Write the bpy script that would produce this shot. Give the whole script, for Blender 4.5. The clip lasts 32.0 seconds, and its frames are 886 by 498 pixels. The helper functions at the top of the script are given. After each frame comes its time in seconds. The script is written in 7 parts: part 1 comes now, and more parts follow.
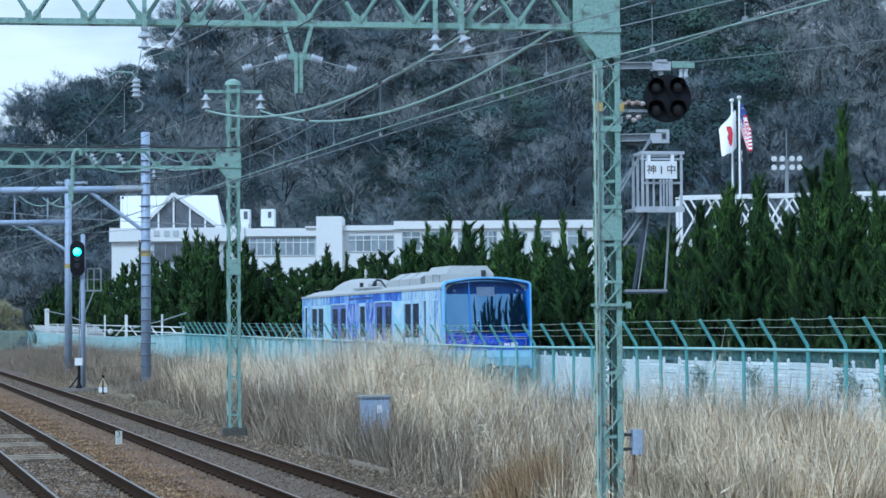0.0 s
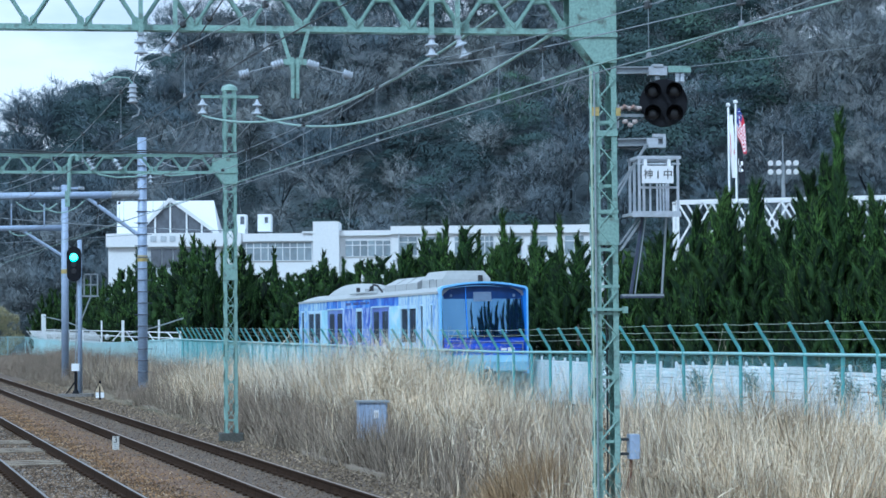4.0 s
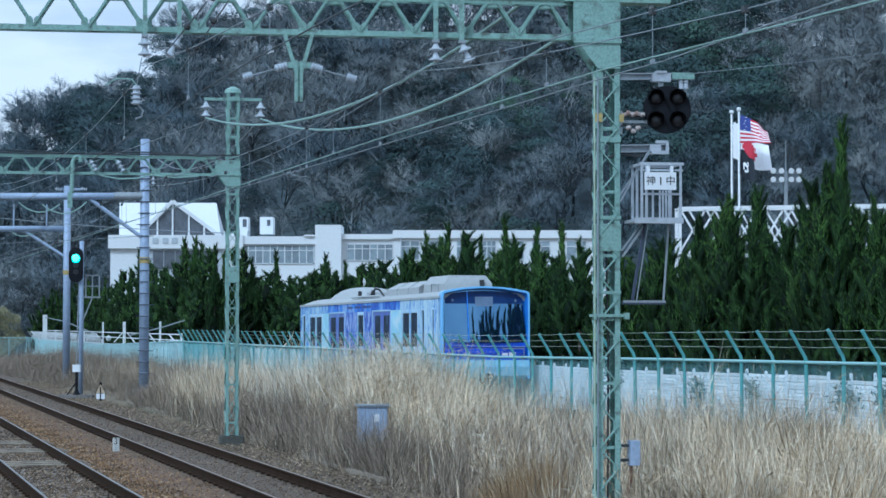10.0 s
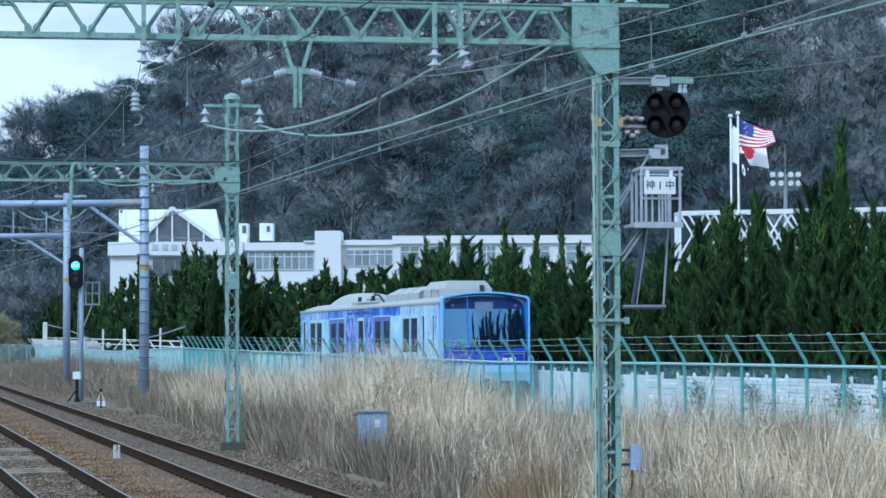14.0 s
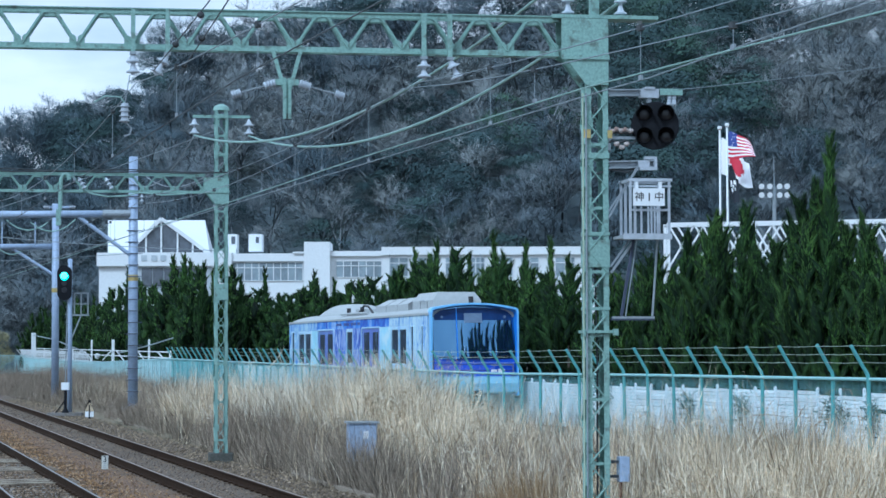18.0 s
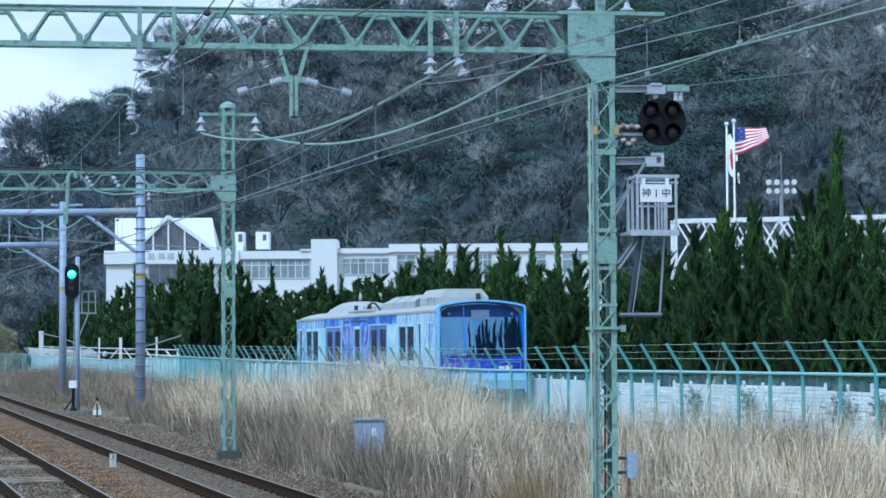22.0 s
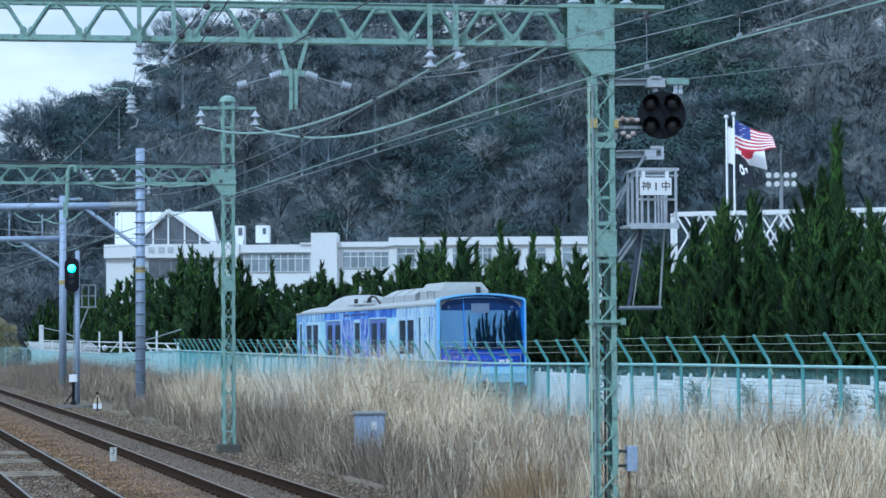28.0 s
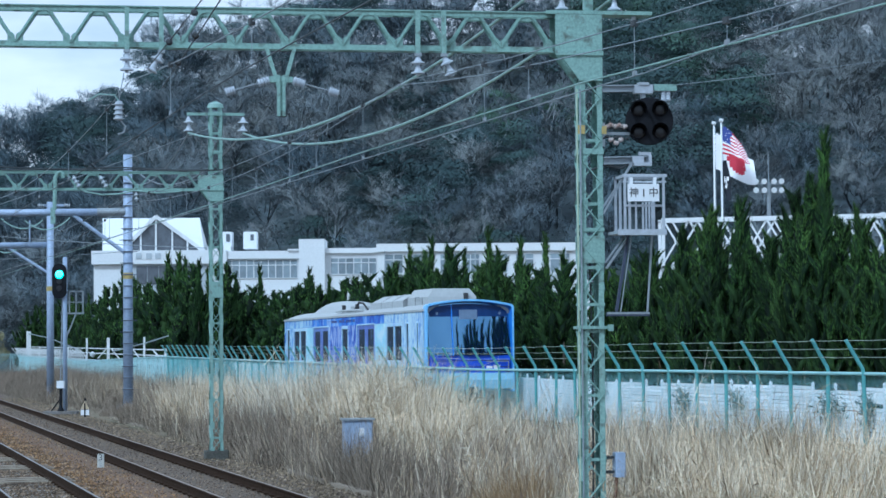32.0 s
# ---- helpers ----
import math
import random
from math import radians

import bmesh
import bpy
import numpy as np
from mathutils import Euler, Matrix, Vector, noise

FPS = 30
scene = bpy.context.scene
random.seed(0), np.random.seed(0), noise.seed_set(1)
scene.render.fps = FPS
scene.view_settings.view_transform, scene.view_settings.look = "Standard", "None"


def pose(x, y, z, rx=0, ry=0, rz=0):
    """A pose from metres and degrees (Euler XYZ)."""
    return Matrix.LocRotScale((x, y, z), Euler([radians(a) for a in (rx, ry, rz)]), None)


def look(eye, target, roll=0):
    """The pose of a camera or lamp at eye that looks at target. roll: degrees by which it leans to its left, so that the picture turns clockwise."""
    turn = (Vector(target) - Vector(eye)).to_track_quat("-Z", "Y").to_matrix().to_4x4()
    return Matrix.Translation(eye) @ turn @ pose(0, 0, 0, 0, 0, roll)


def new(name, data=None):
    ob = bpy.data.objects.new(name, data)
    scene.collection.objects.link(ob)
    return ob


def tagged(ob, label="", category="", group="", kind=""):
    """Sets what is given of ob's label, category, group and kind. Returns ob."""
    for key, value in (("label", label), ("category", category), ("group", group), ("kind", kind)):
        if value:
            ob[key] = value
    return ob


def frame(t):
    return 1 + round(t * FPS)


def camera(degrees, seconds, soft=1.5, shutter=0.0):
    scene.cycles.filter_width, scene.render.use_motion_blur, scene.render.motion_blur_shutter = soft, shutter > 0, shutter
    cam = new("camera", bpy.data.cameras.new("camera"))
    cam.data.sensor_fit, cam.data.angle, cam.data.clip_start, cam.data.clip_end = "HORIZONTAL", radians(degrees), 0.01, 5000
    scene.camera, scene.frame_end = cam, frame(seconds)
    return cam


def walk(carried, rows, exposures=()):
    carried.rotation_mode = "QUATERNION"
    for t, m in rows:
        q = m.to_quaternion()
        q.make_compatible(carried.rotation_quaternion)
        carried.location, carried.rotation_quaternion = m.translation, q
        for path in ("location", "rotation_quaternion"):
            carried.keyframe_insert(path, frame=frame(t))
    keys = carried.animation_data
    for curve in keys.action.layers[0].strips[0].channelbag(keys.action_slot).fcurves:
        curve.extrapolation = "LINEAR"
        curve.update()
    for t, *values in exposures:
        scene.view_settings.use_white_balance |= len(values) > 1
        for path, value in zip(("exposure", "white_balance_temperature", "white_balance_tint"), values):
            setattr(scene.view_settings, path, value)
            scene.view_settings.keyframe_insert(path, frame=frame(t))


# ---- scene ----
# The camera stands on a platform and only turns: seconds, yaw, pitch, roll in degrees.
EYE = 2.8
cam = camera(22.18, 32.0, soft=1.6)
ROWS = [
    (0.0, -0.000, 1.675, -0.40),
    (0.5, 0.017, 1.706, -0.47),
    (1.0, -0.082, 1.788, -0.45),
    (1.5, -0.119, 1.896, -0.46),
    (2.0, -0.192, 1.846, -0.41),
    (2.5, -0.097, 1.779, -0.41),
    (3.0, -0.063, 1.808, -0.41),
    (3.5, -0.048, 1.798, -0.53),
    (5.5, -0.252, 1.871, -0.27),
    (6.0, -0.043, 1.982, -0.24),
    (6.5, -0.070, 2.088, -0.29),
    (7.0, -0.127, 2.170, -0.23),
    (7.5, -0.155, 2.270, -0.17),
    (8.0, -0.191, 2.337, -0.15),
    (8.5, -0.121, 2.283, -0.12),
    (9.0, -0.021, 2.309, -0.04),
    (9.5, -0.003, 2.145, -0.05),
    (10.0, -0.032, 1.913, 0.05),
    (10.5, -0.157, 1.739, 0.03),
    (11.0, -0.092, 1.831, -0.12),
    (11.5, -0.127, 1.962, -0.18),
    (12.0, -0.142, 1.989, -0.16),
    (12.5, -0.173, 1.998, -0.22),
    (13.0, -0.103, 1.916, -0.25),
    (13.5, -0.029, 1.929, -0.25),
    (14.0, -0.039, 2.049, -0.23),
    (14.5, -0.222, 2.055, -0.17),
    (16.5, -0.267, 2.231, -0.21),
    (17.0, -0.269, 2.266, -0.15),
    (17.5, -0.288, 2.243, -0.13),
    (18.0, -0.316, 2.334, -0.14),
    (18.5, -0.311, 2.364, -0.08),
    (19.0, -0.487, 2.184, -0.12),
    (19.5, -0.283, 2.221, -0.13),
    (20.0, -0.042, 2.197, -0.17),
    (20.5, -0.039, 2.232, -0.22),
    (21.0, -0.027, 2.251, -0.28),
    (21.5, -0.047, 2.322, -0.32),
    (22.0, -0.136, 2.257, -0.32),
    (22.5, 0.047, 2.200, -0.36),
    (23.0, 0.074, 2.091, -0.37),
    (23.5, 0.100, 2.041, -0.47),
    (24.0, 0.098, 2.200, -0.38),
    (24.5, -0.127, 2.224, -0.34),
    (25.0, -0.102, 2.224, -0.43),
    (25.5, -0.017, 2.124, -0.35),
    (27.5, -0.081, 2.126, -0.46),
    (28.0, -0.137, 2.090, -0.40),
    (28.5, -0.126, 1.988, -0.45),
    (29.0, -0.118, 1.984, -0.55),
    (29.5, -0.139, 1.997, -0.55),
    (30.0, -0.155, 2.115, -0.53),
    (30.5, -0.147, 2.152, -0.51),
    (31.0, -0.325, 2.157, -0.40),
    (31.5, -0.457, 2.164, -0.38),
    (32.0, -0.447, 2.246, -0.41)
]
walk(cam, [(t, pose(0, 0, EYE, 90 + pitch, 0, yaw) @ pose(0, 0, 0, 0, 0, roll)) for t, yaw, pitch, roll in ROWS],
     exposures=[(t, e, 4700, 0) for t, e in ((0, 0.06), (1, 0.08), (2, 0.05), (3, 0.16), (6, 0.17), (7, 0.03), (8, 0.13), (9, 0.11), (10, -0.09), (11, 0.08), (12, 0.06), (14, 0.08), (17, 0.10), (18, 0.06), (20, 0.09), (21, 0.11), (22, 0.10), (23, -0.06), (24, -0.06), (25, 0.08), (28, 0.02), (30, 0.02), (32, 0.02))])

# ---- world and sun: thin bright overcast ----
SUN_ELEVATION, SUN_AZIMUTH = 42, 215   # degrees; azimuth clockwise from +Y
world = bpy.data.worlds.new("overcast_sky")
scene.world = world
world.use_nodes = True
wt = world.node_tree
wt.nodes.clear()
w_out = wt.nodes.new("ShaderNodeOutputWorld")
w_bg = wt.nodes.new("ShaderNodeBackground")
w_sky = wt.nodes.new("ShaderNodeTexSky")
w_sky.sky_type, w_sky.sun_disc = "NISHITA", False
w_sky.sun_elevation, w_sky.sun_rotation = radians(SUN_ELEVATION), radians(SUN_AZIMUTH)
w_sky.air_density, w_sky.dust_density, w_sky.ozone_density = 1.0, 2.0, 1.0
w_co = wt.nodes.new("ShaderNodeTexCoord")
w_map = wt.nodes.new("ShaderNodeMapping")
w_map.inputs["Scale"].default_value = (3.0, 3.0, 9.0)
w_no = wt.nodes.new("ShaderNodeTexNoise")
w_no.inputs["Scale"].default_value, w_no.inputs["Detail"].default_value = 1.6, 6
w_rp = wt.nodes.new("ShaderNodeValToRGB")
w_rp.color_ramp.elements[0].color = (0.45, 0.45, 0.45, 1)
w_rp.color_ramp.elements[0].position, w_rp.color_ramp.elements[1].position = 0.18, 0.50
w_mx = wt.nodes.new("ShaderNodeMix")
w_mx.data_type = "RGBA"
w_cl = wt.nodes.new("ShaderNodeTexNoise")
w_cl.inputs["Scale"].default_value, w_cl.inputs["Detail"].default_value = 4.5, 7
w_cr = wt.nodes.new("ShaderNodeValToRGB")
w_cr.color_ramp.elements[0].position, w_cr.color_ramp.elements[0].color = 0.34, (7.2, 7.3, 7.6, 1)
w_cr.color_ramp.elements[1].position, w_cr.color_ramp.elements[1].color = 0.66, (9.7, 9.3, 9.1, 1)
wt.links.new(w_map.outputs[0], w_cl.inputs["Vector"])
wt.links.new(w_cl.outputs["Fac"], w_cr.inputs[0])
wt.links.new(w_cr.outputs[0], w_mx.inputs[7])
wt.links.new(w_co.outputs["Generated"], w_map.inputs["Vector"])
wt.links.new(w_map.outputs[0], w_no.inputs["Vector"])
wt.links.new(w_no.outputs["Fac"], w_rp.inputs[0])
wt.links.new(w_rp.outputs[0], w_mx.inputs[0])
wt.links.new(w_sky.outputs[0], w_mx.inputs[6])
wt.links.new(w_mx.outputs[2], w_bg.inputs["Color"])
w_bg.inputs["Strength"].default_value = 0.1
wt.links.new(w_bg.outputs[0], w_out.inputs[0])
sun = new("sun", bpy.data.lights.new("sun", "SUN"))
sun.data.energy, sun.data.angle, sun.data.color = 2.0, radians(10), (1.0, 0.96, 0.9)
el, az = radians(SUN_ELEVATION), radians(SUN_AZIMUTH)
sun_way = Vector((math.sin(az) * math.cos(el), math.cos(az) * math.cos(el), math.sin(el)))
sun.matrix_world = look(sun_way * 400, (0, 0, 0))


# ---- materials ----
def lerp3(c, k):
    return tuple(min(1.0, max(0.0, v * k)) for v in c) + (1.0,)


def mat(name, color, rough=0.6, metal=0.0, grain=20.0, vary=0.18, stain=1.2, bump=0.15, other=None, other_at=0.62, island=0.0, each=0.0, spec=0.5):
    """A procedural surface: grain and stains at two scales, bump; island, each: variation by loose piece, by object."""
    m = bpy.data.materials.new(name)
    m.use_nodes = True
    nt = m.node_tree
    nodes, links = nt.nodes, nt.links
    b = nodes["Principled BSDF"]
    b.inputs["Roughness"].default_value, b.inputs["Metallic"].default_value = rough, metal
    b.inputs["Specular IOR Level"].default_value = spec
    co = nodes.new("ShaderNodeTexCoord")
    n1 = nodes.new("ShaderNodeTexNoise")
    n1.inputs["Scale"].default_value, n1.inputs["Detail"].default_value = grain, 5
    n2 = nodes.new("ShaderNodeTexNoise")
    n2.inputs["Scale"].default_value, n2.inputs["Detail"].default_value = stain, 4
    for n in (n1, n2):
        links.new(co.outputs["Object"], n.inputs["Vector"])
    r1 = nodes.new("ShaderNodeValToRGB")
    r1.color_ramp.elements[0].position, r1.color_ramp.elements[1].position = 0.3, 0.7
    r1.color_ramp.elements[0].color, r1.color_ramp.elements[1].color = lerp3(color, 1 - vary), lerp3(color, 1 + vary)
    links.new(n1.outputs["Fac"], r1.inputs[0])
    mx = nodes.new("ShaderNodeMix")
    mx.data_type = "RGBA"
    r2 = nodes.new("ShaderNodeValToRGB")
    r2.color_ramp.elements[0].position, r2.color_ramp.elements[1].position = other_at - 0.08, other_at + 0.08
    links.new(n2.outputs["Fac"], r2.inputs[0])
    links.new(r2.outputs[0], mx.inputs[0])
    links.new(r1.outputs[0], mx.inputs[6])
    mx.inputs[7].default_value = (*other, 1.0) if other else lerp3(color, 1 - 1.4 * vary)
    last = mx.outputs[2]
    if island or each:
        info = nodes.new("ShaderNodeNewGeometry" if island else "ShaderNodeObjectInfo")
        hsv = nodes.new("ShaderNodeHueSaturation")
        mr = nodes.new("ShaderNodeMapRange")
        amount = island or each
        mr.inputs["To Min"].default_value, mr.inputs["To Max"].default_value = 1 - amount, 1 + amount
        links.new(info.outputs["Random Per Island" if island else "Random"], mr.inputs["Value"])
        links.new(mr.outputs[0], hsv.inputs["Value"])
        links.new(last, hsv.inputs["Color"])
        last = hsv.outputs[0]
    links.new(last, b.inputs["Base Color"])
    if bump:
        bp = nodes.new("ShaderNodeBump")
        bp.inputs["Strength"].default_value, bp.inputs["Distance"].default_value = bump, 0.02
        links.new(n1.outputs["Fac"], bp.inputs["Height"])
        links.new(bp.outputs[0], b.inputs["Normal"])
    return m


def ramp_island(name, stops, rough=0.8, patch=0.35, low=0.7, high=1.25):
    """Foliage and blades: a colour for each loose piece from a ramp, lighter and darker in patches."""
    m = bpy.data.materials.new(name)
    m.use_nodes = True
    nt = m.node_tree
    b = nt.nodes["Principled BSDF"]
    b.inputs["Roughness"].default_value = rough
    b.inputs["Specular IOR Level"].default_value = 0.2
    g = nt.nodes.new("ShaderNodeNewGeometry")
    r = nt.nodes.new("ShaderNodeValToRGB")
    while len(r.color_ramp.elements) < len(stops):
        r.color_ramp.elements.new(0.5)
    for e, (at, c) in zip(r.color_ramp.elements, stops):
        e.position, e.color = at, (*c, 1)
    nt.links.new(g.outputs["Random Per Island"], r.inputs[0])
    co = nt.nodes.new("ShaderNodeTexCoord")
    n = nt.nodes.new("ShaderNodeTexNoise")
    n.inputs["Scale"].default_value, n.inputs["Detail"].default_value = patch, 3
    nt.links.new(co.outputs["Object"], n.inputs["Vector"])
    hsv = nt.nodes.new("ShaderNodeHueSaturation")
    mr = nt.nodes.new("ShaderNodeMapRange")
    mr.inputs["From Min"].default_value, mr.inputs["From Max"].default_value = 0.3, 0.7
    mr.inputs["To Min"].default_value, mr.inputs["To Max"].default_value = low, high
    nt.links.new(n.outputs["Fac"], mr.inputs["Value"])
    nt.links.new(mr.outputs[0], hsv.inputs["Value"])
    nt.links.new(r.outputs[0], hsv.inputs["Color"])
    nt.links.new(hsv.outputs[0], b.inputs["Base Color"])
    return m


def ramp_tone(name, stops, rough=0.85, patch=0.13, low=0.75, high=1.25, jitter=0.12):
    """Woodland: a colour for each tree from its tint share, in patches, with slight variation from piece to piece."""
    m = ramp_island(name, stops, rough, patch, low, high)
    nt = m.node_tree
    ramp = next(n for n in nt.nodes if n.bl_idname == "ShaderNodeValToRGB")
    geo = next(n for n in nt.nodes if n.bl_idname == "ShaderNodeNewGeometry")
    at = nt.nodes.new("ShaderNodeAttribute")
    at.attribute_name = "tone"
    ad = nt.nodes.new("ShaderNodeMath")
    ad.operation = "MULTIPLY_ADD"
    ad.inputs[1].default_value = jitter
    nt.links.new(geo.outputs["Random Per Island"], ad.inputs[0])
    nt.links.new(at.outputs["Fac"], ad.inputs[2])
    nt.links.new(ad.outputs[0], ramp.inputs[0])
    return m


GREEN_PAINT = mat("weathered_green_paint", (0.245, 0.375, 0.335), 0.5, 0, 30, 0.2, 7.0, 0.1, other=(0.11, 0.14, 0.12), other_at=0.64)
RUST = mat("rusty_steel", (0.17, 0.09, 0.055), 0.85, 0.2, 40, 0.3, 4)
PALE_PIPE = mat("pale_green_pipe_paint", (0.42, 0.50, 0.37), 0.5, 0, 20, 0.15, 4, 0.05)
GALV = mat("galvanised_steel", (0.30, 0.33, 0.36), 0.5, 0.35, 18, 0.12, 2.5, 0.05)
GALV_PALE = mat("bright_galvanised_steel", (0.46, 0.49, 0.54), 0.5, 0.25, 18, 0.12, 2.5, 0.05)
GREY_POLE = mat("grey_blue_pole_paint", (0.34, 0.41, 0.55), 0.5, 0.1, 14, 0.14, 2, 0.05)
GLAND = mat("weathered_gland_plastic", (0.46, 0.40, 0.38), 0.6, 0, 30, 0.25, 8, 0.05, other=(0.26, 0.17, 0.14))
YELLOW = mat("yellow_band", (0.42, 0.33, 0.12), 0.6, 0, 20, 0.2, 4)
DARK_STEEL = mat("dark_blue_grey_steel", (0.05, 0.06, 0.10), 0.6, 0.1, 20, 0.2)
CABLE = mat("dark_cable", (0.05, 0.055, 0.06), 0.6, 0.2, 30, 0.2)
WIRE_GREEN = mat("weathered_copper_wire", (0.31, 0.45, 0.41), 0.5, 0.2, 40, 0.2)
WIRE_DARK = mat("dark_weathered_wire", (0.10, 0.115, 0.125), 0.6, 0.3, 40, 0.2)
WIRE_GREY = mat("stranded_steel_wire", (0.30, 0.34, 0.37), 0.5, 0.4, 40, 0.15)
PORCELAIN = mat("white_porcelain", (0.46, 0.50, 0.56), 0.25, 0, 10, 0.05, 2, 0)
BLACK = mat("matt_black_paint", (0.008, 0.009, 0.013), 0.7, 0, 30, 0.3, 3, 0.05, spec=0.2)
BLACK_LENS = mat("dark_lens", (0.02, 0.02, 0.025), 0.3, 0, 30, 0.1, 3, 0)
SIGN_WHITE = mat("white_sign_enamel", (0.78, 0.80, 0.83), 0.35, 0, 12, 0.04, 3, 0)
POST_PAINT = mat("weathered_post_paint", (0.52, 0.52, 0.48), 0.7, 0, 25, 0.2, 9, 0.1, other=(0.34, 0.33, 0.29))
MARKER_CREAM = mat("faded_cream_board", (0.55, 0.45, 0.30), 0.6, 0, 20, 0.15, 5, 0.05)
INK = mat("black_ink", (0.03, 0.03, 0.035), 0.6, 0, 20, 0.1)
CONCRETE = mat("concrete", (0.20, 0.19, 0.18), 0.9, 0, 25, 0.25, 2.5, 0.3, other=(0.12, 0.11, 0.10))
DARK_CONCRETE = mat("mossy_concrete", (0.085, 0.085, 0.075), 0.95, 0, 25, 0.3, 3, 0.3, other=(0.05, 0.055, 0.045))
RAIL_SIDE = mat("rail_rust", (0.040, 0.025, 0.016), 1.0, 0.0, 30, 0.3, 3, spec=0.08)
RAIL_HEAD = mat("rail_head", (0.26, 0.20, 0.155), 0.45, 0.5, 30, 0.15, 3, 0.02, other=(0.26, 0.20, 0.16))
RAIL_BRIGHT = mat("polished_rail_head", (0.24, 0.23, 0.22), 0.5, 0.45, 30, 0.1, 3, 0.02)
TEAL = mat("teal_fence_coating", (0.14, 0.37, 0.38), 0.5, 0, 30, 0.12, 2, 0.05)
TEAL_PALE = mat("faded_teal_mesh_coating", (0.26, 0.50, 0.53), 0.55, 0, 30, 0.12, 0.6, 0, other=(0.30, 0.55, 0.58))
TEAL_RAIL = mat("sunbleached_teal_rail", (0.34, 0.56, 0.57), 0.5, 0, 30, 0.12, 0.9, 0.03, other=(0.24, 0.46, 0.48))
TEAL_FADED = mat("bleached_teal_coating", (0.38, 0.60, 0.62), 0.6, 0, 30, 0.1, 0.4, 0, other=(0.52, 0.68, 0.70), other_at=0.52)
WIRE_BARB = mat("barbed_wire", (0.42, 0.48, 0.41), 0.6, 0.1, 30, 0.2)
WHITE_PVC = mat("white_resin_fence", (0.80, 0.84, 0.88), 0.5, 0, 10, 0.05, 1.5, 0.02, other=(0.6, 0.66, 0.72))
SLAT_WHITE = mat("weathered_white_slat", (0.84, 0.86, 0.88), 0.55, 0, 4, 0.10, 1.1, 0.05, other=(0.64, 0.70, 0.74), other_at=0.58, each=0.14)
WHITE_STEEL = mat("white_painted_steel", (0.80, 0.82, 0.84), 0.45, 0, 12, 0.05, 2, 0.02)
WALL_WHITE = mat("white_rendered_wall", (0.72, 0.74, 0.76), 0.8, 0, 6, 0.04, 0.35, 0.08, other=(0.68, 0.71, 0.74), other_at=0.66)
WALL_GREY = mat("grey_recess_wall", (0.45, 0.49, 0.53), 0.8, 0, 6, 0.08, 0.5, 0.05)
BLIND = mat("window_blind", (0.25, 0.30, 0.34), 0.5, 0, 3, 0.14, 0.8, 0, each=0.25)
BROWN_GLASS = mat("brown_window_dark", (0.10, 0.11, 0.13), 0.1, 0, 2, 0.25, 0.8, 0, each=0.3)
# Leaf litter shifted to blue-grey: distance haze put into the base colour.
HILL_SOIL = mat("haze_tinted_leaf_litter", (0.085, 0.108, 0.122), 0.95, 0, 0.6, 0.4, 0.05, 0.5, other=(0.035, 0.045, 0.04), other_at=0.55)
GREEN_LAMP = bpy.data.materials.new("green_signal_light")
GREEN_LAMP.use_nodes = True
GREEN_LAMP.node_tree.nodes["Principled BSDF"].inputs["Emission Color"].default_value = (0.08, 1.0, 0.72, 1)
GREEN_LAMP.node_tree.nodes["Principled BSDF"].inputs["Emission Strength"].default_value = 3.2


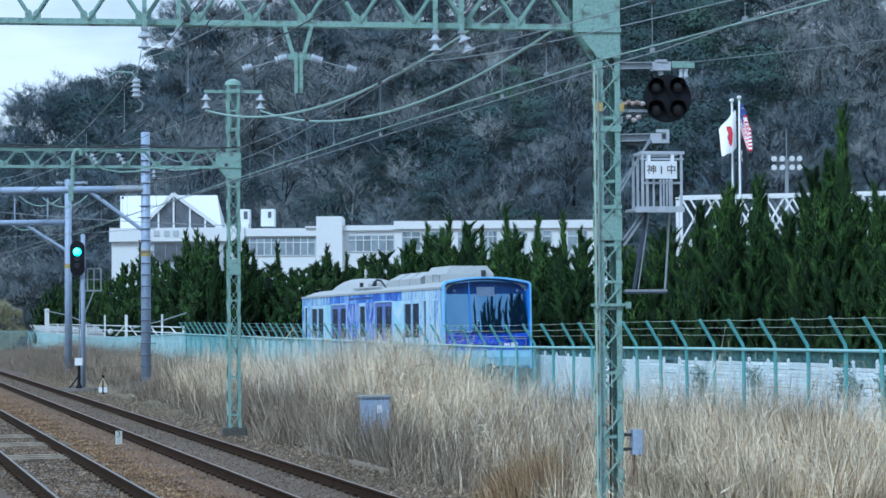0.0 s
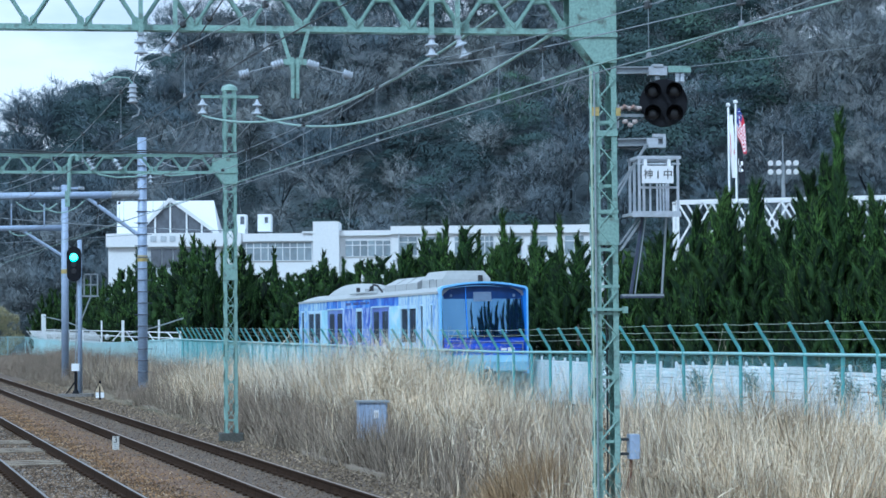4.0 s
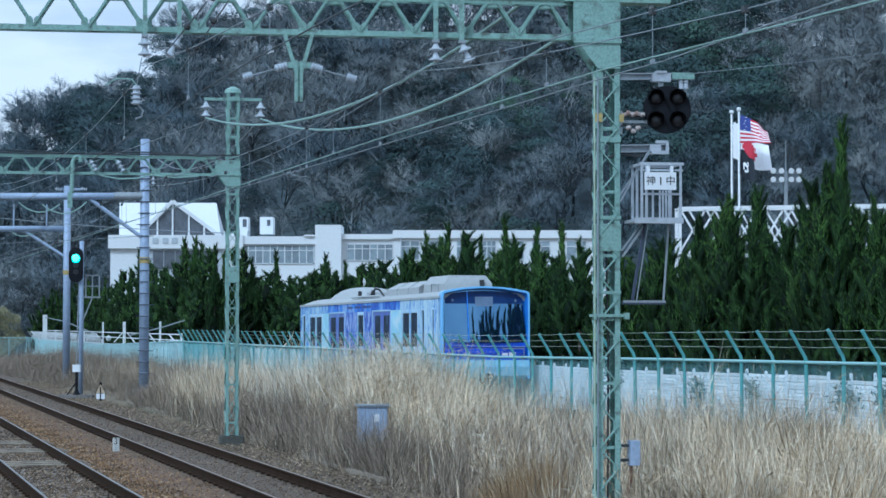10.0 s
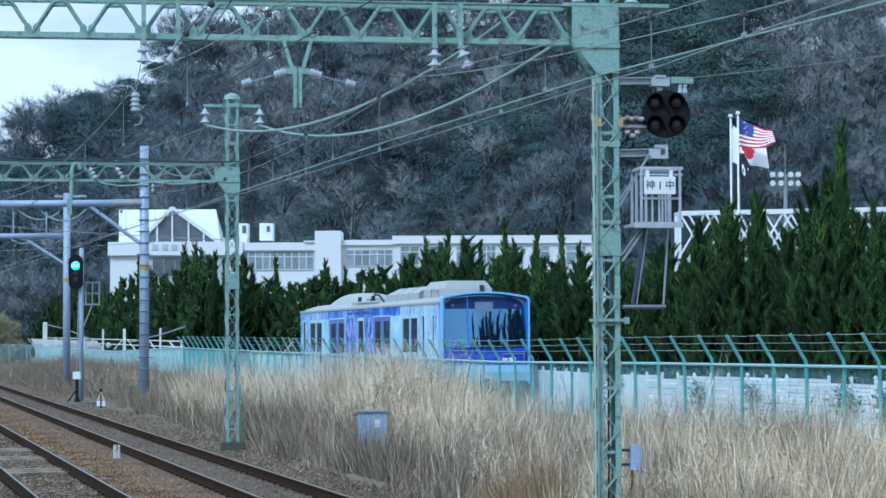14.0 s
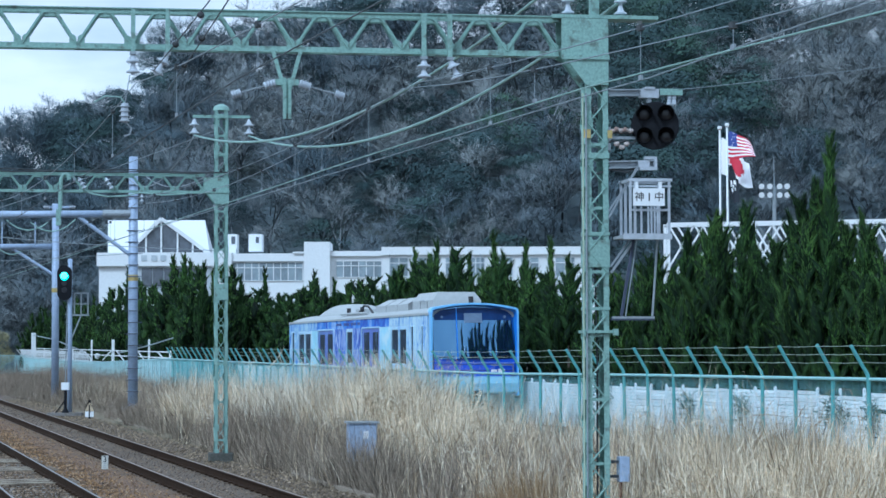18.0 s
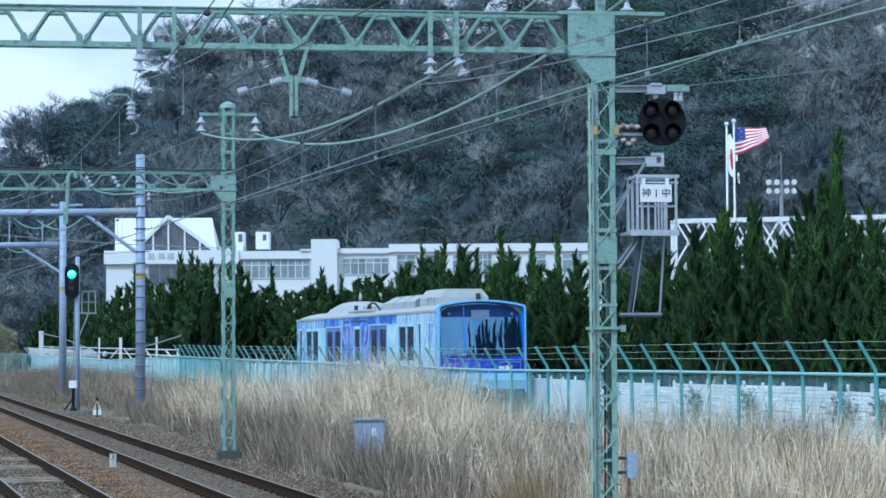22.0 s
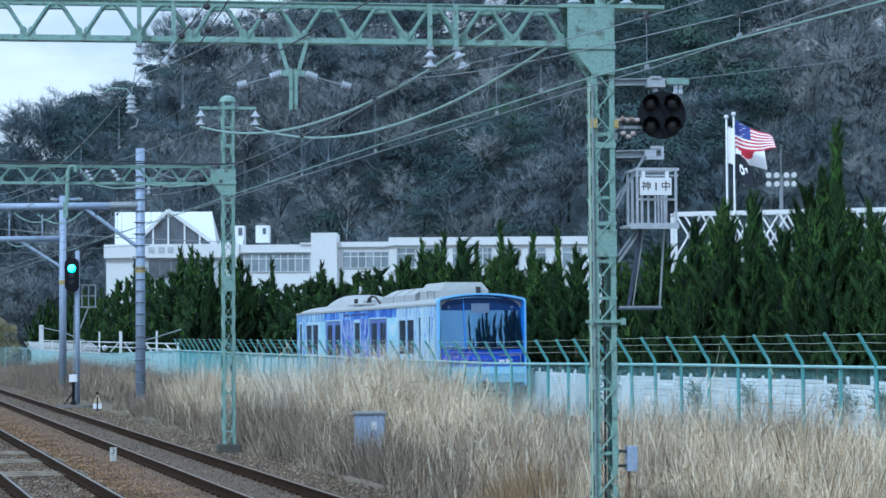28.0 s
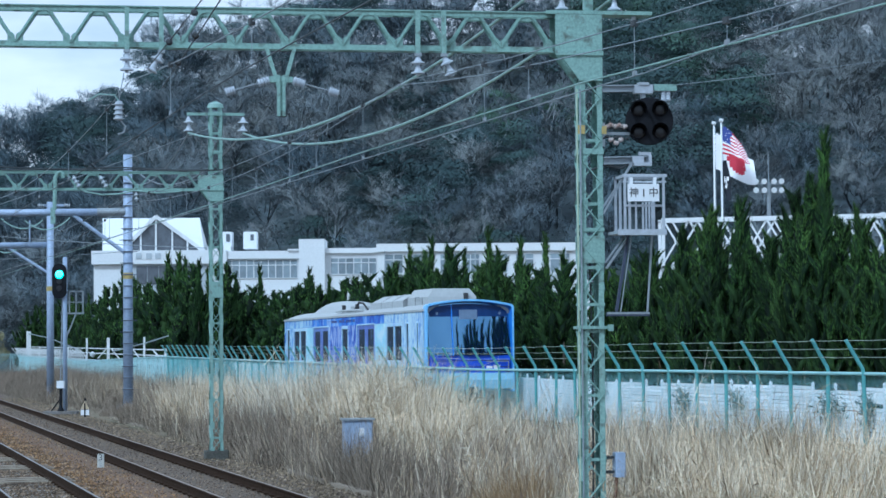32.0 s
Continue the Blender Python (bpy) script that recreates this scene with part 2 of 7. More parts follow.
# ---- building helpers ----
class Shape:
    """Collects boxes, bars, tubes and free faces for one mesh."""

    def __init__(self):
        self.v, self.f = [], []

    def add(self, verts, faces):
        o = len(self.v)
        self.v.extend(tuple(p) for p in verts)
        self.f.extend(tuple(i + o for i in f) for f in faces)
        return self

    def box(self, x0, x1, y0, y1, z0, z1, bevel=0.0):
        if bevel:
            b = bevel
            ring = [(x0 + b, y0), (x1 - b, y0), (x1, y0 + b), (x1, y1 - b), (x1 - b, y1), (x0 + b, y1), (x0, y1 - b), (x0, y0 + b)]
            return self.prism(ring, z0, z1)
        return self.add([(x0, y0, z0), (x1, y0, z0), (x1, y1, z0), (x0, y1, z0), (x0, y0, z1), (x1, y0, z1), (x1, y1, z1), (x0, y1, z1)],
                        [(3, 2, 1, 0), (4, 5, 6, 7), (0, 1, 5, 4), (1, 2, 6, 5), (2, 3, 7, 6), (3, 0, 4, 7)])

    def prism(self, ring, z0, z1):
        n = len(ring)
        return self.add([(x, y, z0) for x, y in ring] + [(x, y, z1) for x, y in ring],
                        [tuple(range(n))[::-1], tuple(range(n, 2 * n))] + [(i, (i + 1) % n, n + (i + 1) % n, n + i) for i in range(n)])

    def along_x(self, ring, x0, x1):
        """ring: (y, z) corners, swept along x."""
        n = len(ring)
        return self.add([(x0, y, z) for y, z in ring] + [(x1, y, z) for y, z in ring],
                        [tuple(range(n))[::-1], tuple(range(n, 2 * n))] + [(i, (i + 1) % n, n + (i + 1) % n, n + i) for i in range(n)])

    def along_y(self, ring, y0, y1):
        n = len(ring)
        return self.add([(x, y0, z) for x, z in ring] + [(x, y1, z) for x, z in ring],
                        [tuple(range(n)), tuple(range(n, 2 * n))[::-1]] + [(i, n + i, n + (i + 1) % n, (i + 1) % n) for i in range(n)])

    def bar(self, p, q, w, h=None, up=(0, 0, 1)):
        p, q = Vector(p), Vector(q)
        h = h or w
        d = (q - p).normalized()
        s = d.cross(Vector(up))
        if s.length < 1e-3:
            s = d.cross(Vector((0, 1, 0)))
        s.normalize()
        t = s.cross(d)
        s, t = s * w / 2, t * h / 2
        return self.add([p - s - t, p + s - t, p + s + t, p - s + t, q - s - t, q + s - t, q + s + t, q - s + t],
                        [(0, 1, 2, 3), (7, 6, 5, 4), (0, 4, 5, 1), (1, 5, 6, 2), (2, 6, 7, 3), (3, 7, 4, 0)])

    def lathe(self, p, q, profile, n=12):
        """profile: (share of the way from p to q, radius)."""
        p, q = Vector(p), Vector(q)
        d = (q - p).normalized()
        s = d.orthogonal().normalized()
        t = d.cross(s)
        verts, faces = [], []
        for k, r in profile:
            c = p.lerp(q, k)
            verts += [c + (s * math.cos(2 * math.pi * i / n) + t * math.sin(2 * math.pi * i / n)) * r for i in range(n)]
        for a in range(len(profile) - 1):
            faces += [(a * n + i, a * n + (i + 1) % n, (a + 1) * n + (i + 1) % n, (a + 1) * n + i) for i in range(n)]
        faces += [tuple(range(n))[::-1], tuple(range((len(profile) - 1) * n, len(profile) * n))]
        return self.add(verts, faces)

    def tube(self, p, q, r, n=8):
        return self.lathe(p, q, [(0, r), (1, r)], n)

    def line(self, pts, r, n=5):
        """A continuous tube through the points."""
        pts = [Vector(p) for p in pts]
        s = (pts[1] - pts[0]).orthogonal().normalized()
        verts = []
        for i, p in enumerate(pts):
            d = (pts[min(i + 1, len(pts) - 1)] - pts[max(i - 1, 0)]).normalized()
            s = (s - d * s.dot(d)).normalized()
            t = d.cross(s)
            verts += [p + (s * math.cos(2 * math.pi * k / n) + t * math.sin(2 * math.pi * k / n)) * r for k in range(n)]
        faces = [(a * n + k, a * n + (k + 1) % n, (a + 1) * n + (k + 1) % n, (a + 1) * n + k) for a in range(len(pts) - 1) for k in range(n)]
        faces += [tuple(range(n))[::-1], tuple(range((len(pts) - 1) * n, len(pts) * n))]
        return self.add(verts, faces)

    def mesh(self, name, material, smooth=False):
        me = bpy.data.meshes.new(name)
        me.from_pydata(self.v, [], self.f)
        me.materials.append(material)
        if smooth:
            me.shade_smooth()
        return me


def part(name, shape, material, parent=None, label="", m=None, smooth=False):
    ob = new(name, shape.mesh(name, material, smooth))
    if parent:
        ob.parent = parent
    if m:
        ob.matrix_basis = m
    if label:
        ob["label"] = label
    return ob


def again(name, mesh, parent, m):
    ob = new(name, mesh)
    ob.parent = parent
    ob.matrix_basis = m
    return ob


def thing(name, m, label, category, group="", kind=""):
    ob = new(name)
    ob.empty_display_size = 0.2
    ob.matrix_basis = m
    return tagged(ob, label, category, group, kind)


def facing(v, f, n):
    """Turns the faces so that they look the way of their corners' normals."""
    g = np.cross(v[f[:, 1]] - v[f[:, 0]], v[f[:, 2]] - v[f[:, 0]])
    away = np.einsum("ij,ij->i", g, n[f[:, 0]]) < 0
    f = f.copy()
    f[away] = f[away][:, ::-1]
    return f


def unit(a):
    return a / (np.linalg.norm(a, axis=1, keepdims=True) + 1e-9)


def mesh_np(name, verts, faces, material, smooth=False, normals=None, tone=None):
    """A mesh from numpy arrays, faces all of one size; normals and a tint share for each corner point, if given."""
    me = bpy.data.meshes.new(name)
    k = faces.shape[1]
    me.vertices.add(len(verts))
    me.vertices.foreach_set("co", np.ascontiguousarray(verts, dtype=np.float32).ravel())
    me.loops.add(faces.size)
    me.loops.foreach_set("vertex_index", np.ascontiguousarray(faces, dtype=np.int32).ravel())
    me.polygons.add(len(faces))
    me.polygons.foreach_set("loop_start", np.arange(0, faces.size, k, dtype=np.int32))
    me.polygons.foreach_set("loop_total", np.full(len(faces), k, dtype=np.int32))
    me.update(calc_edges=True)
    me.materials.append(material)
    if smooth:
        me.shade_smooth()
    if normals is not None:
        me.attributes.new("custom_normal", "FLOAT_VECTOR", "POINT").data.foreach_set("vector", np.ascontiguousarray(normals, dtype=np.float32).ravel())
    if tone is not None:
        me.attributes.new("tone", "FLOAT", "POINT").data.foreach_set("value", np.ascontiguousarray(tone, dtype=np.float32))
    return me


def ribbons(base, way, length, width, bend, rng, levels=4):
    """Tapered bent ribbons as numpy quads: base (n,3), way (n,3) unit, bend (n,3) added with the square of the height."""
    n = len(base)
    k = np.linspace(0, 1, levels)[None, :, None]
    mid = base[:, None] + way[:, None] * length[:, None, None] * k + bend[:, None] * k ** 2
    side = np.cross(way, rng.normal(size=(n, 3)))
    side /= np.linalg.norm(side, axis=1, keepdims=True) + 1e-9
    w = width[:, None, None] * (1 - 0.85 * k ** 1.5) / 2
    v = np.stack([mid - side[:, None] * w, mid + side[:, None] * w], 2).reshape(-1, 3)
    i = np.arange(n)[:, None] * levels * 2 + np.arange(levels - 1)[None] * 2
    f = np.stack([i, i + 1, i + 3, i + 2], -1).reshape(-1, 4)
    return v, f


def spikes(base, way, length, width, rng):
    """Narrow triangles as numpy arrays: base (n,3), way (n,3) unit."""
    n = len(base)
    side = np.cross(way, rng.normal(size=(n, 3)))
    side /= np.linalg.norm(side, axis=1, keepdims=True) + 1e-9
    w = side * np.asarray(width)[:, None] / 2
    v = np.stack([base - w, base + w, base + way * np.asarray(length)[:, None]], 1).reshape(-1, 3)
    return v, np.arange(n * 3).reshape(-1, 3)


A15 = radians(15)          # the railway runs 15 degrees to the left of +Y
U = np.array([-math.sin(A15), math.cos(A15)])
N = np.array([math.cos(A15), math.sin(A15)])


def rail_pose(p, t, z=0.0, turn=0.0):
    """p metres to the right of the camera's own line along the railway, t metres ahead on it."""
    return pose(0, 0, 0, 0, 0, 15) @ pose(p, t, z, 0, 0, turn)


def to_world(p, t):
    return p * N + t * U


# ---- ground, ballast and tracks ----
def ballast_material():
    m = mat("ballast", (0.112, 0.084, 0.060), 0.95, 0, 22, 0.55, 1.1, 0.6, other=(0.10, 0.075, 0.054), other_at=0.6)
    nt = m.node_tree
    b = nt.nodes["Principled BSDF"]
    base = b.inputs["Base Color"].links[0].from_socket
    co = nt.nodes.new("ShaderNodeTexCoord")
    sep = nt.nodes.new("ShaderNodeSeparateXYZ")
    nt.links.new(co.outputs["Object"], sep.inputs[0])
    wob = nt.nodes.new("ShaderNodeTexNoise")
    wob.inputs["Scale"].default_value, wob.inputs["Detail"].default_value = 1.6, 8
    nt.links.new(co.outputs["Object"], wob.inputs["Vector"])
    add = nt.nodes.new("ShaderNodeMath")
    add.operation = "MULTIPLY_ADD"
    add.inputs[1].default_value = 1.6
    nt.links.new(wob.outputs["Fac"], add.inputs[0])
    nt.links.new(sep.outputs["X"], add.inputs[2])
    rp = nt.nodes.new("ShaderNodeValToRGB")
    mr = nt.nodes.new("ShaderNodeMapRange")
    mr.inputs["From Min"].default_value, mr.inputs["From Max"].default_value = 4.0, 10.0
    nt.links.new(add.outputs[0], mr.inputs["Value"])
    nt.links.new(mr.outputs[0], rp.inputs[0])
    e = rp.color_ramp.elements
    e[0].position, e[0].color = 0.27, (0, 0, 0, 1)
    e[1].position, e[1].color = 0.38, (0.65, 0.65, 0.65, 1)
    for at, v in ((0.52, 0.7), (0.64, 0.05)):
        x = e.new(at)
        x.color = (v, v, v, 1)
    mx = nt.nodes.new("ShaderNodeMix")
    mx.data_type = "RGBA"
    hue = nt.nodes.new("ShaderNodeMix")
    hue.data_type, hue.blend_type = "RGBA", "MULTIPLY"
    hue.inputs[0].default_value = 1.0
    hue.inputs[7].default_value = (1.36, 1.0, 0.78, 1)
    nt.links.new(base, hue.inputs[6])
    nt.links.new(rp.outputs[0], mx.inputs[0])
    nt.links.new(base, mx.inputs[6])
    nt.links.new(hue.outputs[2], mx.inputs[7])
    nt.links.new(mx.outputs[2], b.inputs["Base Color"])
    return m


BALLAST = ballast_material()
SOIL = mat("dry_grassy_soil", (0.17, 0.135, 0.088), 0.95, 0, 9, 0.35, 0.6, 0.6, other=(0.09, 0.085, 0.05), other_at=0.55)

GROUND_PROFILE = [(-3000, -0.5), (-40, -0.5), (-4, -0.4), (9.0, -0.36), (10.2, -0.3), (11.2, -0.06), (15, 0.02), (17, 0.05), (18.5, 0.08), (24, 0.1), (60, 0.3), (3000, 0.3)]
ts = [-3000, -300, 0, 30, 60, 90, 130, 200, 400, 4500]
g = Shape()
g.v = [(p, t, z) for t in ts for p, z in GROUND_PROFILE]
k = len(GROUND_PROFILE)
g.f = [(j * k + i, j * k + i + 1, (j + 1) * k + i + 1, (j + 1) * k + i) for j in range(len(ts) - 1) for i in range(k - 1)]
ground = part("ground", g, SOIL, m=rail_pose(0, 0))
tagged(ground, "dry earth with withered grass beside the railway", "ground", kind="structure")

bed = Shape().along_y([(-3.6, -0.6), (11.0, -0.6), (10.4, -0.26), (9.35, -0.235), (8.9, -0.19), (6.3, -0.185), (5.6, -0.2), (5.2, -0.2), (2.8, -0.2), (-2.8, -0.2)], -30, 420)
ballast_bed = tagged(part("ballast_bed", bed, BALLAST, m=rail_pose(0, 0)), "grey crushed stone ballast stained rusty between the tracks", "ballast", kind="structure")

rng = np.random.default_rng(5)


def loose_stones(count, p0, p1, t0, t1, z, size):
    c = np.stack([rng.uniform(p0, p1, count), t0 + (t1 - t0) * rng.uniform(0, 1, count) ** 1.4, np.full(count, z)], 1)
    dirs = np.array([(1, 0, 0), (0, 1, 0), (-1, 0, 0), (0, -1, 0), (0, 0, 0.9)], float)
    r = rng.uniform(0.45, 1.0, (count, 5, 1)) * rng.uniform(size * 0.5, size, (count, 1, 1))
    a = rng.uniform(0, 6.28, count)
    rot = np.stack([np.stack([np.cos(a), -np.sin(a), 0 * a], 1), np.stack([np.sin(a), np.cos(a), 0 * a], 1), np.stack([0 * a, 0 * a, 1 + 0 * a], 1)], 1)
    v = np.einsum("nij,kj->nki", rot, dirs) * r + c[:, None]
    f = np.array([(0, 1, 4), (1, 2, 4), (2, 3, 4), (3, 0, 4)])
    return v.reshape(-1, 3), (np.arange(count)[:, None, None] * 5 + f[None]).reshape(-1, 3)


STONE_GREY = ramp_island("grey_stones", [(0.0, (0.040, 0.028, 0.018)), (0.5, (0.112, 0.079, 0.052)), (0.9, (0.205, 0.150, 0.10)), (1.0, (0.36, 0.28, 0.20))], 0.9, 0.9, 0.5, 1.35)
STONE_RUST = ramp_island("rusty_stones", [(0.0, (0.065, 0.037, 0.02)), (0.5, (0.19, 0.112, 0.052)), (0.9, (0.32, 0.20, 0.095)), (1.0, (0.42, 0.33, 0.22))], 0.9, 0.9, 0.45, 1.35)
STONE_STRAW = ramp_island("dusty_stones", [(0.0, (0.045, 0.032, 0.02)), (0.5, (0.138, 0.104, 0.068)), (0.9, (0.25, 0.196, 0.13)), (1.0, (0.40, 0.32, 0.23))], 0.9)
for count, p0, p1, t0, t1, size, mt in ((20000, 2.8, 5.2, 30, 75, 0.062, STONE_GREY), (17000, 4.95, 6.75, 31, 120, 0.062, STONE_RUST), (4500, 4.9, 6.7, 31, 120, 0.06, STONE_GREY), (12000, 6.95, 8.3, 32, 120, 0.06, STONE_GREY), (12000, 8.35, 10.4, 33, 120, 0.055, STONE_STRAW)):
    sv, sf = loose_stones(count, p0, p1, t0, t1, -0.205, size)
    stones = new("ballast_stones", mesh_np("ballast_stones", sv, sf, mt))
    stones.parent = ballast_bed
    stones["kind"] = "stuff"

RAIL_RING = [(-0.072, -0.174), (0.072, -0.174), (0.072, -0.160), (0.012, -0.146), (0.009, -0.05), (0.033, -0.036), (0.033, -0.006), (0.026, 0.0), (-0.026, 0.0),
             (-0.033, -0.006), (-0.033, -0.036), (-0.009, -0.05), (-0.012, -0.146), (-0.072, -0.160)]
sleeper_mesh = Shape().prism([(-1.2, -0.12), (1.2, -0.12), (1.2, 0.12), (-1.2, 0.12)], -0.14, 0.0).mesh("sleeper", CONCRETE)
SLEEPER_PALE = mat("dusty_pale_sleeper", (0.34, 0.29, 0.22), 0.9, 0, 14, 0.35, 1.6, 0.3, other=(0.15, 0.12, 0.09), other_at=0.52)
pale_sleeper = Shape().prism([(-1.2, -0.14), (1.2, -0.14), (1.2, 0.14), (-1.2, 0.14)], -0.14, 0.0).mesh("sleeper", SLEEPER_PALE)
clip_mesh = Shape().box(-0.13, 0.13, -0.05, 0.05, 0.0, 0.03).mesh("rail_fastening", RAIL_SIDE)


def track(centre, gauge, top, label, bare_sleepers=(), head=RAIL_HEAD):
    tr = thing("railway_track", rail_pose(centre, 0), label, "railway track", kind="structure")
    for s in (-1, 1):
        rail = part("rail", Shape().along_y(RAIL_RING, -20, 400), RAIL_SIDE, tr, m=pose(s * gauge / 2, 0, 0))
        part("running_surface", Shape().along_y([(-0.024, 0.0), (0.024, 0.0), (0.020, 0.004), (-0.020, 0.004)], -20, 400), head, rail, "worn bright top of the rail")
    for i in range(150):
        again("sleeper", pale_sleeper if i in bare_sleepers else sleeper_mesh, tr, pose(random.uniform(-0.03, 0.03), 26 + i * 0.62, -0.156 if i in bare_sleepers else top, 0, 0, random.uniform(-1.5, 1.5)))
        if i < 70:
            for s in (-1, 1):
                again("rail_fastening", clip_mesh, tr, pose(s * gauge / 2, 26 + i * 0.62, -0.175))


track(7.62, 1.46, -0.2, "rusty steel rails on ballasted concrete sleepers")
track(4.06, 1.50, -0.197, "rusty steel rails on partly exposed pale sleepers", (36, 37, 38, 44, 45, 46, 50, 51, 52), RAIL_BRIGHT)

# Low stone kerb of the cable trough along the grass.
EDGE_T = (28, 35.7, 41.5, 45.5, 50.7, 54.2, 58.2, 69.3, 73.4, 80.9, 92.9, 105.1, 113.6, 130.9, 160)
EDGE_P = (9.2, 9.65, 9.88, 9.92, 9.96, 10.0, 10.1, 10.37, 10.43, 10.48, 10.65, 10.49, 10.23, 9.56, 9.3)
TROUGH = mat("dusty_concrete_lid", (0.27, 0.225, 0.17), 0.95, 0, 20, 0.3, 3, 0.3, other=(0.14, 0.115, 0.085))
trough = thing("cable_trough", rail_pose(0, 0), "low weathered concrete cable trough in the grass", "cable trough", kind="structure")
lid = Shape().box(-0.06, 0.06, 0.01, 0.99, -0.16, 0.0).mesh("trough_lid", TROUGH)
for i in (*range(6, 14), *range(39, 56)):
    again("trough_lid", lid, trough, pose(random.uniform(-0.03, 0.03) + np.interp(36.5 + i, EDGE_T, EDGE_P) + 0.25, 36 + i, -0.13 + random.uniform(-0.02, 0.02), random.uniform(-1, 1), random.uniform(-2, 2), 0))


# ---- lattice masts and gantries ----
def lattice_mast(parent, z0, z1, w, leg=0.06, pitch=0.42, plates=()):
    """Four angle-iron legs, zigzag lacing on each face, batten plates."""
    h = w / 2
    for sx in (-1, 1):
        for sy in (-1, 1):
            s = Shape()
            s.box(min(sx * h, sx * (h - leg)), max(sx * h, sx * (h - leg)), min(sy * h, sy * (h - 0.012)), max(sy * h, sy * (h - 0.012)), z0, z1)
            s.box(min(sx * h, sx * (h - 0.012)), max(sx * h, sx * (h - 0.012)), min(sy * (h - 0.012), sy * (h - leg)), max(sy * (h - 0.012), sy * (h - leg)), z0, z1)
            part("mast_leg", s, GREEN_PAINT, parent)
    count = int((z1 - z0) / pitch)
    step = (z1 - z0) / count
    lace_x = Shape().bar((-h + 0.03, 0, 0), (h - 0.03, 0, step), 0.014, 0.064, up=(0, 1, 0)).along_y([(-h + 0.01, 0.0), (-h + 0.09, 0.0), (-h + 0.11, 0.03), (-h + 0.08, 0.08), (-h + 0.01, 0.07)], -0.011, -0.005).along_y([(h - 0.01, step), (h - 0.09, step), (h - 0.11, step - 0.03), (h - 0.08, step - 0.08), (h - 0.01, step - 0.07)], -0.011, -0.005).mesh("lacing_bar", GREEN_PAINT)
    for i in range(count):
        z = z0 + i * step
        flip = i % 2
        for side in range(4):
            m = pose(0, 0, z, 0, 0, 90 * side) @ pose(0, -h + 0.008, 0) @ (pose(0, 0, 0, 0, 0, 0) if not flip else Matrix.Diagonal((-1, 1, 1, 1)))
            again("lacing_bar", lace_x, parent, m)
    tie = Shape().box(-h + 0.02, h - 0.02, -0.006, 0.006, -0.02, 0.02).mesh("tie_bar", GREEN_PAINT)
    for i in range(1, count, 3):
        for side in range(4):
            again("tie_bar", tie, parent, pose(0, 0, z0 + i * step, 0, 0, 90 * side) @ pose(0, -h + 0.022, 0))
    for z, ph in plates:
        p = Shape()
        p.box(-h - 0.012, h + 0.012, -h - 0.014, -h - 0.002, z, z + ph)
        p.box(-h - 0.012, h + 0.012, h + 0.002, h + 0.014, z, z + ph)
        p.box(-h - 0.014, -h - 0.002, -h, h, z, z + ph)
        p.box(h + 0.002, h + 0.014, -h, h, z, z + ph)
        part("batten_plate", p, GREEN_PAINT, parent)


def disc_insulator(parent, p, q, sheds=2, r=0.12, name="insulator", neck=0.03):
    """Porcelain sheds on a rod from p to q."""
    prof = [(0, 0.02)]
    for i in range(sheds):
        a, b = i / sheds, (i + 1) / sheds
        prof += [(a + q * (b - a), w) for q, w in ((0.10, neck), (0.30, max(neck, r * 0.42)), (0.52, max(neck, r * 0.55)), (0.66, r), (0.78, r), (0.80, max(neck, r * 0.55)), (0.88, neck), (1.0, neck * 0.8))]
    return part(name, Shape().lathe(p, q, prof, 14), PORCELAIN, parent, "white glazed porcelain insulator", smooth=False)


def truss_beam(parent, x0, x1, z, depth, width, bays, chord=0.07):
    """A lattice beam along local x with arched V lacing between two chords on both faces."""
    for y in (-width / 2, width / 2):
        for zz, nm in ((z, "bottom_chord"), (z + depth, "top_chord")):
            part(nm, Shape().box(x0, x1, y - 0.012, y + 0.012, zz - chord / 2, zz + chord / 2).box(x0, x1, y - chord / 2, y + chord / 2, zz - 0.008 + (chord / 2 if nm == "top_chord" else -chord / 2), zz + 0.008 + (chord / 2 if nm == "top_chord" else -chord / 2)), GREEN_PAINT, parent)
    bay = (x1 - x0) / bays
    web = Shape()
    for s in (-1, 1):
        pts = [(s * bay * 0.49, 0, 0.02), (s * bay * 0.17, 0, depth * 0.80), (s * bay * 0.10, 0, depth * 0.92), (s * bay * 0.03, 0, depth - 0.03)]
        for a, b in zip(pts[:-1], pts[1:]):
            web.bar(a, b, 0.012, 0.058, up=(0, 1, 0))
            web.bar(a, b, 0.05, 0.012, up=(0, 1, 0))
        web.along_y([(s * bay * 0.49, 0.02), (s * bay * 0.49, 0.11), (s * bay * 0.44, 0.15), (s * bay * 0.36, 0.11), (s * bay * 0.36, 0.02)][::s], -0.008, 0.008)
    web.along_y([(-bay * 0.16, depth - 0.02), (-bay * 0.16, depth * 0.86), (-bay * 0.10, depth * 0.82), (bay * 0.10, depth * 0.82), (bay * 0.16, depth * 0.86), (bay * 0.16, depth - 0.02)], -0.009, 0.007)
    me = web.mesh("lacing", GREEN_PAINT)
    for i in range(bays):
        for y in (-width / 2, width / 2):
            again("lacing", me, parent, pose(x0 + bay * (i + 0.5), y, z))
    ties = Shape().bar((0, -width / 2, 0), (0, width / 2, 0), 0.05)
    me = ties.mesh("cross_tie", GREEN_PAINT)
    for i in range(bays + 1):
        again("cross_tie", me, parent, pose(x0 + bay * i, 0, z))
        again("cross_tie", me, parent, pose(x0 + bay * i, 0, z + depth))


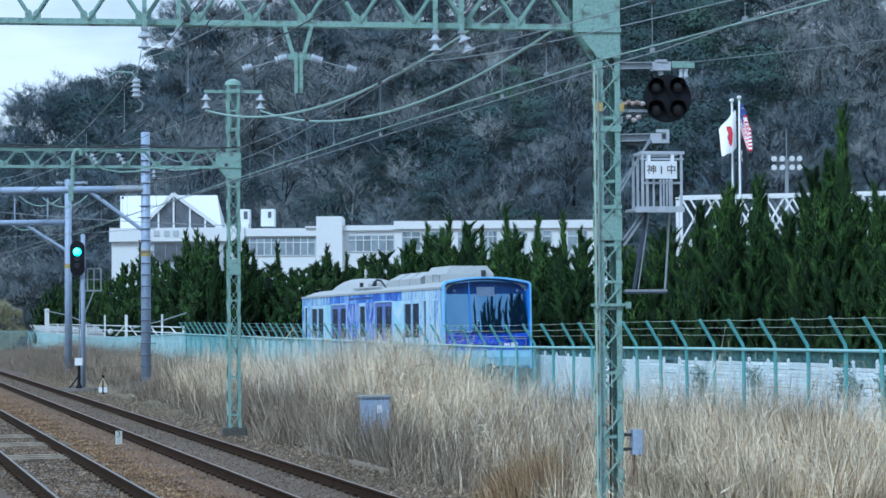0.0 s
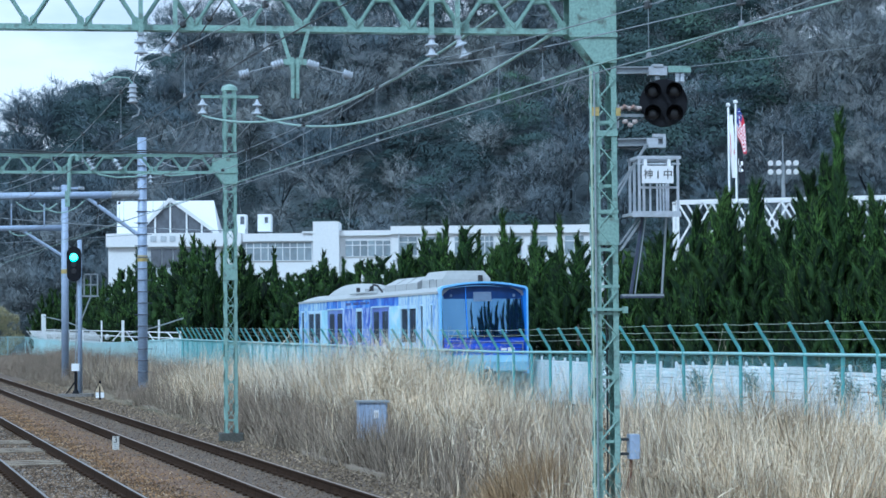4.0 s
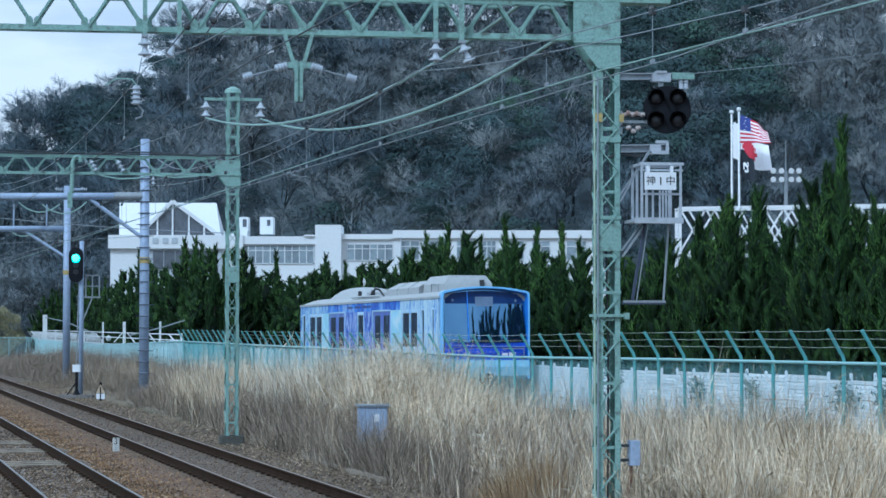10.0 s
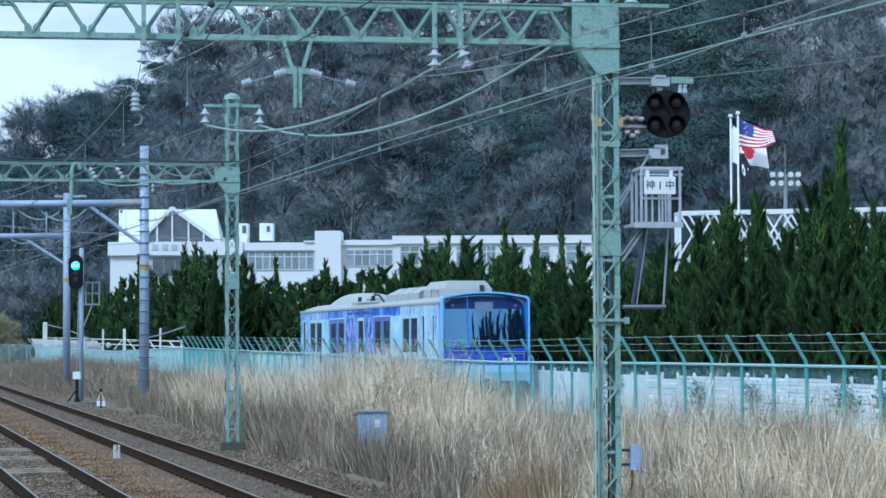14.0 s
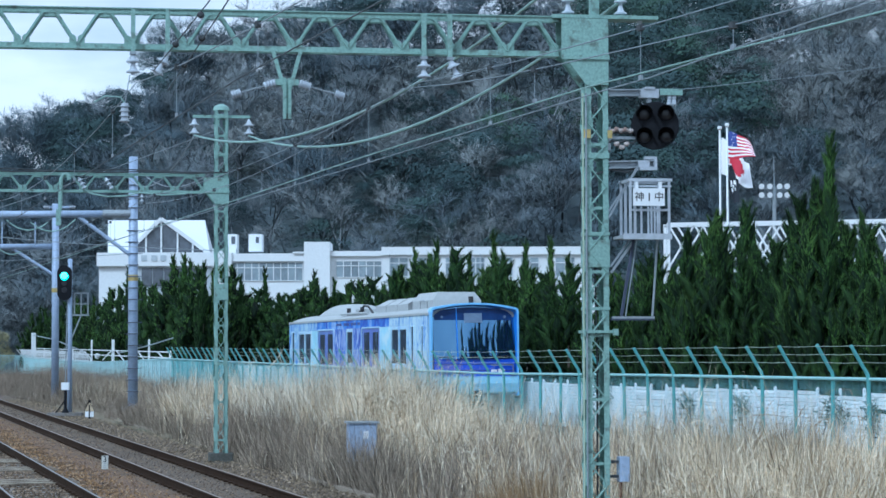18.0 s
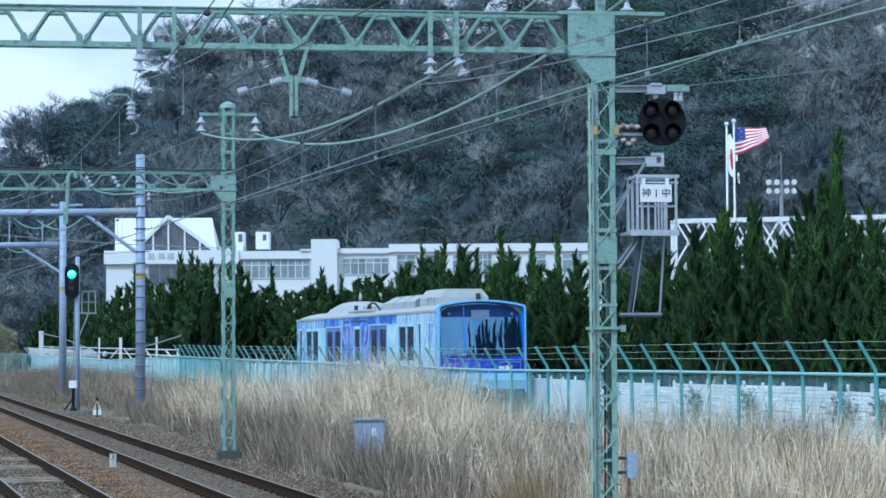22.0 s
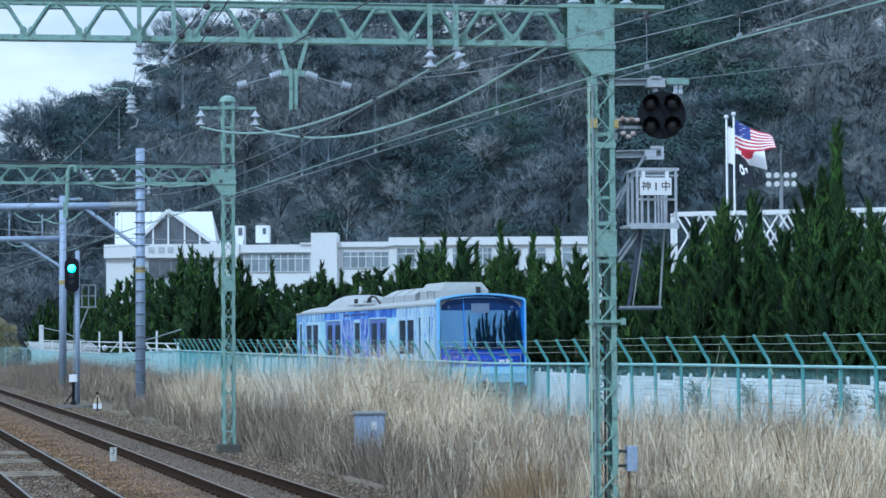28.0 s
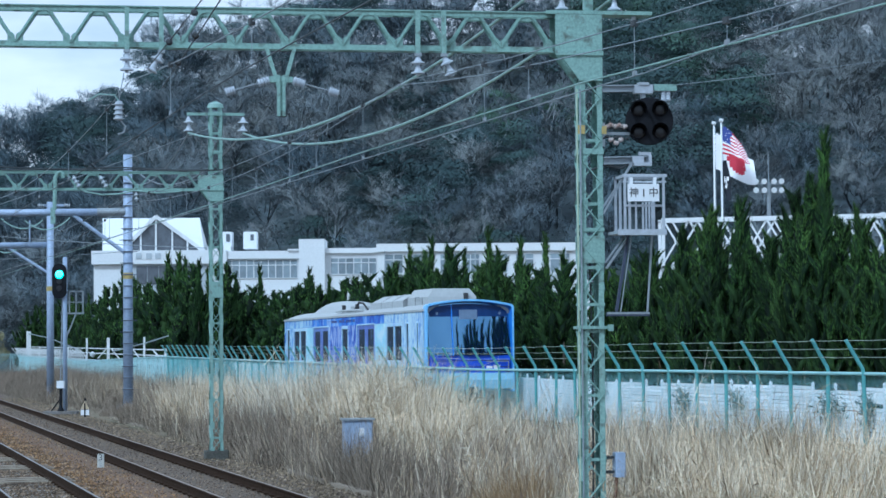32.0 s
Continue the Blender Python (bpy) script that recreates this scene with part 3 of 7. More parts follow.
def knee(parent, w, z_low, z_beam, z_top, reach, thick, out=0.0):
    """The plated head of a mast: a box with a sloping knee towards the beam."""
    ring = [(-w / 2, z_low), (w / 2 + 0.02 + out, z_low), (w / 2 + 0.02 + out, z_top), (-w / 2 - reach * 0.55, z_top), (-w / 2 - reach * 0.55, z_beam), (-w / 2 - reach * 0.45, z_beam - 0.02)]
    s = Shape()
    for y in (-thick / 2, thick / 2):
        s.along_y(ring, y - 0.008, y + 0.008)
    s.box(w / 2 - 0.01 + out, w / 2 + 0.018 + out, -thick / 2, thick / 2, z_low, z_top)
    part("knee_plate", s, GREEN_PAINT, parent)
    part("knee_rib", Shape().box(-w / 2 - reach * 0.55, w / 2 + 0.03 + out, -thick / 2 - 0.035, -thick / 2 - 0.009, z_beam - 0.03, z_beam + 0.03), GREEN_PAINT, parent)


# Near gantry: its mast stands beside the track; the beam runs over the tracks.
near = thing("catenary_gantry", pose(2.29, 31.4, -0.075, 0, 0, 8.4), "green painted lattice steel gantry with a mast in dry grass", "gantry", "railway gantries")
lattice_mast(near, 0.0, 6.48, 0.315, 0.075, 0.29, plates=((3.89, 0.38), (4.33, 0.05), (5.40, 0.08), (3.30, 0.04), (0.0, 0.2)))
knee(near, 0.33, 6.42, 6.80, 7.34, 0.62, 0.40, -0.03)
truss_beam(near, -11.53, -0.52, 6.86, 0.48, 0.14, 15)
part("foundation", Shape().box(-0.42, 0.42, -0.42, 0.42, -0.4, 0.04, 0.03), CONCRETE, near)
part("mast_head_post", Shape().box(-0.06, 0.06, -0.06, 0.06, 7.40, 8.6), GREEN_PAINT, near)
part("mast_head_arm", Shape().bar((-0.62, 0, 7.375), (0.88, 0, 7.375), 0.34, 0.05), GREEN_PAINT, near)
for x in (-0.37, 0.38):
    disc_insulator(near, (x, 0, 7.90), (x, 0, 7.40), 3, 0.09)
part("arm_pin", Shape().box(0.62, 0.68, -0.03, 0.03, 7.26, 7.35), PORCELAIN, near)
part("drop_bracket", Shape().bar((-4.50, -0.1, 6.85), (-4.335, -0.1, 6.30), 0.045, 0.05).bar((-4.11, -0.1, 6.85), (-4.265, -0.1, 6.30), 0.045, 0.05).box(-4.355, -4.315, -0.15, -0.05, 5.90, 6.46).box(-4.285, -4.245, -0.15, -0.05, 5.90, 6.46).box(-4.35, -4.25, -0.12, -0.08, 5.90, 6.42), GREEN_PAINT, near)
part("cross_yoke", Shape().bar((-4.46, -0.1, 6.40), (-4.14, -0.1, 6.40), 0.07, 0.08), GREEN_PAINT, near)
for a, b in (((-4.46, -0.12, 6.39), (-4.62, -0.12, 6.34)), ((-4.14, -0.12, 6.39), (-3.98, -0.12, 6.34)), ((-4.93, -0.14, 6.25), (-5.06, -0.14, 6.21)), ((-3.65, -0.14, 6.25), (-3.52, -0.14, 6.21))):
    disc_insulator(near, a, b, 4, 0.066, neck=0.052)
for a, b in (((-4.62, -0.12, 6.34), (-4.93, -0.14, 6.25)), ((-3.98, -0.12, 6.34), (-3.65, -0.14, 6.25))):
    part("stay_rod", Shape().tube(a, b, 0.010), GALV, near)
for x, lean in ((-2.43, 0.0), (-2.07, 0.12), (-6.38, 0.0), (-5.92, -0.16)):
    part("hanger", Shape().box(x - 0.03, x + 0.03, -0.24, -0.17, 6.76, 7.36), GREEN_PAINT, near)
    part("hanger_foot", Shape().box(x - 0.045, x + 0.045, -0.25, -0.16, 6.73, 6.77), GALV, near)
    disc_insulator(near, (x, -0.2, 6.74), (x + lean, -0.2, 6.46), 2, 0.092)
part("drop_rod", Shape().tube((-6.42, -0.2, 6.46), (-6.49, -0.2, 6.06), 0.006), GALV, near)
disc_insulator(near, (-6.49, -0.2, 6.08), (-6.49, -0.2, 5.82), 4, 0.075, neck=0.05)
part("pull_off_arm", Shape().line([(-6.49, -0.2, 6.08), (-6.55, -0.2, 6.16), (-6.75, -0.2, 6.17), (-6.90, -0.2, 6.08)], 0.010, 6), WIRE_GREEN, near)
part("pull_off_wire", Shape().line([(-6.49, -0.2, 5.84), (-6.40, -0.2, 5.74), (-6.42, -0.2, 5.66), (-6.50, -0.2, 5.63)], 0.012, 6), GALV, near)
for x in (-0.16, -0.115):
    part("riser_pipe", Shape().tube((x - 0.05, -0.2, 0.2), (x - 0.05, -0.2, 6.3), 0.012), PALE_PIPE if x < -0.12 else GALV, near)
part("riser_cable", Shape().line([(0.0, -0.05, 0.1), (0.01, -0.05, 2.4), (-0.02, -0.05, 4.2)], 0.014, 7), CABLE, near)
part("yellow_band", Shape().box(-0.205, -0.10, -0.205, -0.197, 5.68, 5.80), YELLOW, near)
part("yellow_band", Shape().box(0.14, 0.205, -0.205, -0.197, 5.68, 5.79), YELLOW, near)
part("terminal_collar", Shape().box(-0.2, 0.24, -0.21, 0.21, 2.98, 3.02).box(-0.22, -0.19, -0.24, -0.18, 2.94, 3.03).box(0.2, 0.27, -0.24, -0.18, 2.95, 3.04), GREEN_PAINT, near)
part("junction_box", Shape().box(0.30, 0.44, -0.16, 0.06, 0.93, 1.27, 0.01), GREY_POLE, near, "small pale blue-grey junction box")
for z in (0.98, 1.18):
    part("box_bracket", Shape().box(0.18, 0.30, -0.08, -0.03, z, z + 0.04), CABLE, near)
part("box_conduit", Shape().line([(0.33, -0.05, 0.93), (0.33, -0.05, 0.75), (0.29, -0.05, 0.6), (0.27, -0.05, 0.1)], 0.025, 7), RUST, near)

# Repeater signal on the near mast: round back plate with four hooded lamps, gallery and name plate.
sig = thing("repeater_signal", near.matrix_basis @ pose(-0.02, 0, -0.205), "black round railway repeater signal with four unlit lamps on a mast", "signal")
part("top_arm", Shape().bar((0.19, -0.12, 6.565), (1.12, -0.12, 6.585), 0.06, 0.018).bar((0.19, -0.12, 6.485), (1.12, -0.12, 6.505), 0.06, 0.018).bar((0.19, -0.10, 6.525), (1.12, -0.10, 6.545), 0.014, 0.08), GALV, sig)
part("arm_bracket", Shape().box(0.64, 0.90, -0.18, -0.05, 6.46, 6.575).box(0.70, 0.84, -0.2, -0.04, 6.575, 6.61), GALV_PALE, sig)
part("arm_end", Shape().box(0.92, 1.24, -0.17, -0.07, 6.50, 6.59), GREEN_PAINT, sig)
for x in (1.06, 1.13):
    disc_insulator(sig, (x, -0.12, 6.52), (x, -0.12, 6.36), 2, 0.035)
part("hanger_rod", Shape().box(0.74, 0.80, -0.15, -0.09, 6.38, 6.54), GALV, sig)
part("lower_arm", Shape().bar((0.19, -0.12, 5.565), (0.84, -0.12, 5.585), 0.08, 0.018).bar((0.19, -0.12, 5.475), (0.84, -0.12, 5.495), 0.08, 0.018).bar((0.19, -0.09, 5.52), (0.84, -0.09, 5.54), 0.014, 0.09), GALV, sig)
part("arm_clamp", Shape().box(0.62, 0.87, -0.18, -0.06, 5.45, 5.49).box(0.60, 0.76, -0.18, -0.06, 5.49, 5.58).box(0.83, 0.87, -0.18, -0.06, 5.49, 5.60).box(0.70, 0.87, -0.16, -0.08, 5.60, 5.64), GALV_PALE, sig)
FACE = pose(0.845, -0.16, 6.07, 0, 0, -12.5)
part("signal_disc", Shape().lathe((0, 0.06, 0), (0, -0.02, 0), [(0, 0.30), (0.1, 0.33), (0.9, 0.335), (1, 0.325)], 40), BLACK, sig, m=FACE)
for dx in (-0.15, 0.15):
    for dz in (-0.15, 0.16):
        hood = Shape()
        n = 18
        ring = [(0.115 * math.cos(a), 0.115 * math.sin(a)) for a in [radians(-20 + 220 * i / n) for i in range(n + 1)]]
        for (ax, az), (bx, bz) in zip(ring[:-1], ring[1:]):
            hood.add([(ax, 0, az), (bx, 0, bz), (bx, -0.20, bz * 0.97), (ax, -0.20, az * 0.97)], [(0, 1, 2, 3)])
        hd = part("hood", hood, BLACK, sig, m=FACE @ pose(dx, -0.02, dz))
        part("lens", Shape().lathe((0, -0.005, 0), (0, -0.035, 0), [(0, 0.095), (0.6, 0.085), (1, 0.05)], 18), BLACK_LENS, hd, "unlit glass lens", smooth=True)
part("cable_clump", Shape().line([(0.16, -0.1, 5.80), (0.24, -0.14, 5.86), (0.32, -0.12, 5.83), (0.42, -0.13, 5.86), (0.52, -0.12, 5.82), (0.58, -0.1, 5.86)], 0.016, 7), CABLE, sig)
for x, z, lean in ((0.24, 5.98, 0.02), (0.30, 6.02, -0.01), (0.37, 5.99, 0.015), (0.43, 6.02, -0.02), (0.50, 5.99, 0.01), (0.30, 5.80, 0.02), (0.37, 5.77, -0.01), (0.44, 5.80, 0.02)):
    part("cable_gland", Shape().lathe((x - 0.035, -0.16, z), (x + 0.035, -0.15, z + lean), [(0, 0.018), (0.2, 0.034), (0.45, 0.034), (0.5, 0.024), (0.8, 0.030), (1, 0.016)], 10), GLAND, sig, "pale weathered cable gland")
part("gland_plate", Shape().box(0.18, 0.58, -0.12, -0.10, 5.88, 5.92).box(0.18, 0.22, -0.13, -0.09, 5.72, 6.05), GALV, sig)
part("cable_tail", Shape().line([(0.15, -0.1, 5.98), (0.3, -0.13, 5.97), (0.5, -0.12, 5.96), (0.56, -0.1, 6.0)], 0.016, 6), CABLE, sig)
part("cable_loop", Shape().line([(0.62, -0.12, 5.5), (0.45, -0.13, 5.42), (0.2, -0.12, 5.46), (0.0, -0.1, 5.38)], 0.018, 6), CABLE, sig)
part("service_gallery", Shape().box(0.30, 0.99, -0.5, 0.1, 4.49, 4.53).box(0.30, 0.99, -0.515, -0.5, 4.47, 4.55), GALV_PALE, sig)
for x in (0.41, 0.475, 0.955):
    for y in (-0.48, 0.08):
        part("gallery_post", Shape().box(x - 0.016, x + 0.016, y - 0.016, y + 0.016, 4.53, 5.30), GALV_PALE, sig)
for r in ((0.38, 1.0, -0.5, -0.46, 5.27, 5.31), (0.38, 1.0, 0.06, 0.1, 5.27, 5.31), (0.40, 0.97, -0.5, -0.46, 4.86, 4.89), (0.40, 0.43, -0.46, 0.06, 5.27, 5.31), (0.94, 0.97, -0.46, 0.06, 5.27, 5.31), (0.38, 0.99, -0.5, -0.47, 5.19, 5.215)):
    part("gallery_rail", Shape().box(*r), GALV_PALE, sig)
for x in (0.70, 0.80, 0.845, 0.89, 0.93):
    part("gallery_bar", Shape().box(x - 0.012, x + 0.012, 0.06, 0.085, 4.53, 4.96), GALV_PALE, sig)
part("gallery_strut", Shape().bar((0.52, -0.2, 4.50), (0.34, -0.2, 3.42), 0.06, 0.035), DARK_STEEL, sig, "dark blue painted strut")
for a, b, w in (((0.86, -0.2, 4.50), (0.78, -0.2, 3.42), 0.024), ((0.56, -0.24, 4.50), (0.39, -0.24, 3.42), 0.014), ((0.2, -0.2, 4.02), (0.55, -0.2, 4.5), 0.03), ((0.17, -0.2, 4.78), (0.58, -0.2, 5.50), 0.022), ((0.17, -0.14, 4.86), (0.62, -0.14, 5.50), 0.022), ((0.2, -0.14, 4.10), (0.5, -0.14, 4.5), 0.022)):
    part("gallery_brace", Shape().bar(a, b, w), GALV, sig)
part("step_bar", Shape().box(0.2, 0.80, -0.25, -0.15, 3.36, 3.41), DARK_STEEL, sig)
part("step_edge", Shape().box(0.2, 0.80, -0.256, -0.25, 3.385, 3.415), GALV, sig)
plate = part("name_plate", Shape().box(0.435, 0.875, -0.56, -0.53, 4.93, 5.17), SIGN_WHITE, sig, "white enamel name plate with black characters")
for x in (0.47, 0.80):
    part("plate_hook", Shape().box(x, x + 0.04, -0.545, -0.5, 5.17, 5.26), SIGN_WHITE, sig)


def writing(text, size, m, parent, material=INK):
    cu = bpy.data.curves.new("writing", "FONT")
    cu.body, cu.size, cu.align_x, cu.align_y, cu.extrude = text, size, "CENTER", "CENTER", 0.002
    ob = new("writing", cu)
    me = bpy.data.meshes.new_from_object(ob.evaluated_get(bpy.context.evaluated_depsgraph_get()))
    bpy.data.objects.remove(ob)
    me.materials.clear()
    me.materials.append(material)
    out = new("writing", me)
    out.parent = parent
    out.matrix_basis = m
    return out


for ch, x in (("神", 0.52), ("中", 0.795)):
    writing(ch, 0.14, pose(x, -0.563, 5.045, 90, 0, 0), plate)
part("numeral_stroke", Shape().box(0.648, 0.664, -0.566, -0.561, 4.995, 5.10), INK, plate)

# Far gantry of the same kind.
far = thing("catenary_gantry", pose(-5.30, 57.15, -0.1, 0, 0, 9.5), "green painted lattice steel gantry beside the track", "gantry", "railway gantries")
lattice_mast(far, 0.1, 8.75, 0.31, 0.065, 0.31, plates=((3.95, 0.40), (8.55, 0.1), (7.6, 0.06)))
part("mast_cap", Shape().lathe((0, 0, 8.75), (0, 0, 8.92), [(0, 0.22), (0.6, 0.19), (1, 0.05)], 12), GREEN_PAINT, far)
knee(far, 0.33, 6.38, 6.68, 7.04, 0.5, 0.37)
truss_beam(far, -14.0, -0.42, 6.68, 0.42, 0.14, 18, 0.055)
part("foundation", Shape().box(-0.30, 0.30, -0.30, 0.30, -0.3, 0.1, 0.03), DARK_CONCRETE, far)
part("crossarm", Shape().bar((-0.72, 0, 8.6), (0.74, 0, 8.6), 0.06, 0.07), GREEN_PAINT, far)
for x in (-0.68, 0.70):
    disc_insulator(far, (x, 0, 8.54), (x, 0, 8.12), 2, 0.125)
part("hanging_hook", Shape().line([(-3.80, -0.2, 6.95), (-3.82, -0.2, 7.04), (-3.88, -0.2, 7.09), (-3.95, -0.2, 7.06), (-4.0, -0.2, 6.95), (-4.02, -0.2, 6.15)], 0.05, 10).box(-4.12, -4.0, -0.24, -0.16, 5.80, 6.2), GREEN_PAINT, far, "bent green suspension tube")
part("jumper_wire", Shape().line([(-3.50, -0.25, 6.74), (-3.25, -0.25, 6.60), (-2.85, -0.25, 6.53), (-2.4, -0.25, 6.55), (-2.05, -0.25, 6.64), (-1.5, -0.25, 6.58), (-0.9, -0.25, 6.62)], 0.02, 6), WIRE_GREEN, far, "pale green jumper wire hanging under the beam")
for x in (-3.57, -2.9, -7.0):
    disc_insulator(far, (x, -0.25, 7.0), (x + 0.16, -0.25, 6.72), 3, 0.08)


# ---- grey tubular masts further along ----
def tube_mast(x, y, z, top, r, label, base, size=1.0):
    t = thing("tubular_mast", pose(x, y, z) @ Matrix.Scale(size, 4), label, "mast", "grey masts")
    part("pole", Shape().lathe((0, 0, 0), (0, 0, top), [(0, r), (1, r * 0.9)], 20), GREY_POLE, t, smooth=True)
    part("foundation", Shape().lathe((0, 0, -0.3), (0, 0, base), [(0, r + 0.28), (0.95, r + 0.26), (1, r + 0.23)], 16), CONCRETE, t)
    return t


m1 = tube_mast(-11.96, 90.9, -0.1, 10.35, 0.20, "grey-blue tubular steel catenary mast with step bolts", 0.30)
for i in range(19):
    z = 0.9 + i * 0.46
    part("step_band", Shape().lathe((0, 0, z), (0, 0, z + 0.05), [(0, 0.215), (1, 0.215)], 16), GALV, m1)
    part("step_bolt", Shape().bar((-0.30 if i % 2 else -0.24, -0.205, z + 0.02), (0.27 if i % 2 else 0.40, -0.205, z + 0.02), 0.026), DARK_STEEL, m1, "dark steel step bolt")
part("yellow_band", Shape().lathe((0, 0, 5.35), (0, 0, 5.6), [(0, 0.202), (1, 0.202)], 20), YELLOW, m1)
part("cantilever_pipe", Shape().tube((-0.15, -0.05, 8.05), (-6.5, -0.6, 8.0), 0.14, 14), GREY_POLE, m1, smooth=True)
part("pipe_sleeve", Shape().tube((-0.1, -0.05, 8.05), (-1.2, -0.14, 8.04), 0.16, 14), GALV, m1)
part("pipe_brace", Shape().tube((-0.12, -0.05, 6.4), (-2.2, -0.2, 7.95), 0.08, 10), GREY_POLE, m1)
disc_insulator(m1, (0.35, -0.1, 9.0), (0.35, -0.1, 8.5), 3, 0.10)
m2 = tube_mast(-18.28, 110.2, -0.3, 9.2, 0.17, "grey-blue tubular steel mast with a cantilever pipe", 0.12, 1.07)
part("cantilever_pipe", Shape().tube((-0.15, 0, 7.25), (-6.5, -0.6, 7.2), 0.13, 14), GREY_POLE, m2, smooth=True)
part("pipe_brace", Shape().tube((-0.15, 0, 6.0), (-1.95, -0.1, 7.15), 0.07, 10), GREY_POLE, m2)
part("top_bracket", Shape().box(-0.32, 0.80, -0.06, 0.06, 9.0, 9.10), GREY_POLE, m2)
for x in (-0.55, 0.62):
    disc_insulator(m2, (x, -0.1, 9.06), (x + 0.3, -0.1, 9.03), 3, 0.10)
for x in (-2.4, -0.9):
    part("drop_tube", Shape().tube((x, -0.2, 8.35), (x, -0.2, 7.2), 0.035), GREY_POLE, m2)
part("yellow_band", Shape().lathe((0, 0, 5.15), (0, 0, 5.35), [(0, 0.17), (1, 0.17)], 20), YELLOW, m2)

# Colour-light signal showing green, on its own post.
gs = thing("colour_light_signal", pose(-14.95, 93.8, -0.1), "black colour-light railway signal showing green on a grey post", "signal")
part("post", Shape().lathe((0, 0, 0), (0, 0, 6.35), [(0, 0.10), (1, 0.09)], 14), GREY_POLE, gs, smooth=True)
ring = [(0.30 * math.cos(radians(a)), 0.30 * math.sin(radians(a)) + (0.42 if 0 <= a <= 180 else -0.42)) for a in range(0, 360, 15)]
hd = part("signal_head", Shape().along_y([(x - 0.20, z + 5.35) for x, z in ring], -0.25, -0.12), BLACK, gs)
part("green_lamp", Shape().lathe((-0.20, -0.25, 5.62), (-0.20, -0.29, 5.62), [(0, 0.17), (1, 0.14)], 20), GREEN_LAMP, hd, "lit green signal lamp")
for z in (5.05, 5.33):
    part("dark_lamp", Shape().lathe((-0.20, -0.25, z), (-0.20, -0.28, z), [(0, 0.12), (1, 0.1)], 16), BLACK_LENS, hd)
for z in (4.95, 5.66):
    part("head_bracket", Shape().box(-0.4, 0.0, -0.12, 0.05, z, z + 0.08), GALV, gs)
part("ladder", Shape().bar((-0.22, 0.1, 0.3), (-0.12, 0.1, 4.9), 0.04).bar((-0.02, 0.12, 0.3), (0.02, 0.12, 4.9), 0.03), GALV, gs)
rung = Shape().box(-0.2, 0.0, 0.08, 0.12, 0, 0.03).mesh("rung", GALV)
for i in range(14):
    again("rung", rung, gs, pose(0, 0, 0.5 + 0.32 * i))
for x0, x1, z0, z1 in ((0.08, 0.80, 3.98, 4.05), (0.08, 0.80, 4.46, 4.50), (0.18, 0.75, 4.9, 4.95), (0.16, 0.21, 4.0, 4.95), (0.44, 0.48, 4.0, 4.95), (0.72, 0.77, 4.0, 4.95)):
    part("gallery_bar", Shape().box(x0, x1, -0.06, 0.0, z0, z1), GALV, gs)
part("gallery_brace", Shape().bar((0.05, 0, 3.0), (0.45, 0, 4.0), 0.05), GALV, gs)

dw = thing("dwarf_signal", pose(-14.9, 92.4, -0.2), "small dark dwarf signal with a white box on a concrete foot", "signal")
part("foot", Shape().box(-0.7, 0.7, -0.3, 0.3, 0.0, 0.12, 0.03), CONCRETE, dw)
part("stem", Shape().lathe((0, 0, 0.1), (0, 0, 1.2), [(0, 0.16), (0.2, 0.06), (1, 0.06)], 12), BLACK, dw)
part("head_box", Shape().box(-0.16, 0.16, -0.12, 0.12, 1.05, 1.35, 0.02), SIGN_WHITE, dw)
part("stay", Shape().bar((0.05, -0.02, 0.7), (-0.4, -0.02, 0.1), 0.05), BLACK, dw)

mk = thing("trackside_marker", pose(-13.13, 87.2, -0.15) @ Matrix.Diagonal((0.85, 0.85, 0.85, 1)), "white board and cream triangular marker on a short dark post", "marker sign")
part("post", Shape().box(-0.05, 0.05, -0.03, 0.03, 0, 0.85), BLACK, mk)
part("white_board", Shape().box(-0.19, 0.19, -0.07, -0.04, 0.08, 0.33), SIGN_WHITE, mk)
part("triangle_board", Shape().along_y([(-0.22, 0.36), (0.22, 0.36), (0.03, 0.74), (-0.03, 0.74)], -0.07, -0.04), MARKER_CREAM, mk, "cream triangular board")
part("board_frame", Shape().bar((-0.24, -0.075, 0.35), (0.0, -0.075, 0.78), 0.02, 0.03, up=(0, 1, 0)).bar((0.24, -0.075, 0.35), (0.0, -0.075, 0.78), 0.02, 0.03, up=(0, 1, 0)), BLACK, mk)
part("front_stem", Shape().box(-0.03, 0.03, -0.095, -0.075, 0.0, 0.62), BLACK, mk)

ds = thing("distance_post", pose(-7.65, 53.25, -0.2) @ Matrix.Diagonal((0.92, 0.92, 0.92, 1)), "small white distance post with black numerals in the ballast", "marker post")
body = part("board", Shape().box(-0.085, 0.085, -0.04, 0.04, 0, 0.36, 0.01), POST_PAINT, ds)
writing("3", 0.22, pose(0, -0.043, 0.265, 90, 0, 0), body)
for z in (0.05, 0.10, 0.15):
    part("numeral_bar", Shape().box(-0.04, 0.04, -0.047, -0.042, z, z + 0.018), GALV, body)

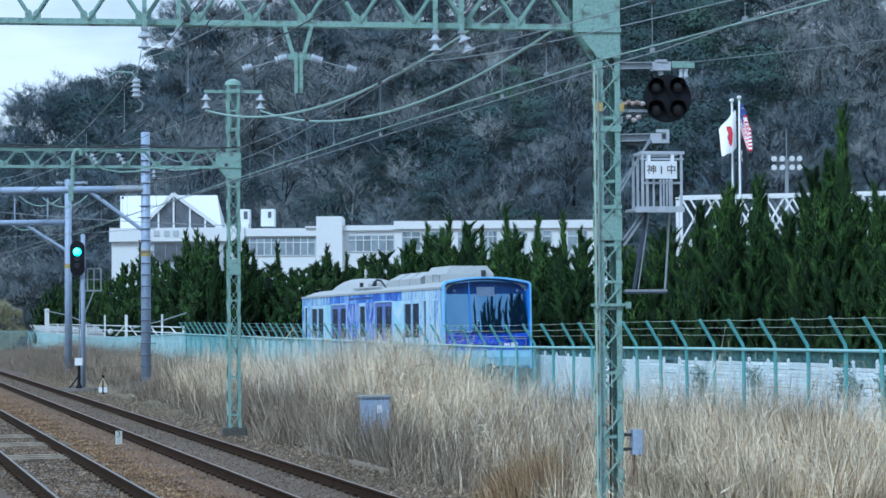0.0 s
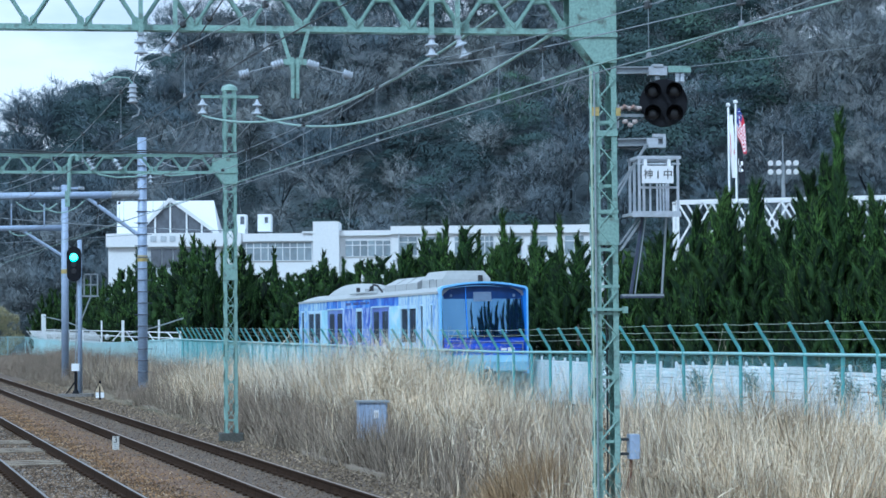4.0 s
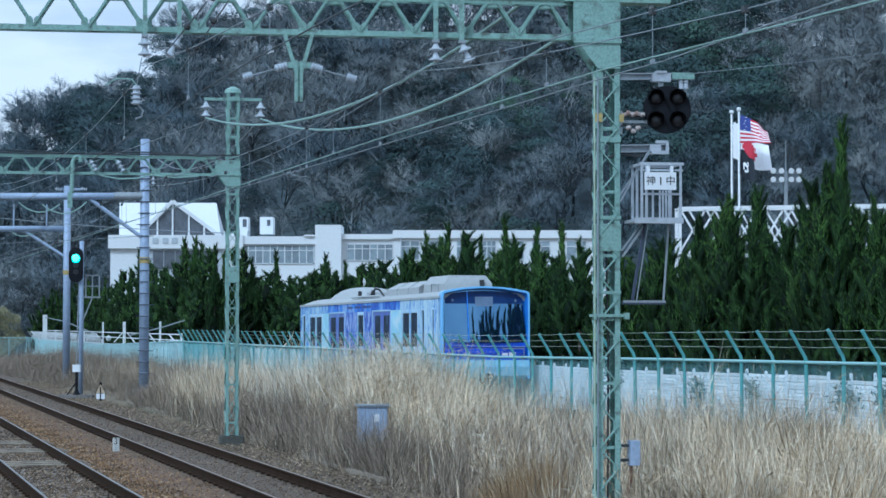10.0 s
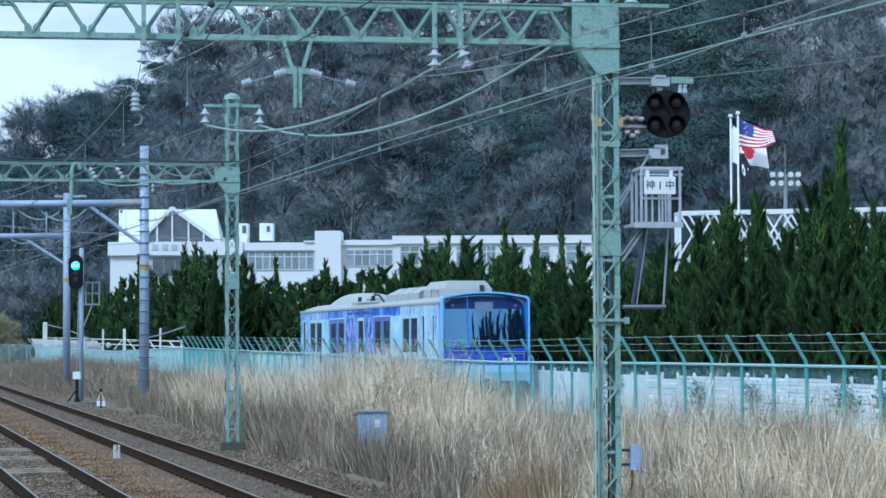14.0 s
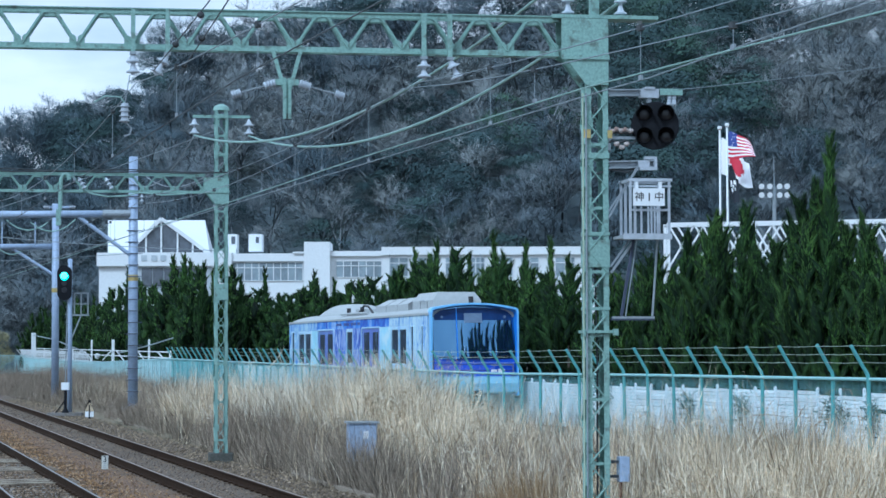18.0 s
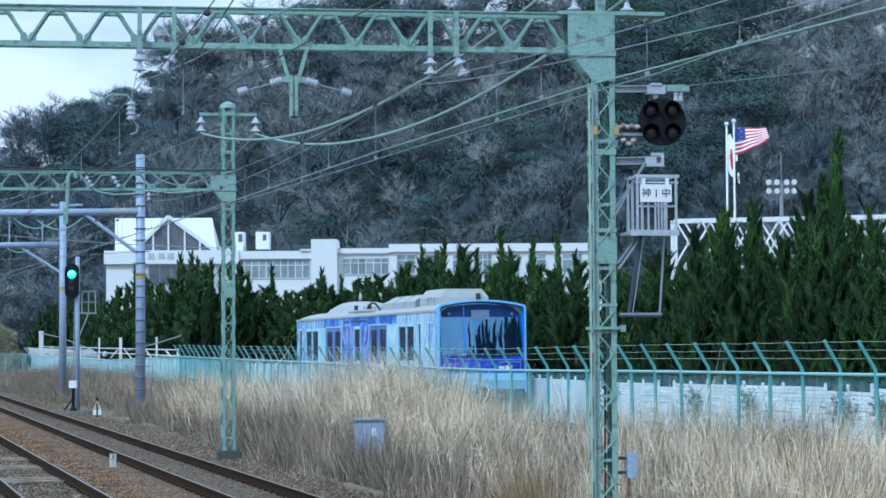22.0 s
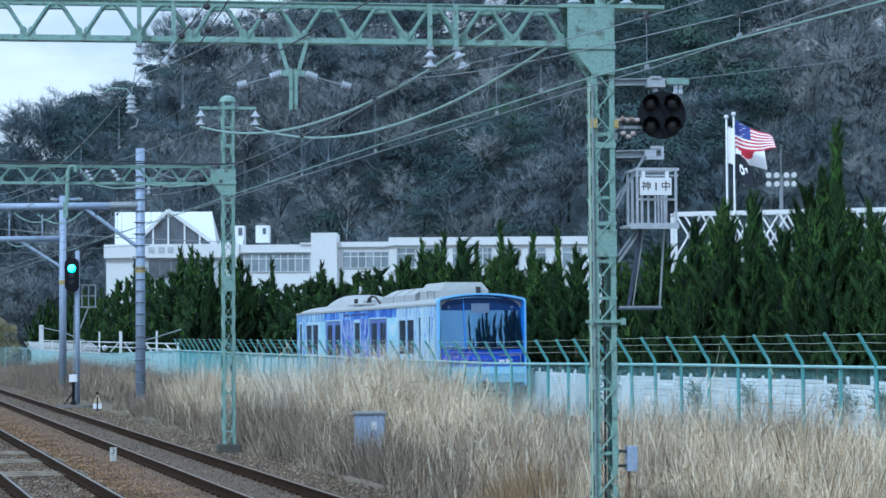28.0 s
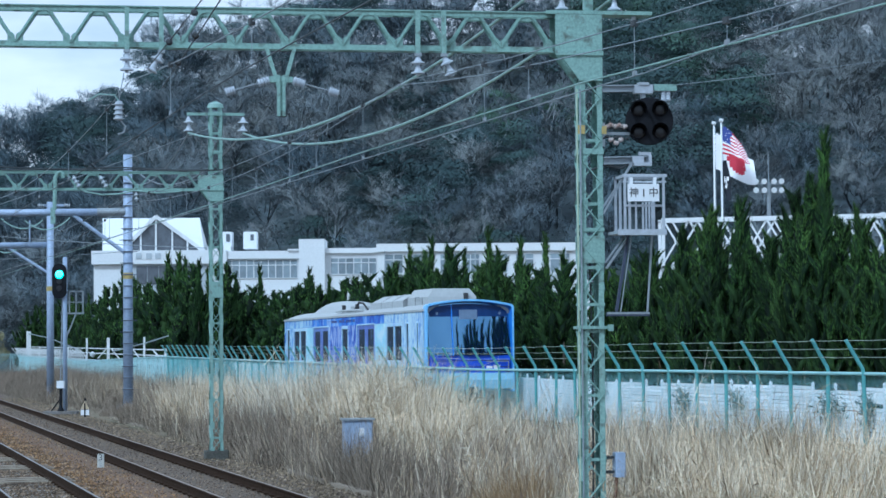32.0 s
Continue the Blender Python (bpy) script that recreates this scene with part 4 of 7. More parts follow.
cb = thing("equipment_cabinet", pose(-1.47, 48.2, -0.1, 0, 0, 10), "grey-blue steel equipment cabinet half hidden in dry grass", "cabinet")
part("body", Shape().box(-0.3, 0.3, -0.22, 0.22, 0.1, 1.16, 0.015), GREY_POLE, cb)
part("roof_cap", Shape().box(-0.34, 0.34, -0.27, 0.27, 1.16, 1.20), GALV, cb)
part("door", Shape().box(-0.27, 0.27, -0.24, -0.222, 0.15, 1.11), GREY_POLE, cb)
part("plinth", Shape().box(-0.34, 0.34, -0.26, 0.26, -0.1, 0.1), CONCRETE, cb)
part("notice", Shape().box(0.0, 0.11, -0.246, -0.241, 0.84, 1.0), SIGN_WHITE, cb, "small pale notice on the door")


# ---- overhead wires ----
def wire_curve(a, b, sag, n=24):
    a, b = Vector(a), Vector(b)
    return [a.lerp(b, i / n) - Vector((0, 0, sag * 4 * (i / n) * (1 - i / n))) for i in range(n + 1)]


def overhead(name, pts_list, r, material, label):
    t = thing(name, pose(0, 0, 0), label, "overhead wire", "overhead wires")
    for pts in pts_list:
        part("strand", Shape().line(pts, r, 6), material, t)
    return t


def catenary(name, course, contact, supports, high, lows, label, first=6.0, material=WIRE_GREEN, rc=0.014, rm=0.0065):
    """Contact wire, messenger wire sagging between supports, and droppers; course: (t, p) and contact: (t, z) along the line."""
    t = thing(name, rail_pose(0, 0), label, "overhead wire", "overhead wires")
    off = lambda s: float(np.interp(s, [c[0] for c in course], [c[1] for c in course]))
    low_z = lambda s: float(np.interp(s, [c[0] for c in contact], [c[1] for c in contact]))
    part("contact_wire", Shape().line([(off(s), s, low_z(s)) for s in sorted(set(supports) | {c[0] for c in course} | {c[0] for c in contact})], rc, 6), material, t)
    pts = []
    for a, b, low in zip(supports[:-1], supports[1:], lows):
        for i in range(12):
            k = i / 12
            pts.append((off(a + (b - a) * k), a + (b - a) * k, high - (high - low) * 4 * k * (1 - k)))
    part("messenger_wire", Shape().line(pts, rm, 5), WIRE_GREY, t)
    for a, b, low in zip(supports[:-1], supports[1:], lows):
        s = a + first
        while s < b - 1 and s < 75:
            k = (s - a) / (b - a)
            z = high - (high - low) * 4 * k * (1 - k)
            d = part("dropper", Shape().tube((off(s), s, low_z(s)), (off(s), s, z), 0.004, 5), WIRE_GREY, t)
            part("clamp", Shape().box(off(s) - 0.025, off(s) + 0.025, s - 0.05, s + 0.05, z - 0.03, z + 0.03), CABLE, d, "black messenger clamp")
            part("clip", Shape().box(off(s) - 0.012, off(s) + 0.012, s - 0.04, s + 0.04, low_z(s), low_z(s) + 0.05), GALV, d)
            s += 5.0
    return t


SPANS = (-5, 4, 30, 56.5, 90, 140)
catenary("track_catenary", ((-5, 10.25), (22.3, 7.68), (60, 7.5), (140, 7.1)), ((-5, 5.45), (22, 5.45), (32, 5.51), (140, 5.51)), SPANS, 6.27, (6.0, 5.66, 5.85, 5.85, 5.85), "greenish contact wire hung from a messenger wire over the track", 5.1, rc=0.0085)
catenary("track_catenary", ((-5, 9.4), (22.6, 8.0), (60, 7.3), (140, 5.6)), ((-5, 5.95), (18, 5.56), (21.5, 5.465), (140, 5.45)), SPANS, 6.36, (6.2, 5.95, 6.1, 6.1, 6.1), "thin contact wire hung from a messenger wire over the track", 2.7, rc=0.007, material=WIRE_GREY)
catenary("track_catenary", ((-5, 4.83), (22.3, 4.01), (60, 3.9), (140, 3.6)), ((-5, 5.45), (140, 5.45)), SPANS, 6.25, (6.0, 5.82, 5.85, 5.85, 5.85), "contact wire hung from a messenger wire over the further track", 2.5, rc=0.007, material=WIRE_DARK)
nx = near.matrix_basis
fx = far.matrix_basis
overhead("feeder_cable", [wire_curve(fx @ Vector((-0.68, 0, 8.12)), nx @ Vector((-0.37, 0, 8.0)), 0.96), wire_curve(fx @ Vector((0.70, 0, 8.12)), nx @ Vector((0.38, 0, 7.62)), 0.96)], 0.025, WIRE_GREEN,
         "thick green feeder cable sagging between the masts")
overhead("feeder_cable", [wire_curve(nx @ Vector((-0.37, 0, 7.95)), (6.0, 12, 8.6), 0.3), wire_curve(nx @ Vector((0.38, 0, 7.95)), (8.0, 12, 8.6), 0.3)], 0.02, WIRE_GREEN, "thick green feeder cable leaving the mast head")
overhead("feeder_cable", [wire_curve(fx @ Vector((-0.68, 0, 8.12)), (-12.3, 90.8, 9.6), 0.9), wire_curve(fx @ Vector((0.70, 0, 8.12)), (-11.6, 90.8, 9.6), 0.9)], 0.018, WIRE_GREY, "feeder cable running on to the grey mast")
anchor = overhead("anchor_wire", [wire_curve(Vector((*to_world(4.56, 31.06), 6.27)), Vector((*to_world(2.77, 8), 6.25)), 0.05), wire_curve(Vector((*to_world(4.25, 30.2), 6.45)), Vector((*to_world(2.95, 8), 6.25)), 0.05)], 0.008, WIRE_DARK, "dark anchor wires with black clamps over the further track")
for p, t, z in ((4.32, 28.0, 6.26), (4.12, 25.4, 6.25), (4.06, 27.0, 6.38), (3.88, 24.0, 6.31)):
    x, y = to_world(p, t)
    part("clamp", Shape().lathe((x, y - 0.04, z), (x, y + 0.04, z), [(0, 0.02), (0.3, 0.04), (0.7, 0.04), (1, 0.02)], 10), CABLE, anchor, "black round clamp")
overhead("stay_wire", [wire_curve(nx @ Vector((1.16, -0.12, 6.375)), (14.0, 36.0, 8.2), 0.1)], 0.005, WIRE_GREY, "thin stay wire tied to the signal arm")
overhead("signal_cable", [[fx @ Vector((x, 0.25, 7.22 + 0.03 * math.sin(x * 2))) for x in np.linspace(-14, 0.2, 30)], [fx @ Vector((x, -0.25, 7.15 + 0.02 * math.sin(x * 3 + 1))) for x in np.linspace(-14, 0.2, 30)]], 0.018, CABLE,
         "black cables strung along the gantry beam")
overhead("jumper_wire", [wire_curve((-16.95, 90.4, 7.68), (-15.3, 90.4, 7.6), 0.36), wire_curve((-16.0, 90.35, 7.6), (-14.2, 90.35, 7.7), 0.42), wire_curve((-20.6, 108, 7.25), (-19.55, 108, 7.15), 0.2)], 0.025, WIRE_GREEN,
         "green jumper wires looped under the grey cantilever pipe")
overhead("pilot_wire", [wire_curve((-30, 100, 6.2), (-11.96, 90.8, 6.35), 0.15), wire_curve((-24, 80, 7.8), fx @ Vector((0, 0, 5.2)), 0.3), wire_curve((-26, 95, 6.1), fx @ Vector((0, 0, 8.3)), 0.2)], 0.010, WIRE_GREY,
         "thin wires crossing between the masts")



# ---- teal security fence with barbed wire arms ----
FENCE_P, POST_STEP, FENCE_TOP = 16.83, 1.5, 2.02
fence = thing("security_fence", rail_pose(FENCE_P, 0), "faded teal wire mesh fence with leaning barbed wire arms", "fence", kind="")
ps = Shape()
ps.tube((0, 0, -0.1), (0, 0, 1.96), 0.037, 8)
ps.line([(0, 0, 1.96), (-0.02, 0, 2.04), (-0.07, 0, 2.12), (-0.31, 0, 2.52)], 0.034, 8)
post_mesh = ps.mesh("post", TEAL)
rail_mesh = Shape().tube((-0.02, 0, FENCE_TOP - 0.08), (-0.02, POST_STEP, FENCE_TOP - 0.08), 0.029, 8).mesh("top_rail", TEAL_RAIL)
ms = Shape()
pitch = 0.055
z0, z1 = 0.12, FENCE_TOP - 0.09
h = z1 - z0
for i in range(int((POST_STEP + h) / pitch)):
    s = i * pitch
    for sign in (1, -1):
        a, b = (s - h, z0), (s, z1)
        if a[0] < 0:
            a = (0, z0 - (s - h))
        if b[0] > POST_STEP:
            b = (POST_STEP, z1 - (s - POST_STEP))
        if b[0] - a[0] < 0.02:
            continue
        p, q = ((0, a[0], a[1]), (0, b[0], b[1])) if sign > 0 else ((0, POST_STEP - a[0], a[1]), (0, POST_STEP - b[0], b[1]))
        ms.tube(p, q, 0.003, 3)
panel_mesh = ms.mesh("mesh_panel", TEAL_PALE)
thin = Shape()
thin.v, thin.f = list(ms.v), list(ms.f)
for b in range(0, len(thin.v), 6):
    for e in (0, 3):
        c = sum((Vector(thin.v[b + e + q]) for q in range(3)), Vector()) / 3
        for q in range(3):
            thin.v[b + e + q] = tuple(c.lerp(Vector(thin.v[b + e + q]), 0.52))
thin_panel = thin.mesh("mesh_panel", TEAL_PALE)
LAST = 41


def fence_rise(t):
    return float(np.interp(t, (28, 34, 45, 57), (0.25, 0.21, 0.13, 0.01)))


for j in range(-16, LAST):
    t = 52.5 + POST_STEP * j
    again("post", post_mesh, fence, pose(random.uniform(-0.01, 0.01), t, fence_rise(t) + random.uniform(-0.01, 0.01), random.uniform(-0.6, 0.6), random.uniform(-0.8, 0.8), random.uniform(-4, 4)))
    slope = math.degrees(math.atan((fence_rise(t + POST_STEP) - fence_rise(t)) / POST_STEP))
    again("top_rail", rail_mesh, fence, pose(0, t, fence_rise(t), slope))
    again("mesh_panel", thin_panel if t < 58 else panel_mesh, fence, pose(0.03, t, fence_rise(t), slope))
for dx, z in ((-0.30, 2.50), (-0.215, 2.36), (-0.13, 2.22)):
    pts = []
    for j in range(-16, LAST):
        t = 52.5 + POST_STEP * j
        pts += [(dx, t, z + fence_rise(t)), (dx, t + POST_STEP / 2, z + fence_rise(t + 0.75) - random.uniform(0.002, 0.014))]
    part("barbed_wire", Shape().line(pts, 0.006, 4), WIRE_BARB, fence)
short_post = Shape().tube((0, 0, -0.1), (0, 0, 2.0), 0.032, 8).mesh("post", TEAL_FADED)
faded_panel = ms.mesh("mesh_panel", TEAL_FADED)
faded_rail = Shape().tube((-0.02, 0, FENCE_TOP - 0.08), (-0.02, POST_STEP, FENCE_TOP - 0.08), 0.024, 8).mesh("top_rail", TEAL_FADED)
for j in range(LAST, 110):
    t = 52.5 + POST_STEP * j
    low = max(0.79, 1 - 0.011 * (j - LAST))
    for nm, me, dx in (("post", short_post, 0), ("top_rail", faded_rail, 0), ("mesh_panel", faded_panel, 0.03)):
        again(nm, me, fence, pose(dx, t, 0) @ Matrix.Diagonal((1, 1, low, 1)))
white_arm = Shape().line([(0, 0, 1.45), (-0.03, 0, 1.72), (-0.42, 0, 2.18)], 0.045, 6).mesh("post_arm", WHITE_STEEL)
for j in range(64, 101):
    again("post_arm", white_arm, fence, pose(0, 52.5 + POST_STEP * j, 0.0))
turned = rail_pose(FENCE_P, 0).inverted()
for j in range(12):
    for nm, me, dx in (("post", short_post, 0), ("top_rail", faded_rail, 0), ("mesh_panel", faded_panel, 0.03)):
        again(nm, me, fence, turned @ pose(-34.2 - 1.5 * j, 194.5 - dx, 0, 0, 0, 90) @ Matrix.Diagonal((1, 1, 0.85, 1)))

# ---- white works gate and fence far along the line ----
gate = thing("white_gate", rail_pose(17.5, 118, 0.0, 90), "white painted steel fence and gate with diagonal braces", "gate")
LONG = 80.0
for x in (0, 8, 16, 24, 24.6, 36, 48, 60, 70):
    part("gate_post", Shape().box(x - 0.06, x + 0.06, -0.05, 0.05, 0, 2.95 if x in (8, 24, 24.6, 36, 60) else 2.32), WHITE_STEEL, gate)
part("tall_end_post", Shape().box(LONG - 0.18, LONG + 0.18, -0.18, 0.18, 0, 3.6), WHITE_STEEL, gate)
for z in (2.26, 1.95, 1.5):
    part("gate_rail", Shape().bar((0, 0, z), (LONG, 0, z), 0.05, 0.06), WHITE_STEEL, gate)
for x0, x1 in ((1.0, 5.0), (9.5, 13.0), (19, 23), (25.5, 30), (42, 47)):
    part("gate_brace", Shape().bar((x0, -0.04, 1.62 if x0 < 20 else 2.26), (x1, -0.04, 2.26 if x0 < 20 else 1.62), 0.06), WHITE_STEEL, gate)
part("guy_rope", Shape().line([(LONG, 0, 3.4), (62, 0, 3.0), (40, 0, 2.1)], 0.04), WIRE_GREY, gate)
part("guy_rope", Shape().line([(-1.0, 0, 3.0), (8, 0, 2.6), (22, 0, 2.1)], 0.04), WIRE_GREY, gate)
part("lamp_globe", Shape().lathe((34, -0.15, 1.65), (34, -0.15, 2.05), [(0, 0.05), (0.3, 0.18), (0.7, 0.18), (1, 0.05)], 12), SIGN_WHITE, gate)

# ---- white slatted fence at the foot of the hedge ----
pale = thing("white_slat_fence", rail_pose(21.9, 0, -0.2), "white resin slatted fence overgrown by hedge twigs", "fence")
PALE_STEP, SLAT_STEP, SLATS = 1.2, 0.088, 17
wp = Shape().box(-0.028, 0.028, -0.026, 0.026, 0, 1.64).add([(-0.038, -0.036, 1.64), (0.038, -0.036, 1.64), (0.038, 0.036, 1.64), (-0.038, 0.036, 1.64), (0, 0, 1.71)], [(0, 1, 4), (1, 2, 4), (2, 3, 4), (3, 0, 4)]).mesh("post", WHITE_PVC)
slat_mesh = Shape().box(-0.015, 0.015, 0.035, PALE_STEP - 0.035, 0.0, 0.080).mesh("slat", SLAT_WHITE)
panel_far = Shape()
for i in range(SLATS):
    panel_far.box(-0.015, 0.015, 0.035, PALE_STEP - 0.035, 0.2 + SLAT_STEP * i, 0.28 + SLAT_STEP * i)
panel_far = panel_far.mesh("slat_panel", SLAT_WHITE)
for j in range(88):
    t = 20 + PALE_STEP * j
    lift = fence_rise(t - 4)
    again("post", wp, pale, pose(0, t, 0.1 + lift + random.uniform(-0.02, 0.02), random.uniform(-0.7, 0.7), 0, 0))
    if 36.5 < t < 58.5:
        low = random.choice((0, 0, 0, 0, 0, 1))
        for i in range(SLATS - low):
            if random.random() > 0.03:
                again("slat", slat_mesh, pale, pose(random.uniform(-0.006, 0.006), t, 0.2 + SLAT_STEP * i + lift, random.uniform(-0.35, 0.35), random.uniform(-6, 6), 0))
    else:
        again("slat_panel", panel_far, pale, pose(0, t, lift))

# ---- the train ----
def livery(name, deep, light, white, scale, cover):
    """Splashed blue and white film wrap."""
    m = bpy.data.materials.new(name)
    m.use_nodes = True
    nt = m.node_tree
    b = nt.nodes["Principled BSDF"]
    b.inputs["Roughness"].default_value = 0.22
    co = nt.nodes.new("ShaderNodeTexCoord")
    mp = nt.nodes.new("ShaderNodeMapping")
    mp.inputs["Scale"].default_value = (1, 1.1, 0.42)
    nt.links.new(co.outputs["Object"], mp.inputs["Vector"])
    n1 = nt.nodes.new("ShaderNodeTexNoise")
    n1.inputs["Scale"].default_value, n1.inputs["Detail"].default_value, n1.inputs["Distortion"].default_value = scale, 8, 1.2
    n1.inputs["Roughness"].default_value = 0.62
    nt.links.new(mp.outputs[0], n1.inputs["Vector"])
    r = nt.nodes.new("ShaderNodeValToRGB")
    e = r.color_ramp.elements
    e[0].position, e[0].color = cover - 0.16, (*deep, 1)
    e[1].position, e[1].color = cover + 0.10, (*white, 1)
    for at, c in ((cover - 0.05, light), (cover + 0.03, tuple(0.5 * (a + d) for a, d in zip(light, white)))):
        x = e.new(at)
        x.color = (*c, 1)
    nt.links.new(n1.outputs["Fac"], r.inputs[0])
    nt.links.new(r.outputs[0], b.inputs["Base Color"])
    return m


WRAP = livery("blue_splash_wrap", (0.07, 0.10, 0.46), (0.18, 0.35, 0.78), (0.54, 0.76, 0.90), 3.6, 0.485)
WRAP_PALE = livery("pale_splash_wrap", (0.08, 0.14, 0.52), (0.26, 0.44, 0.80), (0.60, 0.78, 0.90), 3.4, 0.44)
WRAP_TOP = livery("blue_cantrail_wrap", (0.03, 0.09, 0.55), (0.10, 0.28, 0.85), (0.55, 0.70, 0.9), 0.9, 0.56)
WRAP_DEEP = livery("deep_blue_splash_wrap", (0.04, 0.06, 0.42), (0.13, 0.24, 0.72), (0.60, 0.68, 0.90), 3.2, 0.56)
CYAN_FILM = mat("pale_cyan_film", (0.42, 0.72, 0.88), 0.3, 0, 3, 0.12, 1.6, 0, other=(0.66, 0.84, 0.93), other_at=0.55)
DOOR_LILAC = mat("lilac_door_film", (0.12, 0.17, 0.52), 0.3, 0, 3, 0.2, 1.2, 0, other=(0.22, 0.34, 0.68), other_at=0.58)
BODY_WHITE = mat("white_blue_body_film", (0.52, 0.71, 0.89), 0.3, 0, 3, 0.12, 1.3, 0, other=(0.30, 0.48, 0.82), other_at=0.6)
RIM_BLUE = mat("sky_blue_front_frame", (0.28, 0.57, 0.98), 0.3, 0, 6, 0.06, 1.0, 0)
PILLAR_BLUE = mat("strong_blue_pillar", (0.07, 0.24, 0.80), 0.3, 0, 6, 0.06, 1.0, 0)
FRONT_BLUE = mat("deep_blue_front_panel", (0.035, 0.10, 0.72), 0.45, 0, 6, 0.1, 1.2, 0, other=(0.025, 0.065, 0.52), other_at=0.6)
PALE_BLUE = mat("pale_blue_skirt", (0.34, 0.60, 0.84), 0.35, 0, 6, 0.08, 1.2, 0)
ROOF_GREY = mat("light_grey_roof", (0.40, 0.42, 0.43), 0.6, 0, 8, 0.08, 1.0, 0.05, other=(0.40, 0.42, 0.43))
ROOF_SEAM = mat("grey_roof_seam", (0.22, 0.23, 0.24), 0.7, 0, 8, 0.1)
TRAIN_INK = mat("dark_blue_lettering", (0.02, 0.04, 0.22), 0.4, 0, 8, 0.1)
TRAIN_GLASS = mat("tinted_train_glass", (0.010, 0.02, 0.06), 0.015, 0, 2, 0.2, 1, 0, spec=1.0)
TRAIN_GLASS.node_tree.nodes["Principled BSDF"].inputs["IOR"].default_value = 2.6
TRAIN_GLASS.node_tree.nodes["Principled BSDF"].inputs["Specular Tint"].default_value = (0.36, 0.64, 1.0, 1)
WINDOW_DARK = mat("dark_side_window", (0.012, 0.017, 0.035), 0.08, 0, 3, 0.3, 2.2, 0, other=(0.06, 0.085, 0.15), other_at=0.6, spec=0.2)
CEILING_BAND = mat("dark_ceiling_band", (0.018, 0.045, 0.16), 0.2, 0, 3, 0.2, 1, 0, spec=0.15)
DISPLAY = mat("unlit_destination_display", (0.16, 0.22, 0.34), 0.3, 0, 8, 0.1, 2, 0)
UNDER = mat("underframe_grey", (0.05, 0.05, 0.055), 0.8, 0.2, 12, 0.2)

TW, TL, TB, TS, TC = 2.95, 19.5, 1.02, 3.42, 3.72     # width, length, floor edge, side top, roof crown
train = thing("railway_car", pose(-0.02, 71.75, 0.25, -0.45, 0, 16.75), "blue and white wrapped fuel-cell railway car standing on a siding", "train")


def roof_z(x):
    k = (x - TW / 2) / (TW / 2)
    return TS + (TC - TS) * (1 - abs(k) ** 2.6)


roof_ring = [(x, roof_z(x)) for x in np.linspace(TW, 0, 17)]
part("roof", Shape().along_y([(TW - 0.05, TS - 0.1)] + [(min(max(x, 0.02), TW - 0.02), z) for x, z in roof_ring] + [(0.05, TS - 0.1)], 0.12, TL - 0.05), ROOF_GREY, train)
part("floor", Shape().box(0.06, TW - 0.06, 0.1, TL, TB, TB + 0.12), UNDER, train)
part("side_wall", Shape().box(TW - 0.06, TW, 0.1, TL, TB, TS), WRAP, train)
part("end_wall", Shape().box(0.06, TW - 0.06, TL - 0.06, TL, TB + 0.12, TS - 0.02), BODY_WHITE, train)
# Near side: panels between door and window openings.
SIDE = [("slot", 0.75, 1.0), ("slot", 1.85, 2.2), ("window", 2.65, 4.55), ("door", 6.0, 8.35), ("window", 9.6, 10.5), ("door", 12.35, 14.75), ("window", 15.9, 17.95), ("slot", 18.6, 19.1)]
for a, b, mt in ((0.1, 4.8, WRAP_PALE), (4.8, 14.9, WRAP_TOP), (14.9, TL, WRAP)):
    part("cantrail", Shape().box(0, 0.06, a, b, 3.08, TS), mt, train, "band with blue splashes under the roof")
for y in (8.6, 9.1, 9.5, 10.1, 10.5, 11.2, 11.6):
    part("lettering_bar", Shape().box(-0.006, -0.001, y, y + 0.34, 3.20, 3.29), TRAIN_INK, train, "dark blue lettering drawn as bars")
part("gutter", Shape().box(-0.03, 0.03, 0.1, TL, TS - 0.03, TS + 0.04), ROOF_GREY, train)
edges = [0.1]
for kind, a, b in SIDE:
    edges += [a, b]
edges.append(TL)
for i in range(0, len(edges), 2):
    if edges[i + 1] > edges[i]:
        pale_panel = 4 < edges[i] < 5 or 14 < edges[i] < 15
        part("side_panel", Shape().box(0, 0.06, edges[i], edges[i + 1], TB, 3.08), CYAN_FILM if pale_panel else (WRAP_DEEP if 8 < edges[i] < 15 else WRAP_PALE if edges[i] < 3 else WRAP), train, "pale cyan side panel" if pale_panel else "splashed blue and white side panel")
